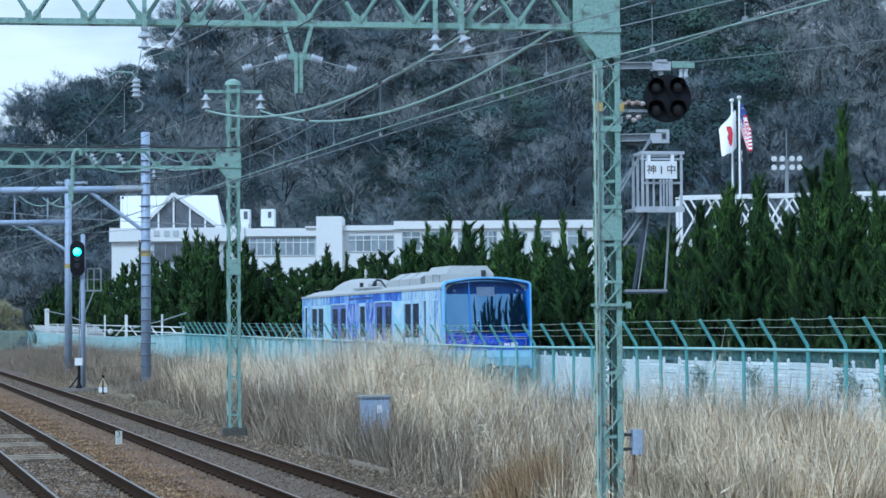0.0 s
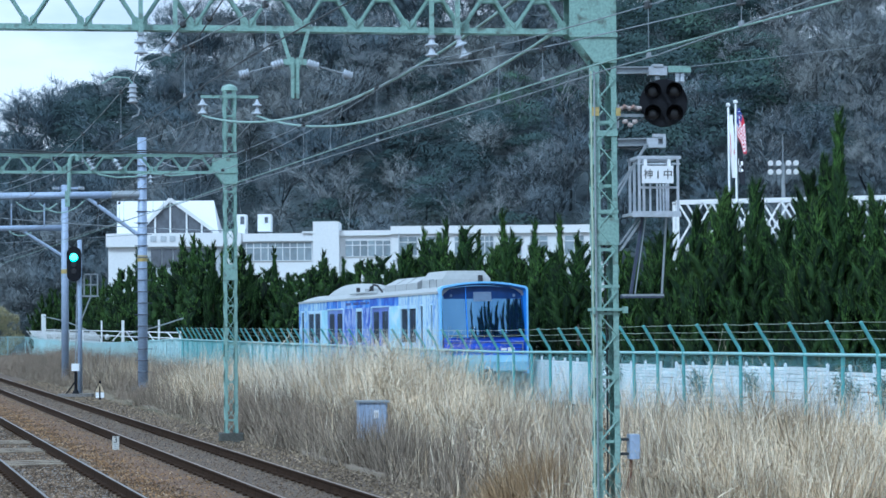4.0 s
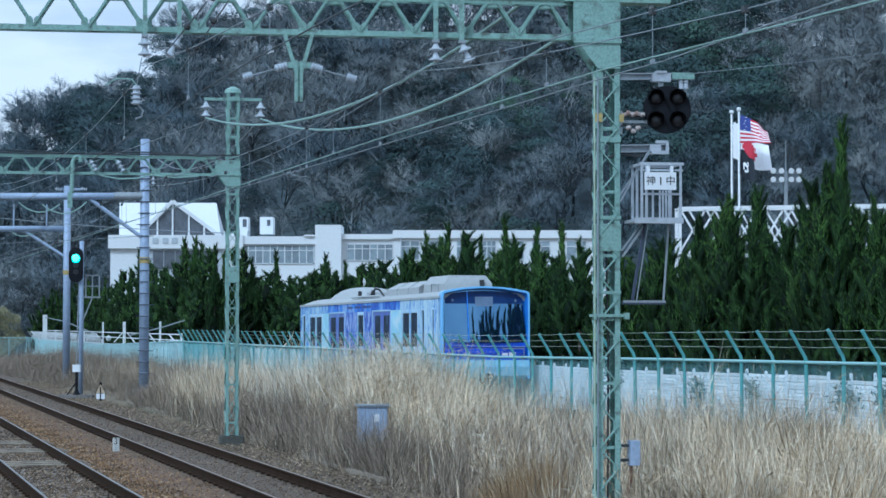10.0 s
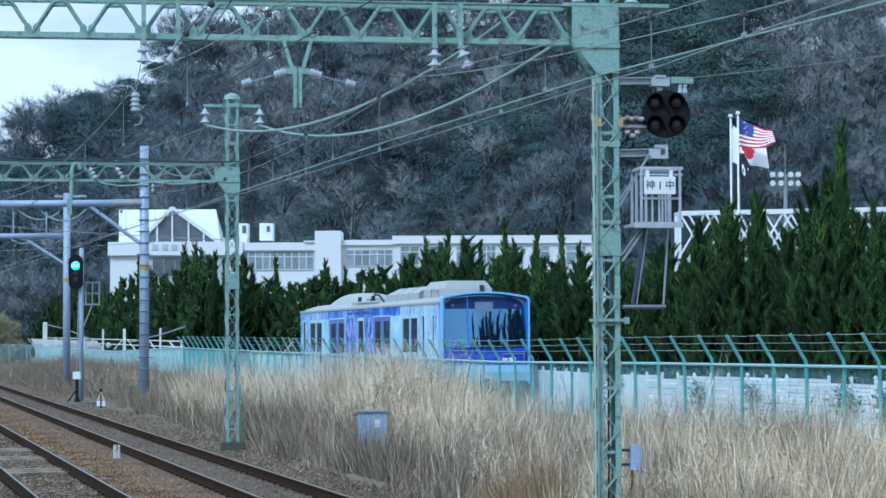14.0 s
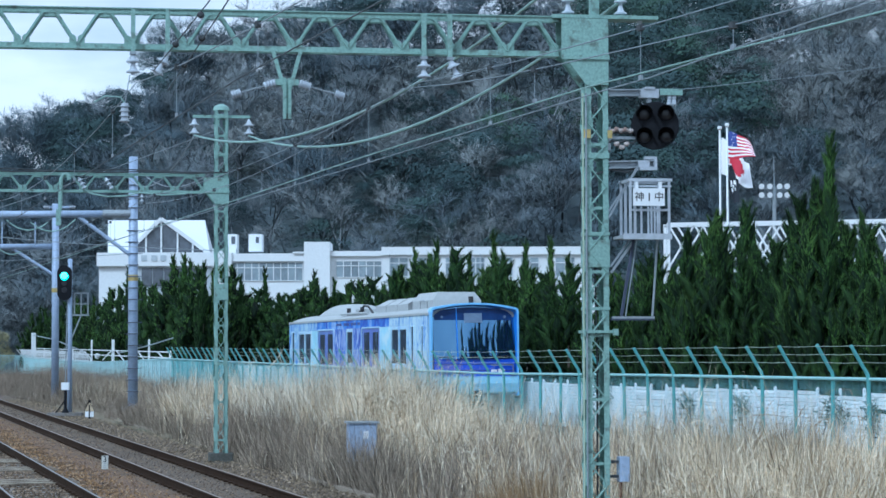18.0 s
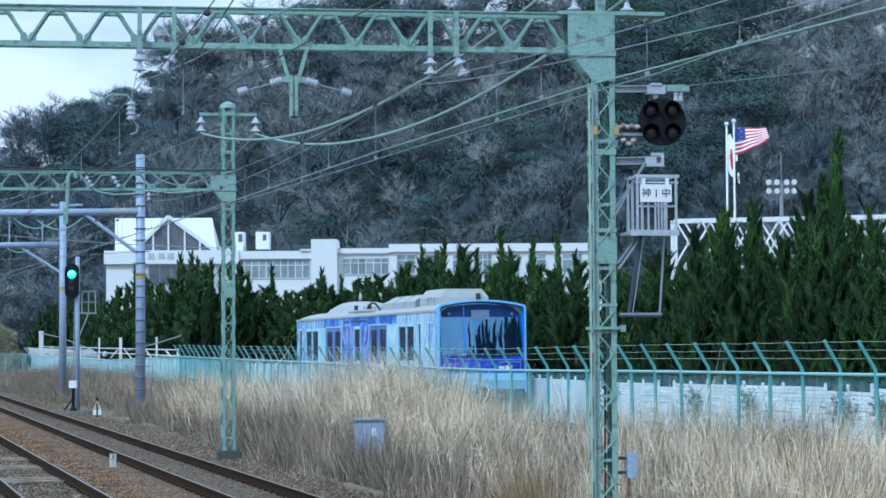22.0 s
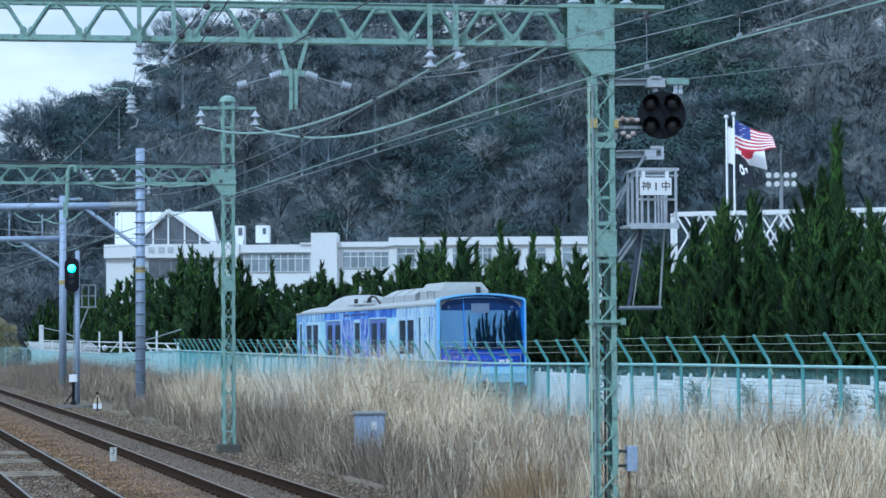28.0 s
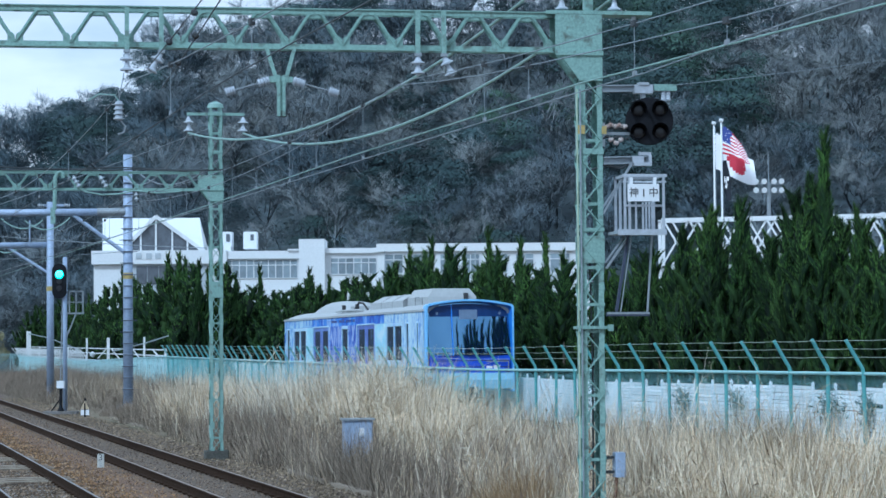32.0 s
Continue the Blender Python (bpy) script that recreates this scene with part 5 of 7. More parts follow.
for kind, a, b in SIDE:
    mid = (a + b) / 2
    if kind == "door":
        part("door_pocket", Shape().box(0.05, 0.06, a, b, TB, 3.08), UNDER, train)
        for c, d in ((a + 0.02, mid - 0.012), (mid + 0.012, b - 0.02)):
            leaf = part("door_leaf", Shape().box(0.02, 0.05, c, d, TB + 0.06, 1.80).box(0.02, 0.05, c, d, 2.92, 3.06).box(0.02, 0.05, c, c + 0.2, 1.80, 2.92).box(0.02, 0.05, d - 0.2, d, 1.80, 2.92), DOOR_LILAC, train, "lilac sliding door leaf")
            part("door_window", Shape().box(0.026, 0.04, c + 0.2, d - 0.2, 1.80, 2.92), WINDOW_DARK, leaf)
        part("door_frame", Shape().box(-0.008, 0.02, a - 0.07, a, TB, 3.08).box(-0.008, 0.02, b, b + 0.07, TB, 3.08).box(-0.008, 0.02, a, b, 3.06, 3.11), BODY_WHITE, train)
    else:
        low, high = (1.82, 2.98) if kind == "window" else (1.7, 3.05)
        for q, r in ((TB, low), (high, 3.08)):
            part("side_panel", Shape().box(0, 0.06, a, b, q, r), BODY_WHITE if kind == "window" else WRAP, train)
        w = part("side_window", Shape().box(0.03, 0.045, a, b, low, high), WINDOW_DARK, train, "dark tinted side window")
        part("window_frame", Shape().box(-0.006, 0.03, a - 0.03, a + 0.03, low, high).box(-0.006, 0.03, b - 0.03, b + 0.03, low, high).box(-0.006, 0.03, a, b, low - 0.03, low + 0.02).box(-0.006, 0.03, a, b, high - 0.02, high + 0.03).box(-0.004, 0.03, mid - 0.06 if b - a > 1 else a, mid + 0.06 if b - a > 1 else a + 0.01, low, high), BODY_WHITE, w)
# Front: rounded frame, raked glass, blue panels.
ARCH = lambda x: 3.60 + 0.17 * (1 - ((x - TW / 2) / (TW / 2)) ** 2)
front_ring = [(0.0, TB - 0.2), (0.0, 3.49), (0.02, 3.57), (0.07, 3.615)] + [(x, ARCH(x)) for x in np.linspace(0.15, TW - 0.15, 13)] + [(TW - 0.07, 3.615), (TW - 0.02, 3.57), (TW, 3.49), (TW, TB - 0.2)]


def inset(ring, d):
    cx = TW / 2
    return [(cx + (x - cx) * (1 - d / (TW / 2)), z - (d if z > 2 else 0)) for x, z in ring]


rim = Shape()
inner = inset(front_ring, 0.058)
n = len(front_ring)
reveal = Shape()
for shape, y0, y1, ra, rb in ((rim, -0.10, -0.10, front_ring, inner), (reveal, -0.10, 0.20, inner, inset(front_ring, 0.11)), (rim, 0.22, -0.10, front_ring, front_ring)):
    va = [(x, y0, z) for x, z in ra] + [(x, y1, z) for x, z in rb]
    shape.add(va, [(i, i + 1, n + i + 1, n + i) for i in range(n - 1)])
rim_part = part("front_frame", rim, RIM_BLUE, train, "bright sky-blue front frame")
part("frame_reveal", reveal, PILLAR_BLUE, rim_part, "strong blue inner edge of the frame")
glass_low = 1.98
gi = inset(front_ring, 0.10)
top = [(x, z) for x, z in gi if z > glass_low]
BULGE = 0.085


def glass_y(x, z):
    """The windscreen leans back and bows forward in the middle."""
    return -0.03 + 0.125 * (z - glass_low) - BULGE * (1 - ((x - TW / 2) / (TW / 2)) ** 2)


gx0, gx1, GC, GR = gi[0][0] + 0.02, gi[-1][0] - 0.02, 16, 6
glass = Shape()
edge = sorted(top)
for i in range(GC + 1):
    x = gx0 + (gx1 - gx0) * i / GC
    z_top = float(np.interp(x, [q[0] for q in edge], [q[1] for q in edge]))
    for j in range(GR + 1):
        z = glass_low + (z_top - glass_low) * j / GR
        glass.v.append((x, glass_y(x, z), z))
glass.f = [(i * (GR + 1) + j, (i + 1) * (GR + 1) + j, (i + 1) * (GR + 1) + j + 1, i * (GR + 1) + j + 1) for i in range(GC) for j in range(GR)]
part("windscreen", glass, TRAIN_GLASS, train, "dark reflecting windscreen", smooth=True)
# Dark strip laid over the glass in place of the dim cab ceiling behind.
band = Shape()
for i in range(13):
    x = 0.17 + (TW - 0.34) * i / 12
    z_top = ARCH(x) - 0.14
    band.v += [(x, glass_y(x, 3.22) - 0.006, 3.22), (x, glass_y(x, z_top) - 0.006, z_top)]
band.f = [(2 * i, 2 * i + 2, 2 * i + 3, 2 * i + 1) for i in range(12)]
part("ceiling_band", band, CEILING_BAND, train, "dark band along the windscreen top standing in for the cab ceiling", smooth=True)
part("windscreen_pillar", Shape().bar((0.895, glass_y(0.895, glass_low) - 0.01, glass_low), (0.895, glass_y(0.895, 3.60) - 0.01, 3.60), 0.06, 0.03, up=(1, 0, 0)), PILLAR_BLUE, train)
part("destination_display", Shape().add([(x, glass_y(x, z) - 0.014, z) for x, z in ((1.15, 3.14), (1.75, 3.14), (1.75, 3.44), (1.15, 3.44))], [(0, 1, 2, 3)]), DISPLAY, train)
for x in (0.42, TW - 0.42):
    part("headlight", Shape().lathe((x, glass_y(x, 3.32) + 0.01, 3.32), (x, glass_y(x, 3.32) - 0.03, 3.32), [(0, 0.05), (1, 0.04)], 14), DISPLAY, train, "small round unlit headlight")
for x0, x1 in ((0.30, 0.78), (1.10, 1.75), (1.95, 2.6)):
    wiper = part("wiper", Shape().bar((x0, glass_y(x0, 2.03) - 0.02, 2.03), (x1, glass_y(x1, 2.07) - 0.02, 2.07), 0.02, 0.025), UNDER, train, "black windscreen wiper")
    part("wiper_arm", Shape().bar(((x0 + x1) / 2, -0.12, 1.96), ((x0 + x1) / 2 + 0.05, glass_y(x1, 2.06) - 0.03, 2.07), 0.02), UNDER, wiper)
part("front_panel", Shape().box(0.13, TW - 0.13, -0.05, 0.05, 1.42, glass_low), FRONT_BLUE, train, "deep blue front panel")
for z in (1.60, 1.80):
    part("front_groove", Shape().box(0.16, TW - 0.16, -0.056, -0.051, z, z + 0.022), UNDER, train)
for a in (0.14, TW - 0.30):
    part("tail_lamp", Shape().box(a, a + 0.12, -0.06, -0.05, 1.45, 1.56), UNDER, train)
part("lower_apron", Shape().along_x([(-0.10, 1.42), (-0.16, 1.2), (-0.10, 0.92), (0.3, 0.85), (0.3, 1.42)], 0.05, TW - 0.05), PALE_BLUE, train, "pale blue lower apron")
part("emblem_bar", Shape().box(2.02, 2.22, -0.058, -0.052, 1.56, 1.64).box(2.26, 2.48, -0.058, -0.052, 1.54, 1.66).box(2.1, 2.4, -0.058, -0.052, 1.48, 1.51), SIGN_WHITE, train, "white illegible lettering drawn as bars")
part("handrail", Shape().tube((TW - 0.95, -0.10, 1.78), (TW - 0.2, -0.10, 1.78), 0.015).tube((TW - 0.2, -0.1, 1.4), (TW - 0.2, -0.1, 1.8), 0.015), GALV, train)
part("coupler", Shape().box(TW / 2 - 0.14, TW / 2 + 0.14, -0.5, 0.2, 0.72, 0.98, 0.03), UNDER, train)
for y0, y1 in ((2.2, 4.6), (14.9, 17.3)):
    bog = part("bogie", Shape().box(0.45, 0.65, y0, y1, 0.42, 0.7).box(2.3, 2.5, y0, y1, 0.42, 0.7).box(0.6, 2.4, (y0 + y1) / 2 - 0.2, (y0 + y1) / 2 + 0.2, 0.5, 1.0), UNDER, train)
    for y in (y0 + 0.25, y1 - 0.25):
        part("wheelset", Shape().lathe((0.8, y, 0.43), (2.15, y, 0.43), [(0, 0.43), (0.1, 0.43), (0.11, 0.08), (0.89, 0.08), (0.9, 0.43), (1, 0.43)], 20), UNDER, bog)
for a, b in ((5.6, 8.8), (9.6, 13.8)):
    part("equipment_case", Shape().box(0.25, 2.7, a, b, 0.4, 1.02), UNDER, train)


def hump(x0, x1, y0, y1, z0, z1, slope_y, slope_x):
    """A roof unit with sloping ends and chamfered sides."""
    b = [(x0, y0, z0), (x1, y0, z0), (x1, y1, z0), (x0, y1, z0)]
    m = [(x0, y0 + slope_y * 0.3, z0 + (z1 - z0) * 0.6), (x1, y0 + slope_y * 0.3, z0 + (z1 - z0) * 0.6), (x1, y1 - slope_y * 0.3, z0 + (z1 - z0) * 0.6), (x0, y1 - slope_y * 0.3, z0 + (z1 - z0) * 0.6)]
    t = [(x0 + slope_x, y0 + slope_y, z1), (x1 - slope_x, y0 + slope_y, z1), (x1 - slope_x, y1 - slope_y, z1), (x0 + slope_x, y1 - slope_y, z1)]
    f = [(8, 9, 10, 11)]
    for o in (0, 4):
        f += [(o + i, o + (i + 1) % 4, o + 4 + (i + 1) % 4, o + 4 + i) for i in range(4)]
    return Shape().add(b + m + t, f)


part("tank_cover", hump(0.62, 2.25, 1.6, 4.1, 3.5, 4.17, 0.14, 0.2), ROOF_GREY, train, "light grey roof tank cover")
part("tank_cover", hump(0.50, 2.30, 4.2, 8.4, 3.5, 4.06, 0.30, 0.42), ROOF_GREY, train)
for y in (4.14, 5.5, 6.9):
    part("cover_seam", Shape().along_y([(0.49, 3.5), (0.49, 3.84), (0.90, 4.075), (1.9, 4.075), (2.31, 3.84), (2.31, 3.5)], y, y + 0.02), ROOF_SEAM, train)
for y in (2.3, 3.1):
    part("cover_rib", Shape().bar((0.606, y, 3.52), (0.606, y + 0.02, 3.9), 0.02, 0.015), ROOF_SEAM, train)
part("cover_vent", Shape().box(1.82, 1.96, 1.58, 1.66, 3.78, 4.02), UNDER, train)
part("cover_handle", Shape().line([(0.58, 2.5, 3.86), (0.54, 2.5, 3.9), (0.54, 2.9, 3.9), (0.58, 2.9, 3.86)], 0.015, 6), GALV, train)
dome = Shape()
DN = 14
dome.v = [(1.48 + 1.02 * (2 * i / DN - 1), 15.1 + 3.15 * (2 * j / DN - 1), 3.42 + 0.66 * (1 - abs(2 * i / DN - 1) ** 4) * (1 - abs(2 * j / DN - 1) ** 2.8)) for j in range(DN + 1) for i in range(DN + 1)]
dome.f = [(j * (DN + 1) + i, j * (DN + 1) + i + 1, (j + 1) * (DN + 1) + i + 1, (j + 1) * (DN + 1) + i) for j in range(DN) for i in range(DN)]
part("air_conditioner", dome, ROOF_GREY, train, "light grey domed roof air conditioner", smooth=True)
for y in (10.0, 11.9):
    part("roof_bracket", Shape().box(0.42, 0.54, y, y + 0.12, 3.5, 3.86), UNDER, train)
part("roof_hose", Shape().line([(0.5, 8.6, 3.6), (0.42, 9.0, 3.86), (0.40, 9.5, 3.9), (0.42, 10.2, 3.66), (0.45, 11.4, 3.62), (0.5, 12.2, 3.7)], 0.038, 8), UNDER, train)
part("roof_pipe", Shape().line([(0.30, 8.6, 3.62), (0.28, 10.5, 3.64), (0.30, 12.4, 3.64)], 0.04, 8), ROOF_GREY, train)
part("roof_box", Shape().box(0.55, 1.1, 10.5, 11.3, 3.5, 3.80, 0.03), ROOF_GREY, train)
siding = thing("siding_track", train.matrix_basis @ pose(0, 0, 0), "rusty siding rails under the railway car", "railway track", kind="structure")
for x in (TW / 2 - 0.72, TW / 2 + 0.72):
    part("rail", Shape().along_y([(a + x, b) for a, b in RAIL_RING], -25, 60), RAIL_SIDE, siding)
for i in range(60):
    again("sleeper", sleeper_mesh, siding, pose(TW / 2, -20 + i * 0.9, -0.175))


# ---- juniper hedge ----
# The wide patch range paints lit tips and dark hollows into the foliage tone.
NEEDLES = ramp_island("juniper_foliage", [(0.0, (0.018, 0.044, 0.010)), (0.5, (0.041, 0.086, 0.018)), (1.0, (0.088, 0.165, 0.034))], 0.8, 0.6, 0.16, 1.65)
# Near-black inner tufts: the shade of the hedge's hollows painted as foliage colour.
NEEDLES_CORE = ramp_island("juniper_shaded_core", [(0.0, (0.004, 0.012, 0.005)), (0.6, (0.009, 0.024, 0.008)), (1.0, (0.024, 0.05, 0.014))], 0.85, 0.8, 0.35, 1.6)
for leaf in (NEEDLES, NEEDLES_CORE):
    tree = leaf.node_tree
    who = tree.nodes.new("ShaderNodeObjectInfo")
    shade = next(q for q in tree.nodes if q.bl_idname == "ShaderNodeHueSaturation")
    vary = tree.nodes.new("ShaderNodeHueSaturation")
    for socket, lo, hi in (("Value", 0.5, 1.28), ("Hue", 0.512, 0.488)):
        span = tree.nodes.new("ShaderNodeMapRange")
        span.inputs["To Min"].default_value, span.inputs["To Max"].default_value = lo, hi
        tree.links.new(who.outputs["Random"], span.inputs["Value"])
        tree.links.new(span.outputs[0], vary.inputs[socket])
    tree.links.new(shade.outputs[0], vary.inputs["Color"])
    tree.links.new(vary.outputs[0], tree.nodes["Principled BSDF"].inputs["Base Color"])
BARK = mat("grey_brown_bark", (0.13, 0.105, 0.085), 0.9, 0, 12, 0.3, 2, 0.4)


def flame(c, way, length, r, twist, shape, coat, count, rg):
    """A bent tapering tuft of foliage and the short sprays that lie on its skin."""
    n, levels = 5, 4
    c, way = np.array(c, float), np.array(way, float)
    way /= np.linalg.norm(way)
    s = np.cross(way, (0.3, 0.9, 0.1))
    s /= np.linalg.norm(s)
    t = np.cross(way, s)

    def girth(k):
        return r * (0.55 + 1.8 * k) * (1 - k) ** 0.75 + 0.004

    def spine(k):
        return c + way * length * k + twist * k * k

    verts = []
    for k in np.linspace(0, 1, levels):
        for i in range(n):
            a = 2 * math.pi * i / n + k * 2.0
            q = girth(k) * random.uniform(0.7, 1.15)
            verts.append(spine(k) + (s * math.cos(a) + t * math.sin(a)) * q)
    faces = [(l * n + i, l * n + (i + 1) % n, (l + 1) * n + (i + 1) % n, (l + 1) * n + i) for l in range(levels - 1) for i in range(n)]
    shape.add(verts, faces)
    for k in rg.uniform(0.02, 1.0, count):
        a = rg.uniform(0, 6.28)
        out = s * math.cos(a) + t * math.sin(a)
        d = way + out * 0.35 + twist * 1.6 * k + rg.normal(size=3) * 0.2
        coat.append((spine(k) + out * girth(k) * rg.uniform(0.8, 1.15), d / np.linalg.norm(d), out + rg.normal(size=3) * 0.3, rg.uniform(0.09, 0.22) * (1.1 - 0.3 * k), rg.uniform(0.012, 0.024), out))


def juniper_meshes(seed, h, r, spires, fine=1.0, full=0.6, tuft=1.0):
    """Crown of twisted flame-shaped tufts with a coat of short sprays, ending in thin crooked spires."""
    random.seed(seed)
    rg = np.random.default_rng(seed)
    core, coat = Shape(), []
    tips = [(0.0, 0.0, h, r)]
    for i in range(spires):
        a = i * 2.4 + random.uniform(-0.4, 0.4)
        q = random.uniform(0.4, 0.95) * r
        tips.append((q * math.cos(a), q * math.sin(a), h * random.uniform(0.38, 0.78), r * random.uniform(0.32, 0.5)))
    for number, (sx, sy, sh, sr) in enumerate(tips):
        main = number == 0
        count = int(sh * (7.0 if main else 3.4) * fine / tuft ** 1.5)
        wave = random.uniform(0, 6)
        for i in range(count):
            k = i / max(1, count - 1)
            z = 0.1 + k * (sh - 0.8)
            body = (1 - k / 0.8) ** full if k < 0.7 else (1 - 0.7 / 0.8) ** full * 0.8 * (1 - k) / 0.3
            rad = sr * max(0.0, body) * (0.8 + 0.25 * math.sin(8 * k + wave)) * random.uniform(0.8, 1.15)
            a = i * 2.4 + random.uniform(-0.6, 0.6)
            lean = 0.26 * (1 - k) + (0.08 if i < count - 1 else 0.0)
            cx = sx * (0.55 + 0.45 * k) + 0.10 * math.sin(4 * k + wave)
            cy = sy * (0.55 + 0.45 * k) + 0.10 * math.cos(5 * k + wave)
            c = (cx + rad * 0.75 * math.cos(a), cy + rad * 0.75 * math.sin(a), z)
            w = (math.cos(a) * lean, math.sin(a) * lean, 1.0)
            L = random.uniform(0.8, 1.35) * (1.05 - 0.5 * k) * tuft
            curl = np.array([random.uniform(-0.4, 0.5), random.uniform(-0.45, 0.45), 0.1]) * (1 - 0.35 * k)
            flame(c, w, L, random.uniform(0.14, 0.24) * (1.1 - 0.6 * k) / fine ** 0.5 * tuft ** 0.7, curl * tuft, core, coat, int(92 * fine * tuft), rg)
    base, way, out, ln, wd, skin = (np.array(q) for q in zip(*coat))
    side = np.cross(way, out)
    side *= (wd / fine / 2 / np.linalg.norm(side, axis=1))[:, None]
    v = np.stack([base - side, base + side, base + way * ln[:, None]], 1).reshape(-1, 3)
    around = unit(base * np.array([1, 1, 0]))
    nn = np.repeat(unit(skin * 1.35 + around * 0.35 + np.array([0, 0, 0.25]) + rg.normal(size=base.shape) * 0.08), 3, 0)
    trunk = Shape().lathe((0, 0, -0.1), (0, 0, h * 0.5), [(0, 0.11), (0.5, 0.07), (1, 0.02)], 8)
    for i in range(5):
        a = i * 2.4
        z = 0.4 + i * 0.45
        trunk.lathe((0, 0, z), (0.35 * r * math.cos(a), 0.35 * r * math.sin(a), z + 0.6), [(0, 0.035), (1, 0.01)], 6)
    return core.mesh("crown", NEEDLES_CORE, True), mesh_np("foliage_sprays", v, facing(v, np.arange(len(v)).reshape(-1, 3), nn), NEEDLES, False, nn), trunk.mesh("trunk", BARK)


JUNIPERS = [juniper_meshes(11, 7.0, 1.0, 6), juniper_meshes(12, 7.0, 1.1, 8), juniper_meshes(13, 7.0, 0.95, 5), juniper_meshes(14, 7.0, 1.15, 8)]
SPIRE_JUNIPER = juniper_meshes(17, 7.0, 0.95, 4, 1.0, 0.9, 0.62)
FAR_JUNIPERS = [juniper_meshes(15, 7.0, 1.3, 6, 0.5, 0.3), juniper_meshes(16, 7.0, 1.2, 7, 0.5, 0.3)]


def juniper(m, height, meshes, width=1.0):
    sc = height / 7.0
    th = thing("juniper_tree", m @ pose(0, 0, 0.05, 0, 0, random.uniform(0, 360)) @ Matrix.Diagonal((sc * width, sc * width, sc, 1)),
               "dark green flame-shaped juniper in a dense hedge", "tree", "juniper hedge")
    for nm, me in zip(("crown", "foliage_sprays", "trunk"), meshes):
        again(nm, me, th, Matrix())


random.seed(21)
SPIRES = [(136.1, 6.6), (127.2, 7.3), (122.0, 5.6), (114.2, 6.7), (108.4, 6.1), (104.1, 5.6), (98.5, 5.6), (93.3, 7.0), (88.6, 7.2), (85.7, 6.5), (82.1, 7.2), (78.9, 6.3), (77.0, 6.6), (75.0, 6.6), (71.9, 5.9), (67.7, 5.1), (65.7, 5.3), (64.6, 5.5), (63.6, 5.5), (61.6, 5.6), (59.4, 6.6), (57.6, 6.7), (55.2, 5.5), (54.1, 6.2), (53.3, 6.7), (52.9, 7.0), (52.35, 8.3), (51.5, 6.6), (49.7, 5.7), (48.1, 7.2), (46.8, 6.6), (45.2, 5.9)]
LEFT_SPIRES = [(-34.2, 195.0, 6.0), (-32.2, 190.5, 6.3), (-28.8, 181.6, 6.5), (-25.7, 170.0, 6.4), (-23.1, 160.4, 6.8), (-20.5, 150.6, 8.0), (-17.3, 138.8, 6.5), (-15.3, 131.2, 8.1), (-14.1, 126.6, 8.0), (-12.4, 120.5, 7.3)]
for n, (t, h) in enumerate(SPIRES):
    juniper(rail_pose(24.2 + random.uniform(-0.3, 0.3), t), h, SPIRE_JUNIPER if h > 8 or t > 70 else JUNIPERS[n % 4], 0.85 if h > 8 else (0.85 if t > 66 or t < 50.2 else 1.05))
t = 20.0
while t < 140:
    near_h = np.interp(t, [q for q, _ in SPIRES[::-1]], [q for _, q in SPIRES[::-1]])
    juniper(rail_pose(23.6 + random.uniform(-0.3, 0.4), t), min(near_h, 6.9) * random.uniform(0.72, 0.95), JUNIPERS[int(t * 3) % 4] if t < 95 else FAR_JUNIPERS[int(t * 3) % 2], 1.2 if t < 70 else 1.5)
    t += random.uniform(0.95, 1.4) * (1 if t < 95 else 1.2)
t = 40.0
while t < 69:
    juniper(rail_pose(24.3 + random.uniform(-0.3, 0.3), t), random.uniform(4.3, 5.2) + (0.7 if 44 < t < 61 else 0), JUNIPERS[int(t * 3) % 4], 1.35)
    t += random.uniform(1.2, 1.7)
juniper(pose(-34.9, 198, 0), 5.2, FAR_JUNIPERS[0], 1.3)
t = 76.0
while t < 128:
    juniper(rail_pose(24.6 + random.uniform(-0.4, 0.4), t), random.uniform(5.1, 5.9), FAR_JUNIPERS[int(t * 3) % 2], 1.7)
    t += random.uniform(1.0, 1.6)
for n, (x, y, h) in enumerate(LEFT_SPIRES):
    juniper(pose(x, y + 3.0, 0), h * 1.02, SPIRE_JUNIPER, 0.9)
for n in range(46):
    k = (n + random.uniform(-0.3, 0.3)) / 45
    x = LEFT_SPIRES[0][0] - 1 + (LEFT_SPIRES[-1][0] - LEFT_SPIRES[0][0] + 3) * k
    near_h = np.interp(x, [q[0] for q in LEFT_SPIRES], [q[2] for q in LEFT_SPIRES])
    juniper(pose(x, np.interp(x, [q[0] for q in LEFT_SPIRES], [q[1] for q in LEFT_SPIRES]) + 4.0, 0), near_h * random.uniform(0.86, 1.0), SPIRE_JUNIPER if n % 3 == 0 else FAR_JUNIPERS[n % 2], 0.9 if n % 3 == 0 else 1.4)


# ---- hillside ----
RIDGE_X = [-230, -75, -57, -52, -45, -42, -38, -35, -30, -25, -20, -15, 0, 10, 20, 36, 46, 60, 120, 240]
RIDGE_Z = [6, 16, 20, 24.5, 26, 29, 33.5, 37, 38, 36.5, 39, 40.5, 40, 41, 44, 44, 40, 39, 34, 12]


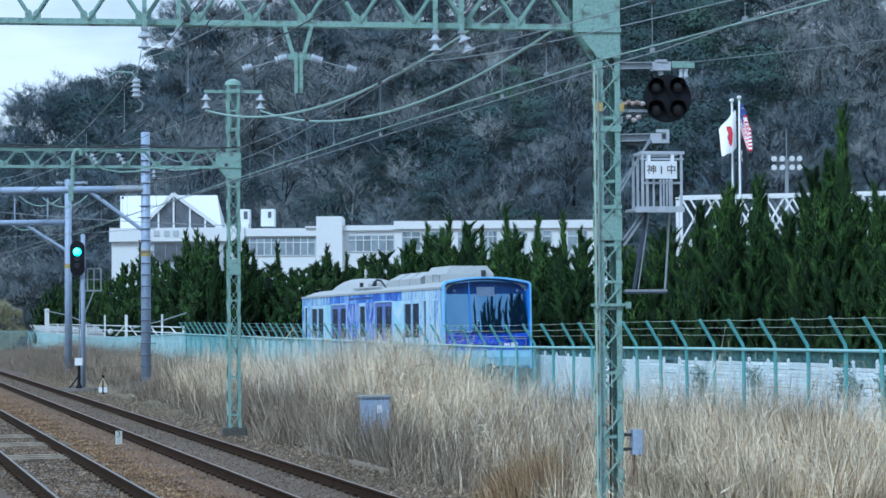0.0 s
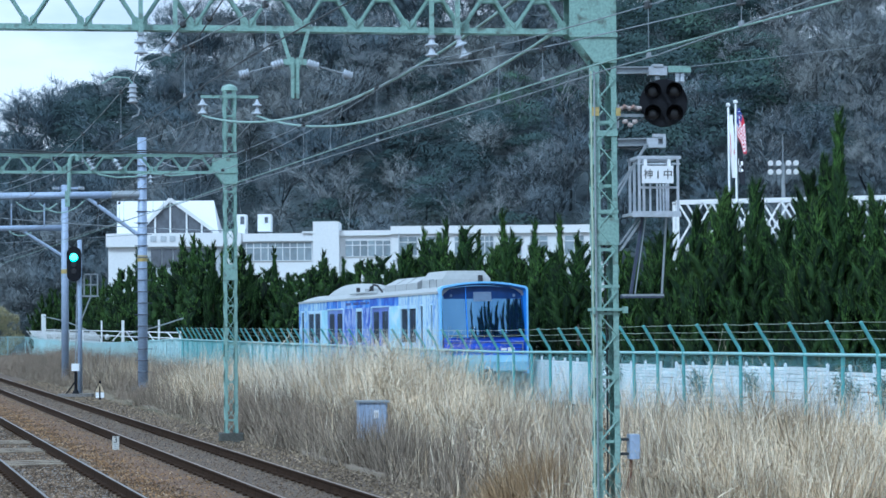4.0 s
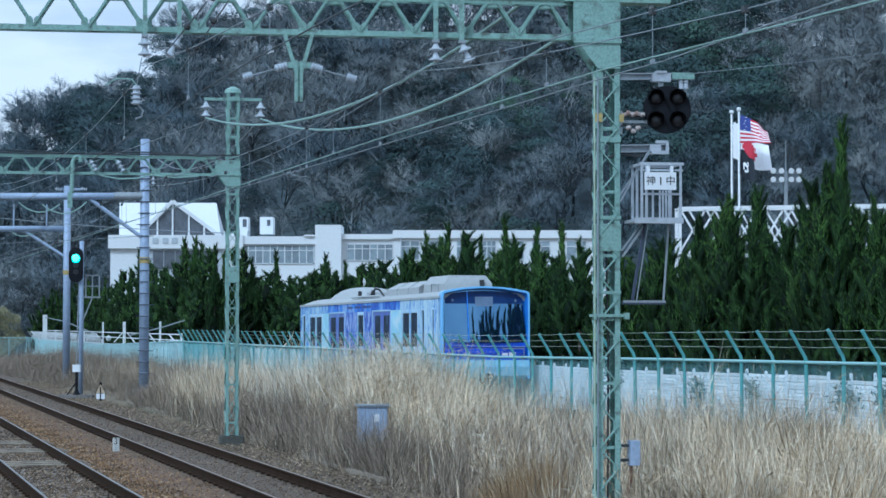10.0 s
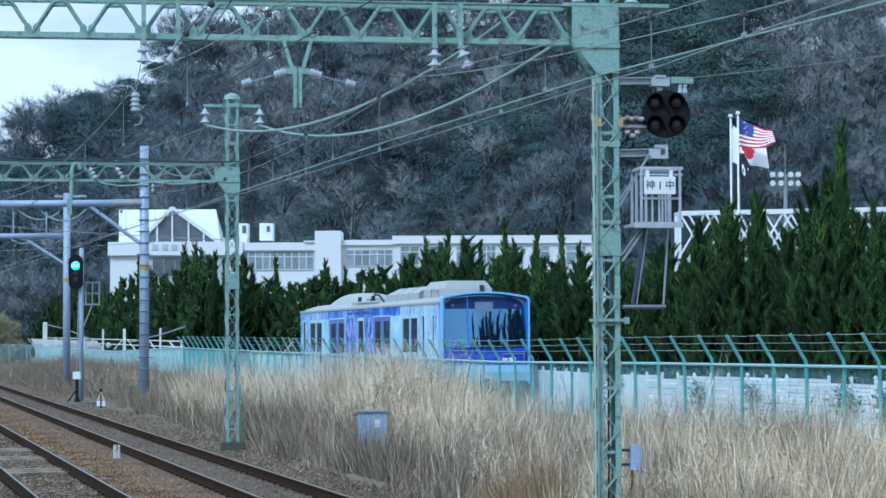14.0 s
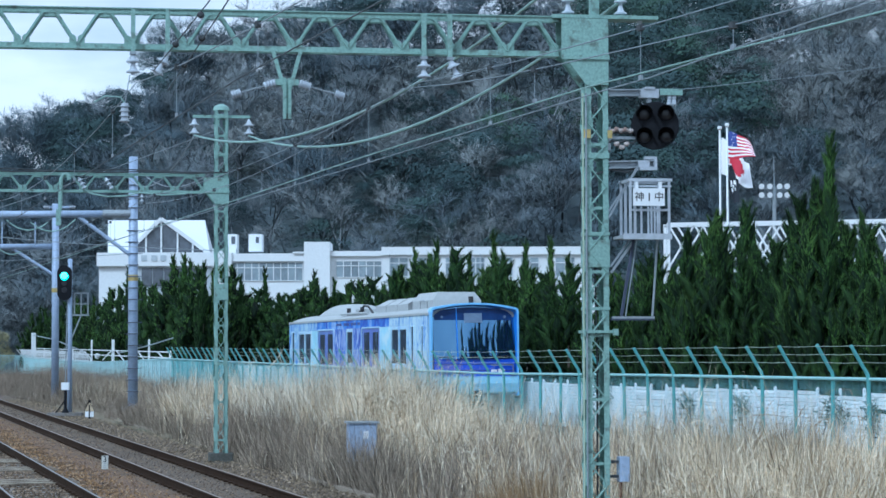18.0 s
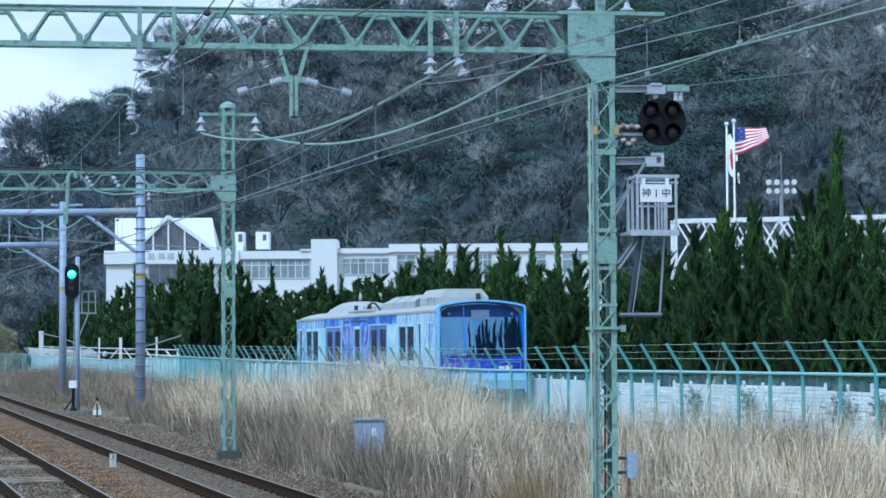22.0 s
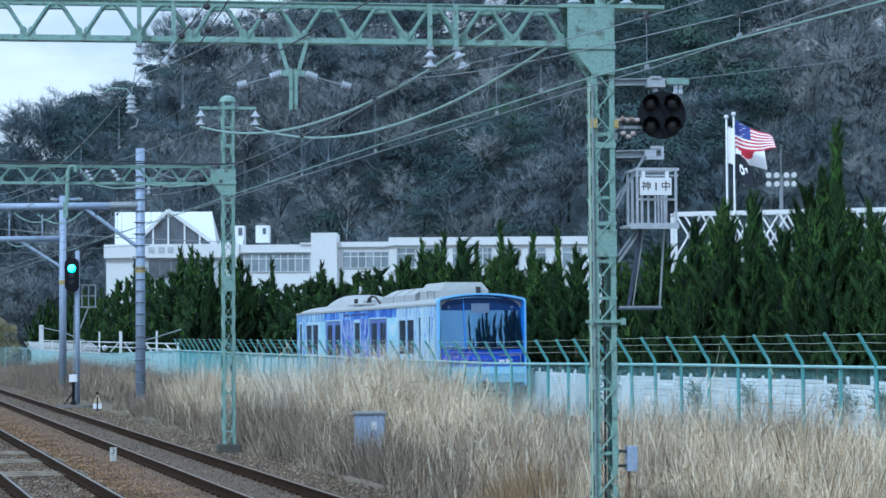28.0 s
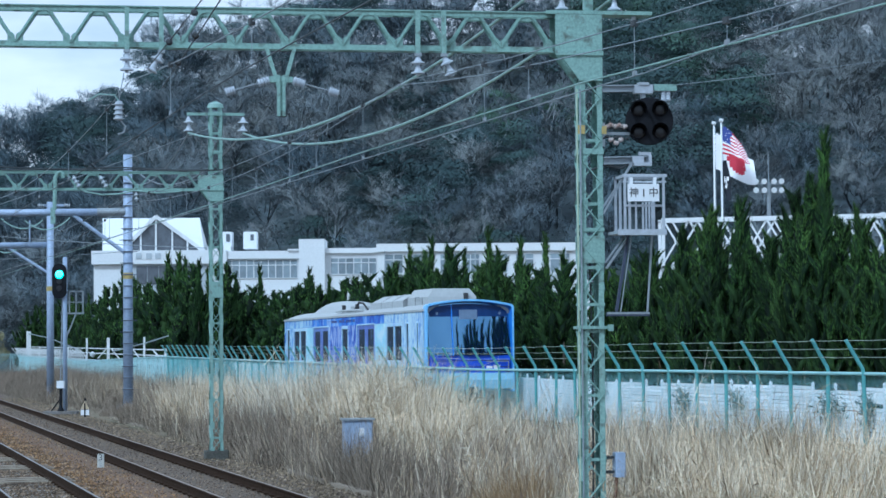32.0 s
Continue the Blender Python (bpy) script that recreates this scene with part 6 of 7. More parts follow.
def hill_z(x, y):
    top = np.interp(x * 290 / np.maximum(y, 150), RIDGE_X, RIDGE_Z)
    k = np.clip((y - 203) / 87, 0, 1)
    rise = k ** 0.85
    back = np.clip((y - 290) / 160, 0, 1)
    wob = 1.2 * np.sin(x * 0.09 + 1.3) * np.sin(y * 0.07) + 0.6 * np.sin(x * 0.21 + y * 0.13)
    return (0.2 + (top - 0.2) * rise + wob * k) * (1 - back ** 1.5) - 0.5 * (k <= 0)


hx = np.linspace(-230, 240, 118)
hy = np.concatenate([np.linspace(196, 300, 40), np.linspace(306, 460, 14)])
gx, gy = np.meshgrid(hx, hy)
hv = np.stack([gx, gy, hill_z(gx, gy)], -1).reshape(-1, 3)
i = (np.arange(len(hy) - 1)[:, None] * len(hx) + np.arange(len(hx) - 1)[None]).ravel()
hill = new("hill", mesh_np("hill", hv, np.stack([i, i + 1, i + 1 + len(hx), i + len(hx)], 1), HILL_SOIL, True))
tagged(hill, "steep hillside of leaf litter and brush, tinted blue-grey for haze", "hill", kind="structure")

# Haze over the far woods is painted into these blue-grey base colours.
TWIGS = ramp_tone("haze_tinted_twigs", [(0.0, (0.096, 0.130, 0.156)), (0.3, (0.134, 0.170, 0.200)), (0.6, (0.188, 0.214, 0.234)), (0.85, (0.238, 0.258, 0.266)), (1.0, (0.285, 0.302, 0.30))], 0.9, jitter=0.06)
PALE_BARK = ramp_tone("haze_tinted_branches", [(0.0, (0.075, 0.088, 0.10)), (0.5, (0.14, 0.155, 0.17)), (1.0, (0.34, 0.36, 0.37))], 0.9)
DARK_LEAF = ramp_tone("haze_tinted_evergreen", [(0.0, (0.042, 0.066, 0.074)), (0.5, (0.054, 0.085, 0.088)), (0.85, (0.066, 0.107, 0.096)), (1.0, (0.088, 0.15, 0.10))], 0.8, 0.3, 0.7, 1.3, 0.03)
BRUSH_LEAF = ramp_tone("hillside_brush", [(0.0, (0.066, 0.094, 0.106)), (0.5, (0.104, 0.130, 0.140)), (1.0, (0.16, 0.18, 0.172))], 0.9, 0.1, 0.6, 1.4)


def bare_tree(seed):
    """Trunk, limbs and branches, and fans of fine twigs at the branch ends, 1 high."""
    rg = np.random.default_rng(seed)
    V, Fc = [], []
    count = 0

    def put(b, w, l, wd, bend, lev):
        nonlocal count
        v, f = ribbons(np.array(b), np.array(w), np.array(l), np.array(wd), np.array(bend), rg, lev)
        V.append(v)
        Fc.append(f + count)
        count += len(v)

    tips = [(np.zeros(3), np.array([rg.normal() * 0.12, rg.normal() * 0.12, 1.0]), 0.42, 0.032)]
    for depth, (num, shrink) in enumerate(((7, 0.78), (5, 0.62), (4, 0.55))):
        nxt, rows = [], []
        for b, w, l, wd in tips:
            w = w / np.linalg.norm(w)
            bend = np.array([0, 0, 0.10 * l]) + rg.normal(size=3) * 0.08 * l
            rows.append((b, w, l, wd, bend))
            for c in range(num):
                k = rg.uniform(0.45, 1.0)
                a = rg.uniform(0, 6.28)
                spread = rg.uniform(0.4, 0.95)
                side = np.array([math.cos(a), math.sin(a), 0.1 * rg.normal()])
                nxt.append((b + w * l * k + bend * k * k, w + side * spread, l * shrink * rg.uniform(0.65, 1.1), wd * 0.48))
        put(*[np.array(c) for c in zip(*rows)], 3)
        tips = nxt
    lv, lf = np.concatenate(V), np.concatenate(Fc)
    ln = unit(lv * np.array([1, 1, 0]) + np.array([0, 0, 0.25]) + rg.normal(size=lv.shape) * 0.1)
    tb, tw, tl = np.array([t[0] for t in tips]), unit(np.array([t[1] for t in tips])), np.array([t[2] for t in tips])
    own = np.repeat(np.arange(len(tips)), 12)
    n = len(own)
    b = tb[own] + tw[own] * (tl[own] * rg.uniform(0.05, 1.0, n))[:, None]
    w = unit(tw[own] + rg.normal(size=(n, 3)) * 0.5 + np.array([0, 0, 0.12]))
    l = rg.uniform(0.05, 0.12, n)
    m = 320
    d = unit(np.abs(rg.normal(size=(m, 3))) * np.array([1, 1, 1]) * np.sign(rg.normal(size=(m, 3)) + np.array([0, 0, 5])))
    b = np.concatenate([b, d * np.array([0.36, 0.36, 0.40]) * rg.uniform(0.55, 1, (m, 1)) + np.array([0, 0, 0.48])])
    w = np.concatenate([w, unit(d * 0.7 + rg.normal(size=(m, 3)) * 0.5)])
    l = np.concatenate([l, rg.uniform(0.04, 0.09, m)])
    v, f = spikes(b, w, l, rg.uniform(0.0026, 0.0042, len(l)), rg)
    out = unit((b - np.array([0, 0, 0.5])) / np.array([0.40, 0.40, 0.42]) + np.array([0, 0, 0.25]) + rg.normal(size=b.shape) * 0.07)
    nn = np.repeat(out, 3, 0)
    return (lv, facing(lv, lf, ln), ln), (v, facing(v, f, nn), nn)


def clump_tree(seed, leaves=3200, wide=0.42, leaf=0.0088, lobes=9):
    """An evergreen crown: leaf clumps on several overlapping lobes in layers, 1 high."""
    rg = np.random.default_rng(seed)
    high = rg.uniform(0.30, 0.86, lobes)
    centre = np.stack([np.clip(rg.normal(size=lobes), -1.2, 1.2) * wide * 0.55 * (1.25 - high), np.clip(rg.normal(size=lobes), -1.2, 1.2) * wide * 0.55 * (1.25 - high), high], 1)
    size = rg.uniform(0.14, 0.27, lobes)
    pick = rg.integers(0, lobes, leaves)
    d = unit(rg.normal(size=(leaves, 3)))
    d[:, 2] = np.abs(d[:, 2]) * 0.6 - 0.1
    c = centre[pick] + d * size[pick][:, None] * rg.uniform(0.7, 1.1, (leaves, 1))
    a = unit(np.cross(d, rg.normal(size=(leaves, 3))))
    b = unit(np.cross(d + rg.normal(size=(leaves, 3)) * 0.5, a))
    s = rg.uniform(0.55, 1.4, (leaves, 1)) * leaf
    v = np.stack([c - a * s - b * s * 0.8, c + a * s - b * s * 0.7, c + b * s], 1).reshape(-1, 3)
    n = np.repeat(unit(unit(d) + np.array([0, 0, 0.15]) + 0.5 * (c - np.array([0, 0, 0.5])) + rg.normal(size=d.shape) * 0.12), 3, 0)
    return v, facing(v, np.arange(leaves * 3).reshape(-1, 3), n), n


def forest(name, variants, places, material, label, category):
    """places: x, y, height, width share, tint share."""
    V, Fc, Nn, T, o = [], [], [], [], 0
    for k, (x, y, h, w, tone) in enumerate(places):
        v, f, n = variants[k % len(variants)]
        a = k * 2.399
        c, s = math.cos(a), math.sin(a)
        V.append(np.stack([(v[:, 0] * c - v[:, 1] * s) * h * w + x, (v[:, 0] * s + v[:, 1] * c) * h * w + y, v[:, 2] * h + hill_z(np.float64(x), np.float64(y)) - 0.2], 1))
        Nn.append(np.stack([n[:, 0] * c - n[:, 1] * s, n[:, 0] * s + n[:, 1] * c, n[:, 2]], 1))
        T.append(np.full(len(v), tone))
        Fc.append(f + o)
        o += len(v)
    ob = new(name, mesh_np(name, np.concatenate(V), np.concatenate(Fc), material, False, np.concatenate(Nn), np.concatenate(T)))
    return tagged(ob, label, category, kind="stuff")


rng = np.random.default_rng(31)
bare, green, brush, gaunt = [], [], [], []
for _ in range(930):
    y = 206 + 94 * rng.uniform() ** 0.85
    x = rng.uniform(-0.29, 0.28) * y
    q = x / y
    patch = math.sin(x * 0.075 + 2.2) * math.sin(y * 0.06 + x * 0.03) + 0.4 * math.sin(x * 0.19 + 0.5)
    share = 0.13
    if q > 0.145:
        share = 0.1
    elif q > 0.075 and y > 236:
        share = 0.72
    elif q > 0.085:
        share = 0.4
    elif -0.165 < q < -0.115 and y > 255:
        share = 0.7
    elif -0.20 < q < -0.165 and y > 240:
        share = 0.28
    elif -0.095 < q < -0.022 and y > 280:
        share = 0.8
    elif 0.03 < q < 0.072 and 238 < y < 258:
        share = 0.7
    elif patch > 0.7:
        share = 0.4
    if rng.uniform() < share:
        bright = 0.95 if 0.03 < q < 0.072 and 238 < y < 258 else (rng.uniform(0.25, 1.0) if q > 0.07 else rng.uniform(0.0, 0.75))
        green.append((x, y, rng.uniform(5.5, 10.0) * (1.3 if 0.07 < q < 0.15 else 1.0), rng.uniform(0.9, 1.35), bright))
    else:
        tone = 0.44 + 0.26 * patch + rng.normal() * 0.25 + (0.3 if q > 0.145 else 0) - (0.2 if q < -0.1 else 0) + (0.14 if -0.1 < q < 0.03 else 0)
        if rng.uniform() < 0.09:
            gaunt.append((x, y - 2.0, rng.uniform(7.5, 11.5), rng.uniform(0.8, 1.1), rng.uniform(0.3, 0.72)))
            continue
        bare.append((x, y, rng.uniform(6.5, 11.0), rng.uniform(0.85, 1.3), float(np.clip(tone, 0.02, 0.9))))
for _ in range(3600):
    y = 203 + 94 * rng.uniform()
    brush.append((rng.uniform(-0.29, 0.28) * y, y, rng.uniform(1.2, 3.4), rng.uniform(1.3, 2.2), rng.uniform(0, 0.8) ** 1.5))
for _ in range(800):
    y = 203 + 60 * rng.uniform()
    brush.append((rng.uniform(-0.29, -0.145) * y, y, rng.uniform(1.8, 4.0), rng.uniform(1.2, 1.9), rng.uniform(0.1, 0.9)))
for _ in range(60):
    y = 199 + 22 * rng.uniform()
    bare.append((rng.uniform(-0.225, -0.165) * y, y, rng.uniform(4.0, 6.5), rng.uniform(1.0, 1.5), rng.uniform(0.4, 0.85)))
TREES = [bare_tree(s) for s in range(7)]
forest("bare_woods", [t[1] for t in TREES], bare, TWIGS, "leafless winter trees covering the hillside, tinted blue-grey for haze", "trees")
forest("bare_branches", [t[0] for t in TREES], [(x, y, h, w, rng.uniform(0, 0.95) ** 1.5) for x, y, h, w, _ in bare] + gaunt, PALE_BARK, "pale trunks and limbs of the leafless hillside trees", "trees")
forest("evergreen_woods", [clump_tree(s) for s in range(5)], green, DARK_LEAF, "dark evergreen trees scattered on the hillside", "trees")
forest("hillside_brush", [clump_tree(50 + s, 90, 0.5, 0.022, 7) for s in range(5)], brush, BRUSH_LEAF, "brushwood under the hillside trees, tinted blue-grey for haze", "brush")


# ---- white school building before the hill ----
BY = 190.0
BS = 4000 / BY
school = thing("school_building", pose(0, BY, 0), "long white concrete school building with a glazed gable", "building")


def bx(px):
    return (px - 784) / BS


def bz(py):
    return 2.8 + (560 - py) / BS


def block(name, x0, x1, ytop, ybot, depth0, depth1, material=WALL_WHITE, label=""):
    return part(name, Shape().box(bx(x0), bx(x1), depth0, depth1, 0 if ybot is None else bz(ybot), bz(ytop)), material, school, label)


block("wall", 196, 430, 404, None, 0.4, 9)
block("parapet", 193, 432, 402, 426, 0, 9.2)
part("gable_roof", Shape().add([(bx(206), 2.2, bz(403)), (bx(388), 2.2, bz(403)), (bx(370), 7, bz(337)), (bx(192), 7, bz(337)), (bx(192), 9, bz(403)), (bx(384), 9, bz(403))], [(0, 1, 2, 3), (1, 5, 2), (0, 3, 4), (3, 2, 5, 4)]), WALL_WHITE, school, "sloping white roof behind the gable")
part("gable_end", Shape().add([(bx(242), 1.0, bz(403)), (bx(388), 1.0, bz(403)), (bx(305), 1.0, bz(344)), (bx(242), 4.5, bz(403)), (bx(388), 4.5, bz(403)), (bx(305), 5.5, bz(344))], [(0, 1, 2), (0, 2, 5, 3), (2, 1, 4, 5)]), BROWN_GLASS, school, "dark glazing of the gable")
part("gable_frame", Shape().bar((bx(243), 0.9, bz(403)), (bx(305), 0.9, bz(341)), 0.3, 0.35, up=(0, 1, 0)).bar((bx(305), 0.9, bz(341)), (bx(392), 0.9, bz(405)), 0.3, 0.4, up=(0, 1, 0)), WALL_WHITE, school)
for x in (278, 305, 334, 361):
    top = 341 + abs(x - 305) * (56 / 62 if x < 305 else 58 / 87)
    part("gable_mullion", Shape().box(bx(x) - 0.07, bx(x) + 0.07, 0.85, 0.98, bz(403), bz(top)), WALL_WHITE, school)
block("recess", 266, 396, 428, 475, 0.35, 0.38, WALL_GREY)
for x0 in (272, 290, 306):
    block("sign_character_bar", x0, x0 + 10, 407, 417, -0.06, -0.02, WALL_GREY)
for n, x in enumerate(range(272, 372, 20)):
    w = block("window", x, x + 18, 430, 462, 0.28, 0.34, BROWN_GLASS)
block("wall", 427, 560, 404, None, 0.5, 9)
block("parapet", 427, 561, 404, 418, 0.2, 0.5)
block("wall", 604, 700, 400, None, 0.5, 9)
block("parapet", 604, 700, 400, 409, 0.2, 0.5)
block("wall", 698, 1060, 395, None, 0.3, 10)
block("parapet", 697, 1060, 393, 407, 0.0, 0.3)
block("stair_tower", 560, 606, 384, None, -0.3, 5)


def window_row(x0, x1, y0, y1, panes, face, split=0.3):
    """Framed windows, each with its own pane and blind behind."""
    step = (x1 - x0) / panes
    for i in range(panes):
        a, b = bx(x0 + step * i), bx(x0 + step * (i + 1))
        z0, z1 = bz(y1), bz(y0)
        zm = z1 - (z1 - z0) * split
        w = part("window", Shape().box(a, a + 0.035, face - 0.1, face, z0, z1).box(b - 0.035, b, face - 0.1, face, z0, z1).box(a, b, face - 0.1, face, z0, z0 + 0.06).box(a, b, face - 0.1, face, z1 - 0.06, z1).box(a, b, face - 0.1, face, zm - 0.035, zm + 0.035), WALL_WHITE, school)
        for q, r in ((z0 + 0.06, zm - 0.035), (zm + 0.035, z1 - 0.06)):
            part("pane", Shape().box(a + 0.035, b - 0.035, face - 0.05, face - 0.02, q, r), BLIND, w)


window_row(428, 557, 419, 453, 10, 0.5)
window_row(616, 697, 417, 447, 6, 0.5)
for x0, x1, k in ((712, 744, 2), (760, 794, 2), (810, 842, 2), (848, 880, 2), (896, 930, 2), (944, 976, 2), (1005, 1040, 2)):
    window_row(x0, x1, 411, 446, k, 0.3)
block("roof_plinth", 390, 432, 392, 404, 4, 7)
hut1 = block("roof_hut", 416, 434, 366, 392, 4, 6)
hut2 = block("roof_hut", 455, 479, 366, 397, 4, 6)
part("hut_window", Shape().box(bx(424), bx(431), 3.96, 3.99, bz(384), bz(370)), BROWN_GLASS, hut1)
part("hut_window", Shape().box(bx(468), bx(474), 3.96, 3.99, bz(382), bz(371)), BROWN_GLASS, hut2)
block("roof_edge", 540, 560, 401, 404, 0.0, 2)
for i in range(9):
    part("downpipe", Shape().tube((bx(712 + 40 * i), -0.05, 0.5), (bx(712 + 40 * i), -0.05, bz(406)), 0.05, 6), WALL_GREY, school)
for z in (455, 470, 485, 500):
    part("wall_band", Shape().box(bx(700), bx(1058), 0.2, 0.3, bz(z), bz(z) + 0.12), WALL_GREY, school)

# Low shed with a curved pale front at the building's end.
shed = thing("white_annex", pose(11.2, 165, 0), "small white annex with a pitched edge beside the school", "building")
part("wall", Shape().box(-1.2, 1.4, 0, 4, 0, 6.2), WALL_WHITE, shed)
part("gable", Shape().along_y([(-1.4, 6.2), (1.6, 6.2), (0.4, 7.3)], -0.2, 4.2), WALL_WHITE, shed)

# ---- white truss bridge, floodlight and flagpoles behind the hedge ----
truss = thing("white_truss_bridge", pose(0, 120, 0), "white painted steel lattice truss bridge behind the hedge", "truss bridge")
TX = lambda px: (px - 784) / (4000 / 120)
TZ = lambda py: 2.8 + (554 - py) / (4000 / 120)
for y in (0, 1.8):
    part("top_chord", Shape().bar((TX(1203), y, TZ(348)), (TX(1720), y, TZ(340)), 0.16, 0.16), WHITE_STEEL, truss)
    part("bottom_chord", Shape().bar((TX(1203), y, TZ(432)), (TX(1720), y, TZ(428)), 0.16, 0.16), WHITE_STEEL, truss)
    for i in range(10 if y else 11):
        x0 = 1206 + 46 * i + (23 if y else 0)
        part("truss_diagonal", Shape().bar((TX(x0), y, TZ(349)), (TX(x0 + 46), y, TZ(426)), 0.1), WHITE_STEEL, truss)
        part("truss_diagonal", Shape().bar((TX(x0 + 46), y + 0.12, TZ(349)), (TX(x0), y + 0.12, TZ(426)), 0.1), WHITE_STEEL, truss)
        part("gusset_plate", Shape().box(TX(x0 + 20), TX(x0 + 26), y - 0.06, y + 0.2, TZ(391), TZ(385)), WHITE_STEEL, truss)
    part("end_post", Shape().bar((TX(1206), y, TZ(348)), (TX(1206), y, 0), 0.16), WHITE_STEEL, truss)
    part("end_post", Shape().bar((TX(1712), y, TZ(340)), (TX(1712), y, 0), 0.16), WHITE_STEEL, truss)

flood = thing("floodlight_mast", pose(22.88, 150, 0), "floodlight mast with eight pale round lamps", "floodlight")
part("pole", Shape().lathe((0, 0, 0), (0, 0, 13.0), [(0, 0.2), (1, 0.12)], 12), GALV, flood)
part("lightning_rod", Shape().tube((0, 0, 13.0), (-0.02, 0, 15.0), 0.03), GALV, flood)
for z in (12.42, 13.0):
    part("lamp_bar", Shape().bar((-0.98, 0, z - 0.12), (0.98, 0, z - 0.12), 0.08), GALV, flood)
    for x in (-0.85, -0.3, 0.35, 0.85):
        part("lamp", Shape().lathe((x, 0.1, z + 0.1), (x - 0.03, -0.28, z + 0.02), [(0, 0.05), (0.5, 0.15), (1, 0.19)], 14), SIGN_WHITE, flood, "pale round floodlight head")
fl2 = thing("floodlight_mast", pose(30.4, 150, 0), "floodlight mast with one pale round lamp", "floodlight")
part("pole", Shape().lathe((0, 0, 0), (0, 0, 10.8), [(0, 0.16), (1, 0.1)], 12), GREY_POLE, fl2)
part("lamp", Shape().lathe((0, 0.1, 10.8), (0, -0.3, 10.7), [(0, 0.06), (0.5, 0.2), (1, 0.24)], 14), SIGN_WHITE, fl2)


# ---- dry grass between track and fence ----
# Dark noise patches mix straw tone with painted shadow gaps between clumps.
STRAW = ramp_island("dry_straw", [(0.0, (0.22, 0.15, 0.085)), (0.3, (0.54, 0.405, 0.25)), (0.65, (0.78, 0.645, 0.44)), (1.0, (0.92, 0.84, 0.67))], 0.85, 1.1, 0.36, 1.5)
TWIG_BROWN = ramp_island("brown_brushwood", [(0.0, (0.06, 0.050, 0.042)), (0.5, (0.20, 0.160, 0.120)), (1.0, (0.43, 0.36, 0.27))], 0.9, 1.3, 0.6, 1.45)


def grass_field(name, count, seed, p0, p1, t0, t1, high, spread, width, material, label, lean=0.22, power=1.25, patch=(0.0, 0), fade=None, edge=0.6, front=0.0, curl=0.12, rise=None, reach=1.0, drop=0.10):
    """Blades scattered over a strip beside the track; patch: (threshold, phase) keeps them to clumps, fade: shares of blades kept along t."""
    rg = np.random.default_rng(seed)
    clumps = max(1, count // 22)
    own = rg.integers(0, clumps, count)
    ct, cp = t0 + (t1 - t0) * rg.uniform(0, 1, clumps) ** power, rg.uniform(p0, p1, clumps)
    ch, cl = 1 + 0.26 * rg.normal(size=clumps), rg.normal(size=(clumps, 2)) * 0.13
    off = rg.normal(size=(count, 2)) * 0.13
    t, p = ct[own] + off[:, 0], np.clip(cp[own] + off[:, 1], p0, p1)
    tone = np.sin(p * 1.7 + 0.6 * t + patch[1]) * np.sin(t * 0.55 + 1.0 + patch[1]) * 0.5 + np.sin(p * 0.6 - t * 0.23 + patch[1]) * 0.5
    keep = rg.uniform(-0.55, 0.55, count) < tone - patch[0]
    if fade:
        keep &= rg.uniform(0, 1, count) < np.interp(t, (28, 40, 52, 66, 84, 98), fade)
    keep &= p > max(0.0, p0 - 9.7) + np.interp(t, EDGE_T, EDGE_P) + edge * (0.2 + 0.45 * np.sin(t * 0.9) + 0.3 * np.sin(t * 2.3))
    x, y = p * N[0] + t * U[0], p * N[1] + t * U[1]
    keep &= (np.hypot(x + 11.96, y - 90.3) > 0.65) & (np.hypot(x + 14.9, y - 92.4) > 1.1)
    keep &= ~((np.abs(x / y + 0.0304) < 0.0085) & (y < 48) & (rg.uniform(0, 1, count) < 0.3))
    keep &= (rg.uniform(0, 1, count) < 0.05) | (p > front * np.interp(t, (28, 38, 44, 60, 70, 95, 120), (0, 0.5, 1, 0.9, 0.4, 0.35, 0)) + np.interp(t, EDGE_T, EDGE_P))
    p, t, tone, own, off = p[keep], t[keep], tone[keep], own[keep], off[keep]
    n = len(p)
    hgt = np.interp(t, (28, 40, 52, 66, 84, 98), high) * (1 + spread * rg.normal(size=n)) * (0.88 + 0.2 * tone) * ch[own]
    hgt *= np.clip(0.6 + (p - np.maximum(p0, np.interp(t, EDGE_T, EDGE_P))) * 0.3, 0.45, 1.0)
    hgt *= np.where((t > 82) & (t < 100) & (p < 12.6), 0.62, 1.0)
    hgt *= np.interp(t, (98, 118), (1.0, 1.2))
    hgt = np.clip(hgt, 0.12, 2.7)
    z = np.interp(p, [q for q, _ in GROUND_PROFILE], [q for _, q in GROUND_PROFILE]) - 0.03
    base = np.stack([p, t, z], 1)
    if rise:
        base[:, 2] += hgt * rg.uniform(*rise, n)
        hgt = hgt * reach * rg.uniform(0.6, 1.3, n)
    flop = np.where(rg.uniform(size=n) < 0.12, 3.2, 1.0)
    way = np.stack([rg.normal(size=n) * lean * flop + cl[own, 1] + off[:, 1] * 1.2, rg.normal(size=n) * lean * flop + cl[own, 0] + off[:, 0] * 1.2, np.ones(n)], 1)
    way /= np.linalg.norm(way, axis=1, keepdims=True)
    bend = np.stack([rg.normal(size=n) * curl + 0.02, rg.normal(size=n) * curl, -np.abs(rg.normal(size=n)) * drop], 1) * hgt[:, None]
    v, f = ribbons(base, way, hgt, width * rg.uniform(0.5, 1.5, n), bend, rg, 4 if rise else 3)
    side = rg.normal(size=(n, 3)) * np.array([1, 1, 0.3])
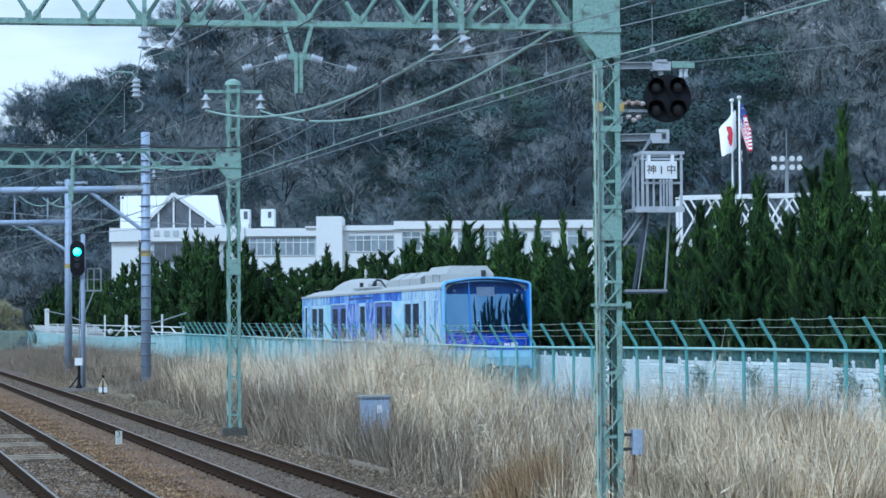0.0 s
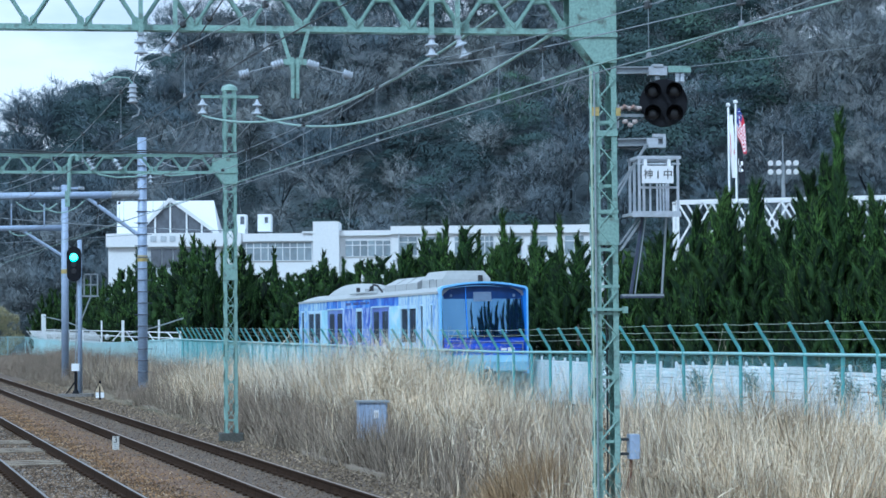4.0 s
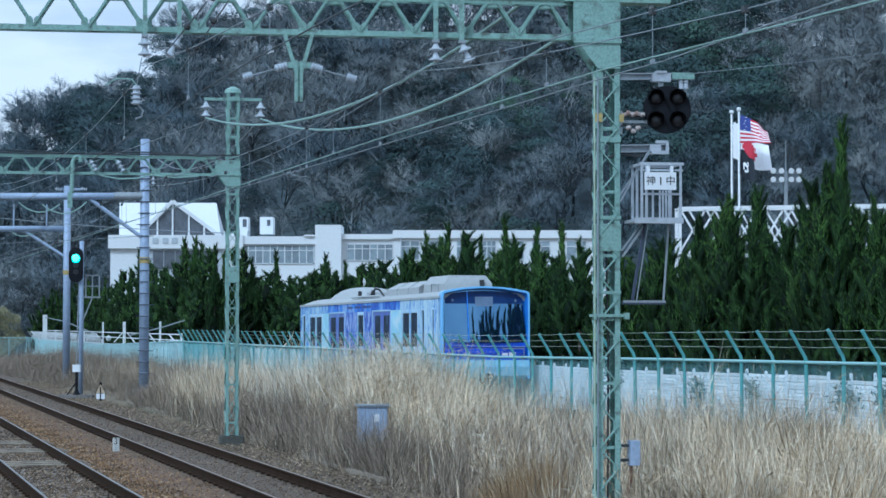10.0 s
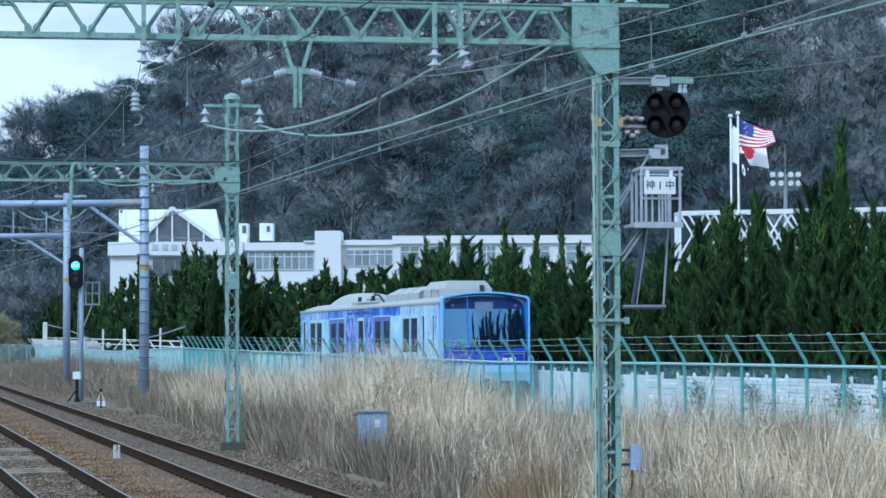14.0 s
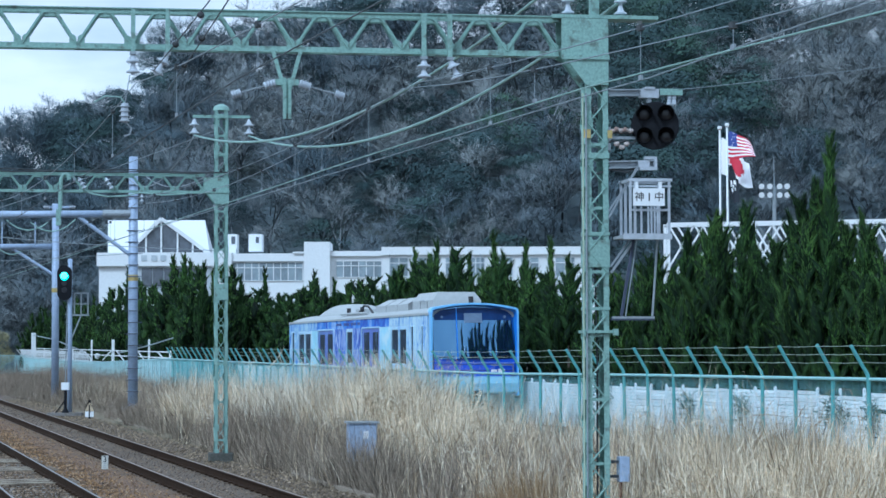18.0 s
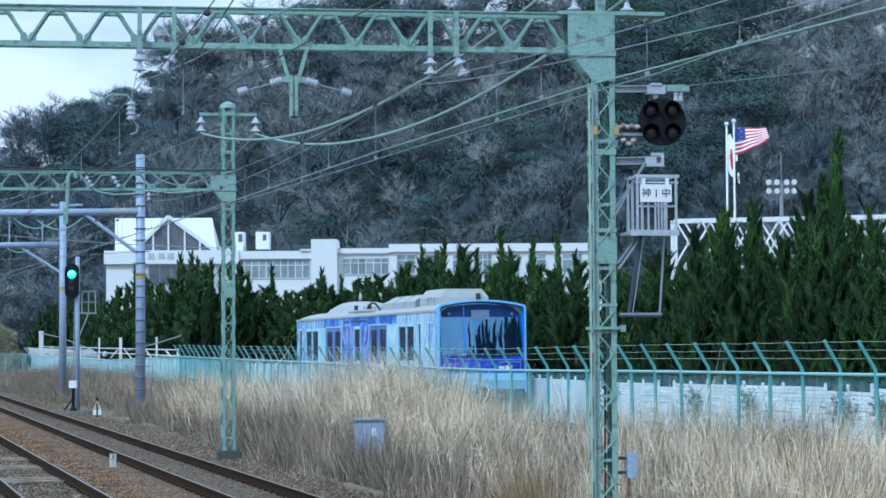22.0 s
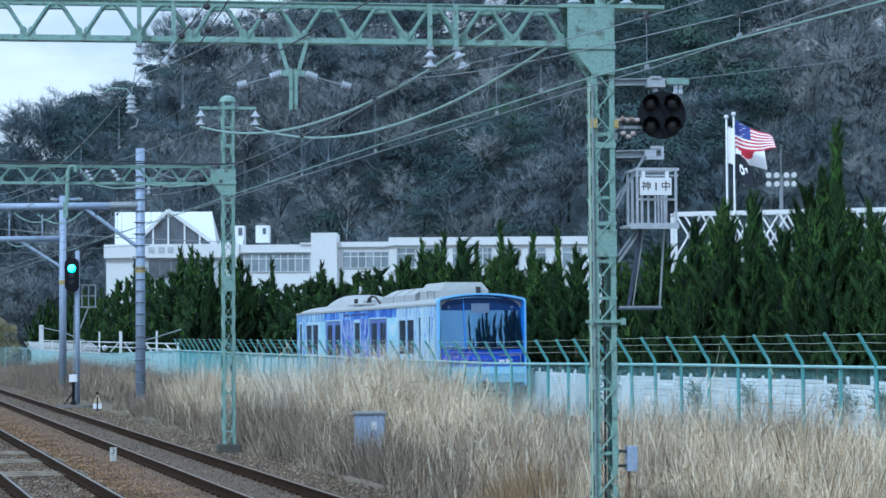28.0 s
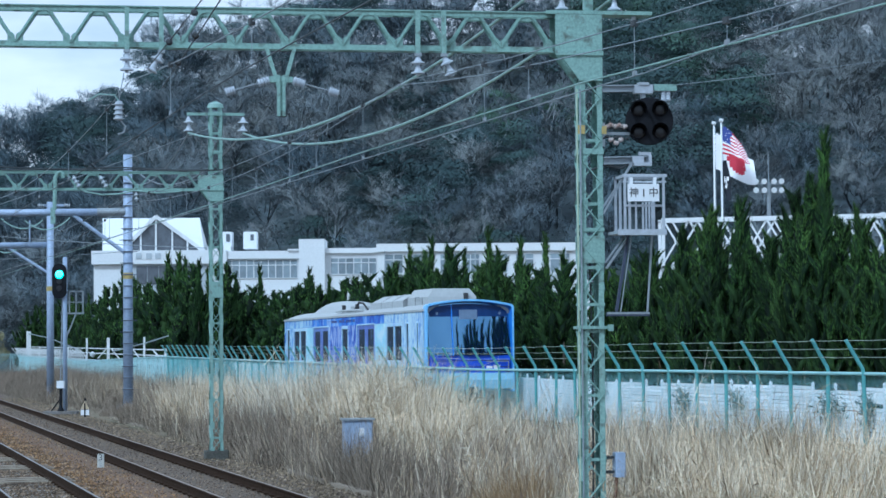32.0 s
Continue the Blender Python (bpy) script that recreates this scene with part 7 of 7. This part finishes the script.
    side *= np.sign(side @ np.array([*(sun_way.to_2d() @ Matrix(((math.cos(A15), -math.sin(A15)), (math.sin(A15), math.cos(A15))))), 0]))[:, None]
    nn = np.repeat(unit(unit(side) + np.array([0, 0, 0.55])), len(v) // n, 0)
    ob = new(name, mesh_np(name, v, facing(v, f, nn), material, False, nn))
    ob.matrix_basis = rail_pose(0, 0)
    return tagged(ob, label, "grass", kind="stuff")


HIGH = (1.0, 1.1, 1.3, 1.6, 1.0, 0.7)
BROWN = ramp_island("brown_withered_stems", [(0.0, (0.12, 0.096, 0.076)), (0.6, (0.25, 0.20, 0.152)), (1.0, (0.42, 0.34, 0.26))], 0.9)
grass_field("dry_grass", 190000, 41, 9.8, 16.6, 27, 120, HIGH, 0.26, 0.0105, STRAW, "tall withered straw-coloured pampas grass along the fence", 0.12, 1.2, (-0.12, 0), (1, 1, 1, 0.9, 0.4, 0.2), 0.6, 2.4)
grass_field("withered_stems", 100000, 42, 9.8, 16.7, 27, 160, (0.92, 0.98, 1.05, 1.1, 1.0, 0.9), 0.25, 0.010, BROWN, "brown withered stems among the grass", 0.12, 0.9, (-0.1, 2.4), (1, 0.95, 0.8, 0.85, 1, 1))
grass_field("dry_undergrowth", 45000, 47, 9.8, 16.7, 27, 150, (0.45, 0.45, 0.5, 0.6, 0.65, 0.65), 0.35, 0.010, TWIG_BROWN, "dark brown withered undergrowth in the grass", 0.4, 1.0, (-0.6, 0.7), (0.5, 0.5, 0.6, 1, 1, 1))
grass_field("brushwood", 95000, 43, 9.2, 12.6, 37, 125, (0.6, 0.72, 0.86, 0.9, 0.9, 0.9), 0.36, 0.0085, TWIG_BROWN, "dark leafless brushwood at the edge of the ballast", 0.3, 1.0, (-0.65, 1.1), (0.1, 0.5, 1, 0.8, 0.55, 0.6), 0.4)
grass_field("verge_grass", 9000, 44, 9.2, 11.5, 30, 150, (0.16,) * 6, 0.4, 0.009, STRAW, "short withered verge grass on the ballast edge", 0.6, 1.2, (-0.2, 3.0), None, 0.2)
grass_field("siding_grass", 16000, 45, 17.0, 22, 27, 150, (0.6,) * 6, 0.4, 0.012, STRAW, "withered grass behind the fence", 0.2, 1.2, (-0.4, 0))
grass_field("pampas_stalks", 16000, 46, 10.9, 16.6, 28, 100, (1.35, 1.45, 1.6, 2.0, 1.1, 0.8), 0.14, 0.012, STRAW, "tall pale pampas stalks rising from the dry grass", 0.09, 1.1, (-0.1, 0), (1, 1, 1, 1, 0.25, 0.1), 0.6, 2.6)
grass_field("cabinet_brush", 4200, 52, 9.9, 10.9, 42.0, 46.7, (1.05, 1.1, 1.15, 1.2, 1, 1), 0.22, 0.0085, TWIG_BROWN, "thin brown brushwood standing before the grey cabinet", 0.14, 1.0, (-0.8, 0.3), None, 0.2)
for k, (p, t, wide) in enumerate(((12.5, 43.3, 0.5), (15.6, 41.2, 0.7), (13.6, 39.5, 0.4), (14.6, 47.5, 0.5), (16.0, 37.0, 0.6))):
    grass_field("brown_tuft", int(7000 * wide), 80 + k, p - wide, p + wide, t - 2.2 * wide, t + 2.2 * wide, (1.1, 1.15, 1.2, 1.2, 1, 1), 0.2, 0.010, (BROWN, TWIG_BROWN)[k % 2], "darker brown withered tuft among the straw-coloured grass", 0.14, 1.0, (-0.9, 0.3), None, 0.1)
RUSSET = ramp_island("russet_stems", [(0.0, (0.22, 0.145, 0.07)), (0.6, (0.40, 0.27, 0.14)), (1.0, (0.58, 0.43, 0.26))], 0.9)
for k, (p, t, wide, high, paint, words) in enumerate(((10.2, 33.6, 0.45, 1.15, RUSSET, "russet brown tuft at the edge of the dry grass"), (11.9, 31.6, 0.55, 0.80, TWIG_BROWN, "dark hollow of broken brown stems in the dry grass"), (12.6, 34.4, 0.5, 0.95, TWIG_BROWN, "dark hollow of broken brown stems in the dry grass"), (15.4, 34.6, 0.5, 1.0, BROWN, "greyish brown tuft in the dry grass"))):
    grass_field("brown_tuft", int(9000 * wide), 90 + k, p - wide, p + wide, t - 1.6 * wide, t + 1.6 * wide, (high,) * 6, 0.2, 0.009, paint, words, 0.14, 1.0, (-0.9, 0.3), None, 0.1)
PLUME = ramp_island("pale_plumes", [(0.0, (0.55, 0.47, 0.35)), (0.5, (0.74, 0.67, 0.53)), (1.0, (0.88, 0.83, 0.70))], 0.9, 1.3, 0.75, 1.2)
grass_field("pampas_plumes", 26000, 48, 11.0, 16.6, 27, 96, (1.0, 1.2, 1.75, 2.2, 1.1, 0.8), 0.18, 0.013, PLUME, "pale feathery pampas plumes standing against the fence", 0.10, 1.0, (-0.3, 0.4), (0.7, 0.7, 0.6, 1, 0.25, 0.1), 0.2, 2.4)
grass_field("curled_leaves", 46000, 53, 10.2, 16.6, 27, 100, (0.95, 1.1, 1.3, 1.6, 1.0, 0.7), 0.2, 0.012, STRAW, "pale curled dead leaves hanging in the pampas grass", 0.8, 1.2, (-0.1, 0), (1, 1, 1, 1, 0.35, 0.1), 0.6, 2.2, 0.35, (0.35, 0.85), 0.32, 0.55)

# Yellow-green bush far along the line.
bush = thing("roadside_bush", pose(-38.9, 200, -0.45) @ Matrix.Scale(1.25, 4), "yellow-green rounded bush far along the line", "bush")
rg = np.random.default_rng(77)
n = 11000
d = rg.normal(size=(n, 3))
d /= np.linalg.norm(d, axis=1, keepdims=True)
d = np.sign(d) * np.abs(d) ** 0.75
lump = 1 + 0.16 * np.sin(5 * d[:, 0] + 2) + 0.13 * np.sin(7 * d[:, 2] + 3 * d[:, 0])
c = d * (lump * rg.uniform(0.8, 1.03, n))[:, None] * np.array([1.5, 1.0, 1.55]) + np.array([-0.2, 0, 1.95])
way = d + rg.normal(size=(n, 3)) * 0.6
bv, bf = spikes(c, way / np.linalg.norm(way, axis=1, keepdims=True), rg.uniform(0.10, 0.26, n), rg.uniform(0.035, 0.09, n), rg)
YELLOW_LEAF = ramp_island("yellow_green_leaves", [(0.0, (0.32, 0.30, 0.17)), (1.0, (0.56, 0.52, 0.32))], 0.8)
again("crown", mesh_np("crown", bv, bf, YELLOW_LEAF), bush, Matrix())
part("trunk", Shape().lathe((0, 0, -0.1), (0.0, 0, 2.0), [(0, 0.12), (1, 0.05)], 8), BARK, bush)


# Hedge shoots growing through the white fence.
SHOOT = ramp_island("hedge_shoot_leaves", [(0.0, (0.03, 0.055, 0.05)), (0.6, (0.08, 0.11, 0.09)), (1.0, (0.24, 0.24, 0.18))], 0.8)
shoots = []
for s in range(3):
    rg = np.random.default_rng(60 + s)
    n = 260
    c = rg.normal(size=(n, 3)) * np.array([0.10, 0.30, 0.22]) + np.array([0, 0, 1.35])
    way = rg.normal(size=(n, 3)) + np.array([0, 0, 0.5])
    v, f = ribbons(c, unit(way), rg.uniform(0.07, 0.17, n), rg.uniform(0.03, 0.07, n), rg.normal(size=(n, 3)) * 0.03, rg, 2)
    stem = Shape()
    for i in range(5):
        stem.line([(0.02 * i, -0.2 + 0.1 * i, 0), (0.0, -0.15 + 0.08 * i, 0.6), (0, -0.3 + 0.15 * i, 1.3)], 0.012, 5)
    shoots.append((mesh_np("leaves", v, f, SHOOT), stem.mesh("stem", BARK)))
random.seed(9)
for t in (30.5, 36.1, 39.2, 41.0, 44.6, 46.4, 51.8, 55.4, 62.0):
    sc = random.uniform(0.75, 1.0)
    th = thing("hedge_shoot", rail_pose(21.78, t, 0.0, random.uniform(-10, 10)) @ Matrix.Diagonal((sc, sc * random.uniform(0.7, 1.5), sc, 1)), "dark leafy hedge shoot growing over the white fence", "shrub", "hedge shoots")
    a, b = random.choice(shoots)
    again("leaves", a, th, Matrix())
    again("stem", b, th, Matrix())


# ---- flags ----
FLAG_RED = mat("flag_red", (0.50, 0.03, 0.06), 0.8, 0, 20, 0.06, 3, 0)
FLAG_WHITE = mat("flag_white", (0.88, 0.88, 0.90), 0.8, 0, 20, 0.04, 3, 0)
FLAG_BLUE = mat("flag_blue", (0.05, 0.07, 0.28), 0.8, 0, 20, 0.08, 3, 0)
FLAG_BLACK = mat("flag_black", (0.012, 0.016, 0.025), 0.8, 0, 20, 0.1, 3, 0)


def flagpole(px, y, top, label):
    x = (px - 784) / 4000 * y
    t = thing("flagpole", pose(x, y, 0), label, "flagpole", "flagpoles")
    part("pole", Shape().lathe((0, 0, 0), (0, 0, top), [(0, 0.06), (1, 0.045)], 12), WHITE_STEEL, t, smooth=True)
    part("truck_cap", Shape().lathe((0, 0, top), (0, 0, top + 0.2), [(0, 0.05), (0.3, 0.11), (0.8, 0.11), (1, 0.07)], 14), SIGN_WHITE, t)
    part("halyard", Shape().tube((0.075, -0.02, 1.5), (0.075, -0.02, top - 0.1), 0.012, 5), WIRE_GREY, t)
    return t


flagpole(1298, 112, 13.25, "white tapered flagpole with a ball cap")
flagpole(1311, 110, 13.2, "white tapered flagpole with a ball cap")


def flag(px, y, top, length, height, strips, paint, label):
    """A cloth flag in narrow upright strips; paint(k) gives bands (low, high, material) of the strip at share k."""
    th = thing("flag", pose((px - 784) / 4000 * y + 0.05, y - 0.02, top), label, "flag", "flags")
    for z in (-0.05, -height + 0.05):
        part("hoist_clip", Shape().box(-0.05, 0.06, -0.02, 0.0, z - 0.02, z + 0.02), WIRE_GREY, th)
    out = []
    w = length / strips
    for i in range(strips):
        bands = paint((i + 0.5) / strips)
        me = bpy.data.meshes.new("cloth_strip")
        mats, idx, fs = [], [], []
        bands = sorted(bands, key=lambda r: r[0])
        levels = [bands[0][0]] + [hi for _, hi, _ in bands]
        vs = [(xx, yy, -height * (1 - q)) for q in levels for xx, yy in ((0, -0.006), (w * 1.08, -0.006), (w * 1.08, 0.006), (0, 0.006))]
        for b, (lo, hi, mt) in enumerate(bands):
            if mt not in mats:
                mats.append(mt)
            for k in range(4):
                fs.append((4 * b + k, 4 * b + (k + 1) % 4, 4 * b + 4 + (k + 1) % 4, 4 * b + 4 + k))
                idx.append(mats.index(mt))
        fs += [(3, 2, 1, 0), tuple(4 * len(bands) + k for k in range(4))]
        idx += [idx[0], idx[-1]]
        me.from_pydata(vs, [], fs)
        for mt in mats:
            me.materials.append(mt)
        me.polygons.foreach_set("material_index", idx)
        ob = new("cloth_strip", me)
        ob.parent = th
        out.append(ob)
    return th, out, w


def paint_stripes(k):
    rows = []
    for i in range(13):
        lo, hi = 1 - (i + 1) / 13, 1 - i / 13
        rows.append((lo, hi, FLAG_BLUE if k < 0.4 and i < 7 else (FLAG_RED if i % 2 == 0 else FLAG_WHITE)))
    if k < 0.4:
        rows = [r for r in rows if r[2] is not FLAG_BLUE]
        for i in range(14):
            lo, hi = 6 / 13 + i / 14 * 7 / 13, 6 / 13 + (i + 1) / 14 * 7 / 13
            star = i % 3 == 1 and int(k * 40) % 2 == 0 and int(k * 16) % 2 == (i // 3) % 2
            if star:
                rows += [(lo, lo + 0.017, FLAG_WHITE), (lo + 0.017, hi, FLAG_BLUE)]
            else:
                rows.append((lo, hi, FLAG_BLUE))
    return rows


def paint_disc(k):
    x = (k - 0.5) * 1.5
    if abs(x) < 0.3:
        h = math.sqrt(0.09 - x * x)
        return [(0, 0.5 - h, FLAG_WHITE), (0.5 - h, 0.5 + h, FLAG_RED), (0.5 + h, 1, FLAG_WHITE)]
    return [(0, 1, FLAG_WHITE)]


def paint_dark(k):
    x = abs(k - 0.5) / 0.2
    if x < 1:
        h = 0.22 * math.sqrt(1 - x * x)
        bands = [(0, 0.5 - h, FLAG_BLACK), (0.5 - h, 0.5 + h, FLAG_WHITE), (0.5 + h, 1, FLAG_BLACK)]
        if x < 0.7:
            bands = [(0, 0.5 - h, FLAG_BLACK), (0.5 - h, 0.5 - 0.5 * h, FLAG_WHITE), (0.5 - 0.5 * h, 0.5 + 0.2 * h, FLAG_BLACK), (0.5 + 0.2 * h, 0.5 + h, FLAG_WHITE), (0.5 + h, 1, FLAG_BLACK)]
        return bands
    return [(0, 1, FLAG_BLACK)]


stripes_flag = flag(1311, 110, 13.0, 2.5, 1.35, 16, paint_stripes, "red and white striped flag with a starred blue canton")
disc_flag = flag(1298, 112, 12.85, 2.7, 1.8, 18, paint_disc, "white flag with a red disc")
dark_flag = flag(1311, 110, 11.35, 1.9, 1.2, 10, paint_dark, "black flag with a round white emblem of plain shapes")

# Seconds, then the fly end's offset from the hoist across and down, in metres.
STRIPES_WIND = [(0, 0.35, 1.2), (1, 0.45, 0.9), (2, -0.15, 1.3), (3, -0.25, 1.2), (4.5, 0.5, 1.0), (6, 0.9, 0.5), (7, 0.45, 1.1), (8, 1.0, 1.2), (9, 1.45, 0.7), (10, 1.25, 0.8), (11, 1.0, 0.9), (12, 0.9, 1.1),
                (13, 0.7, 0.3), (14, 1.6, 0.65), (15.5, 1.2, 0.8), (17, 1.35, 0.85), (18, 1.05, 0.7), (19, 0.75, 0.9), (20, 0.5, 0.9), (21, 0.85, 0.75), (22, 1.35, 0.05), (23, 1.75, 0.75), (24, 1.65, 1.0), (25, 1.75, 1.0),
                (26.5, 1.7, 0.9), (28, 1.8, 0.9), (29, 1.5, 1.2), (30, 1.65, 1.0), (31, 1.0, 1.1), (32, 1.0, 1.3)]
DISC_WIND = [(0, -0.75, 1.0), (1, -0.55, 1.1), (2, -0.2, 1.4), (3, -0.6, 1.3), (4.5, 0.4, 1.4), (6, 0.6, 1.2), (7, 1.15, 0.5), (8, 0.75, 1.4), (9, 1.45, 0.75), (10, 1.6, 1.2), (11, 1.25, 1.2), (12, 1.65, 1.2),
             (13, 1.25, 1.2), (14, 1.55, 1.0), (15.5, 1.5, 1.0), (17, 1.75, 1.0), (18, 1.35, 1.3), (19, 0.7, 1.2), (20, 0.65, 1.1), (21, 1.0, 1.3), (22, 0.3, 0.8), (23, 1.75, 0.8), (24, 1.25, 1.2), (25, 1.85, 1.2),
             (26.5, 1.8, 1.0), (28, 1.75, 1.0), (29, 2.1, 1.1), (30, 1.65, 1.3), (31, 2.1, 1.1), (32, 1.9, 1.4)]
DARK_WIND = [(0, 0.15, 1.0), (3, 0.15, 1.0), (6, 0.35, 0.9), (7, 0.5, 0.8), (8, 0.6, 0.7), (9, 0.9, 0.5), (11, 0.7, 0.7), (14, 0.6, 0.7), (17, 0.8, 0.7), (19, 0.2, 0.9), (21, 0.2, 0.9), (23, 0.7, 0.6), (25, 0.9, 0.6), (28, 1.0, 0.6),
             (30, 0.7, 0.7), (32, 0.3, 0.9)]


def fly(made, wind, ripple, steep=62.0):
    th, strips, w = made
    n = len(strips)
    wt_, wx, wz = (np.array(c, float) for c in zip(*wind))
    times = [0.5 * i for i in range(65)]
    rows = [[] for _ in strips]
    for t in times:
        dx, dz = np.interp(t, wt_, wx), np.interp(t, wt_, wz)
        x, y, z = 0.0, 0.0, 0.0
        run = dx / n
        for i in range(n):
            k = (i + 0.5) / n
            local = run * (1 + 0.45 * k * math.sin(7.5 * k - 5.0 * t + ripple))
            fall = dz / n * (1 + 0.4 * math.sin(6 * k - 4.0 * t + ripple))
            back = -steep * k ** 0.8 * min(1.0, abs(dx) / 0.9)
            local = max(-0.97 * w, min(0.97 * w, local))
            turn = 16 * math.sin(11 * k - 4.0 * t + ripple)
            rows[i].append((t, pose(x, y, z, back) @ pose(0, 0, 0, 0, 0, turn)))
            x += local
            y = -0.012 * (i + 1) + 0.06 * k * math.sin(9 * k - 4.0 * t + ripple)
            z -= fall
    for ob, r in zip(strips, rows):
        walk(ob, smooth_turn(r))


def smooth_turn(r):
    """Keeps each strip's turn below 90 degrees from row to row."""
    out = [r[0]]
    for t, m in r[1:]:
        t0, m0 = out[-1]
        q0, q = m0.to_quaternion(), m.to_quaternion()
        ang = q0.rotation_difference(q).angle
        if ang > radians(80):
            q = q0.slerp(q, radians(80) / ang)
        out.append((t, Matrix.LocRotScale(m.translation, q, None)))
    return out


def motions():
    fly(stripes_flag, STRIPES_WIND, 0.0)
    fly(disc_flag, DISC_WIND, 1.7, 45.0)
    fly(dark_flag, [(a, 0.62 * b, c) for a, b, c in DARK_WIND], 3.1, 50.0)


motions()
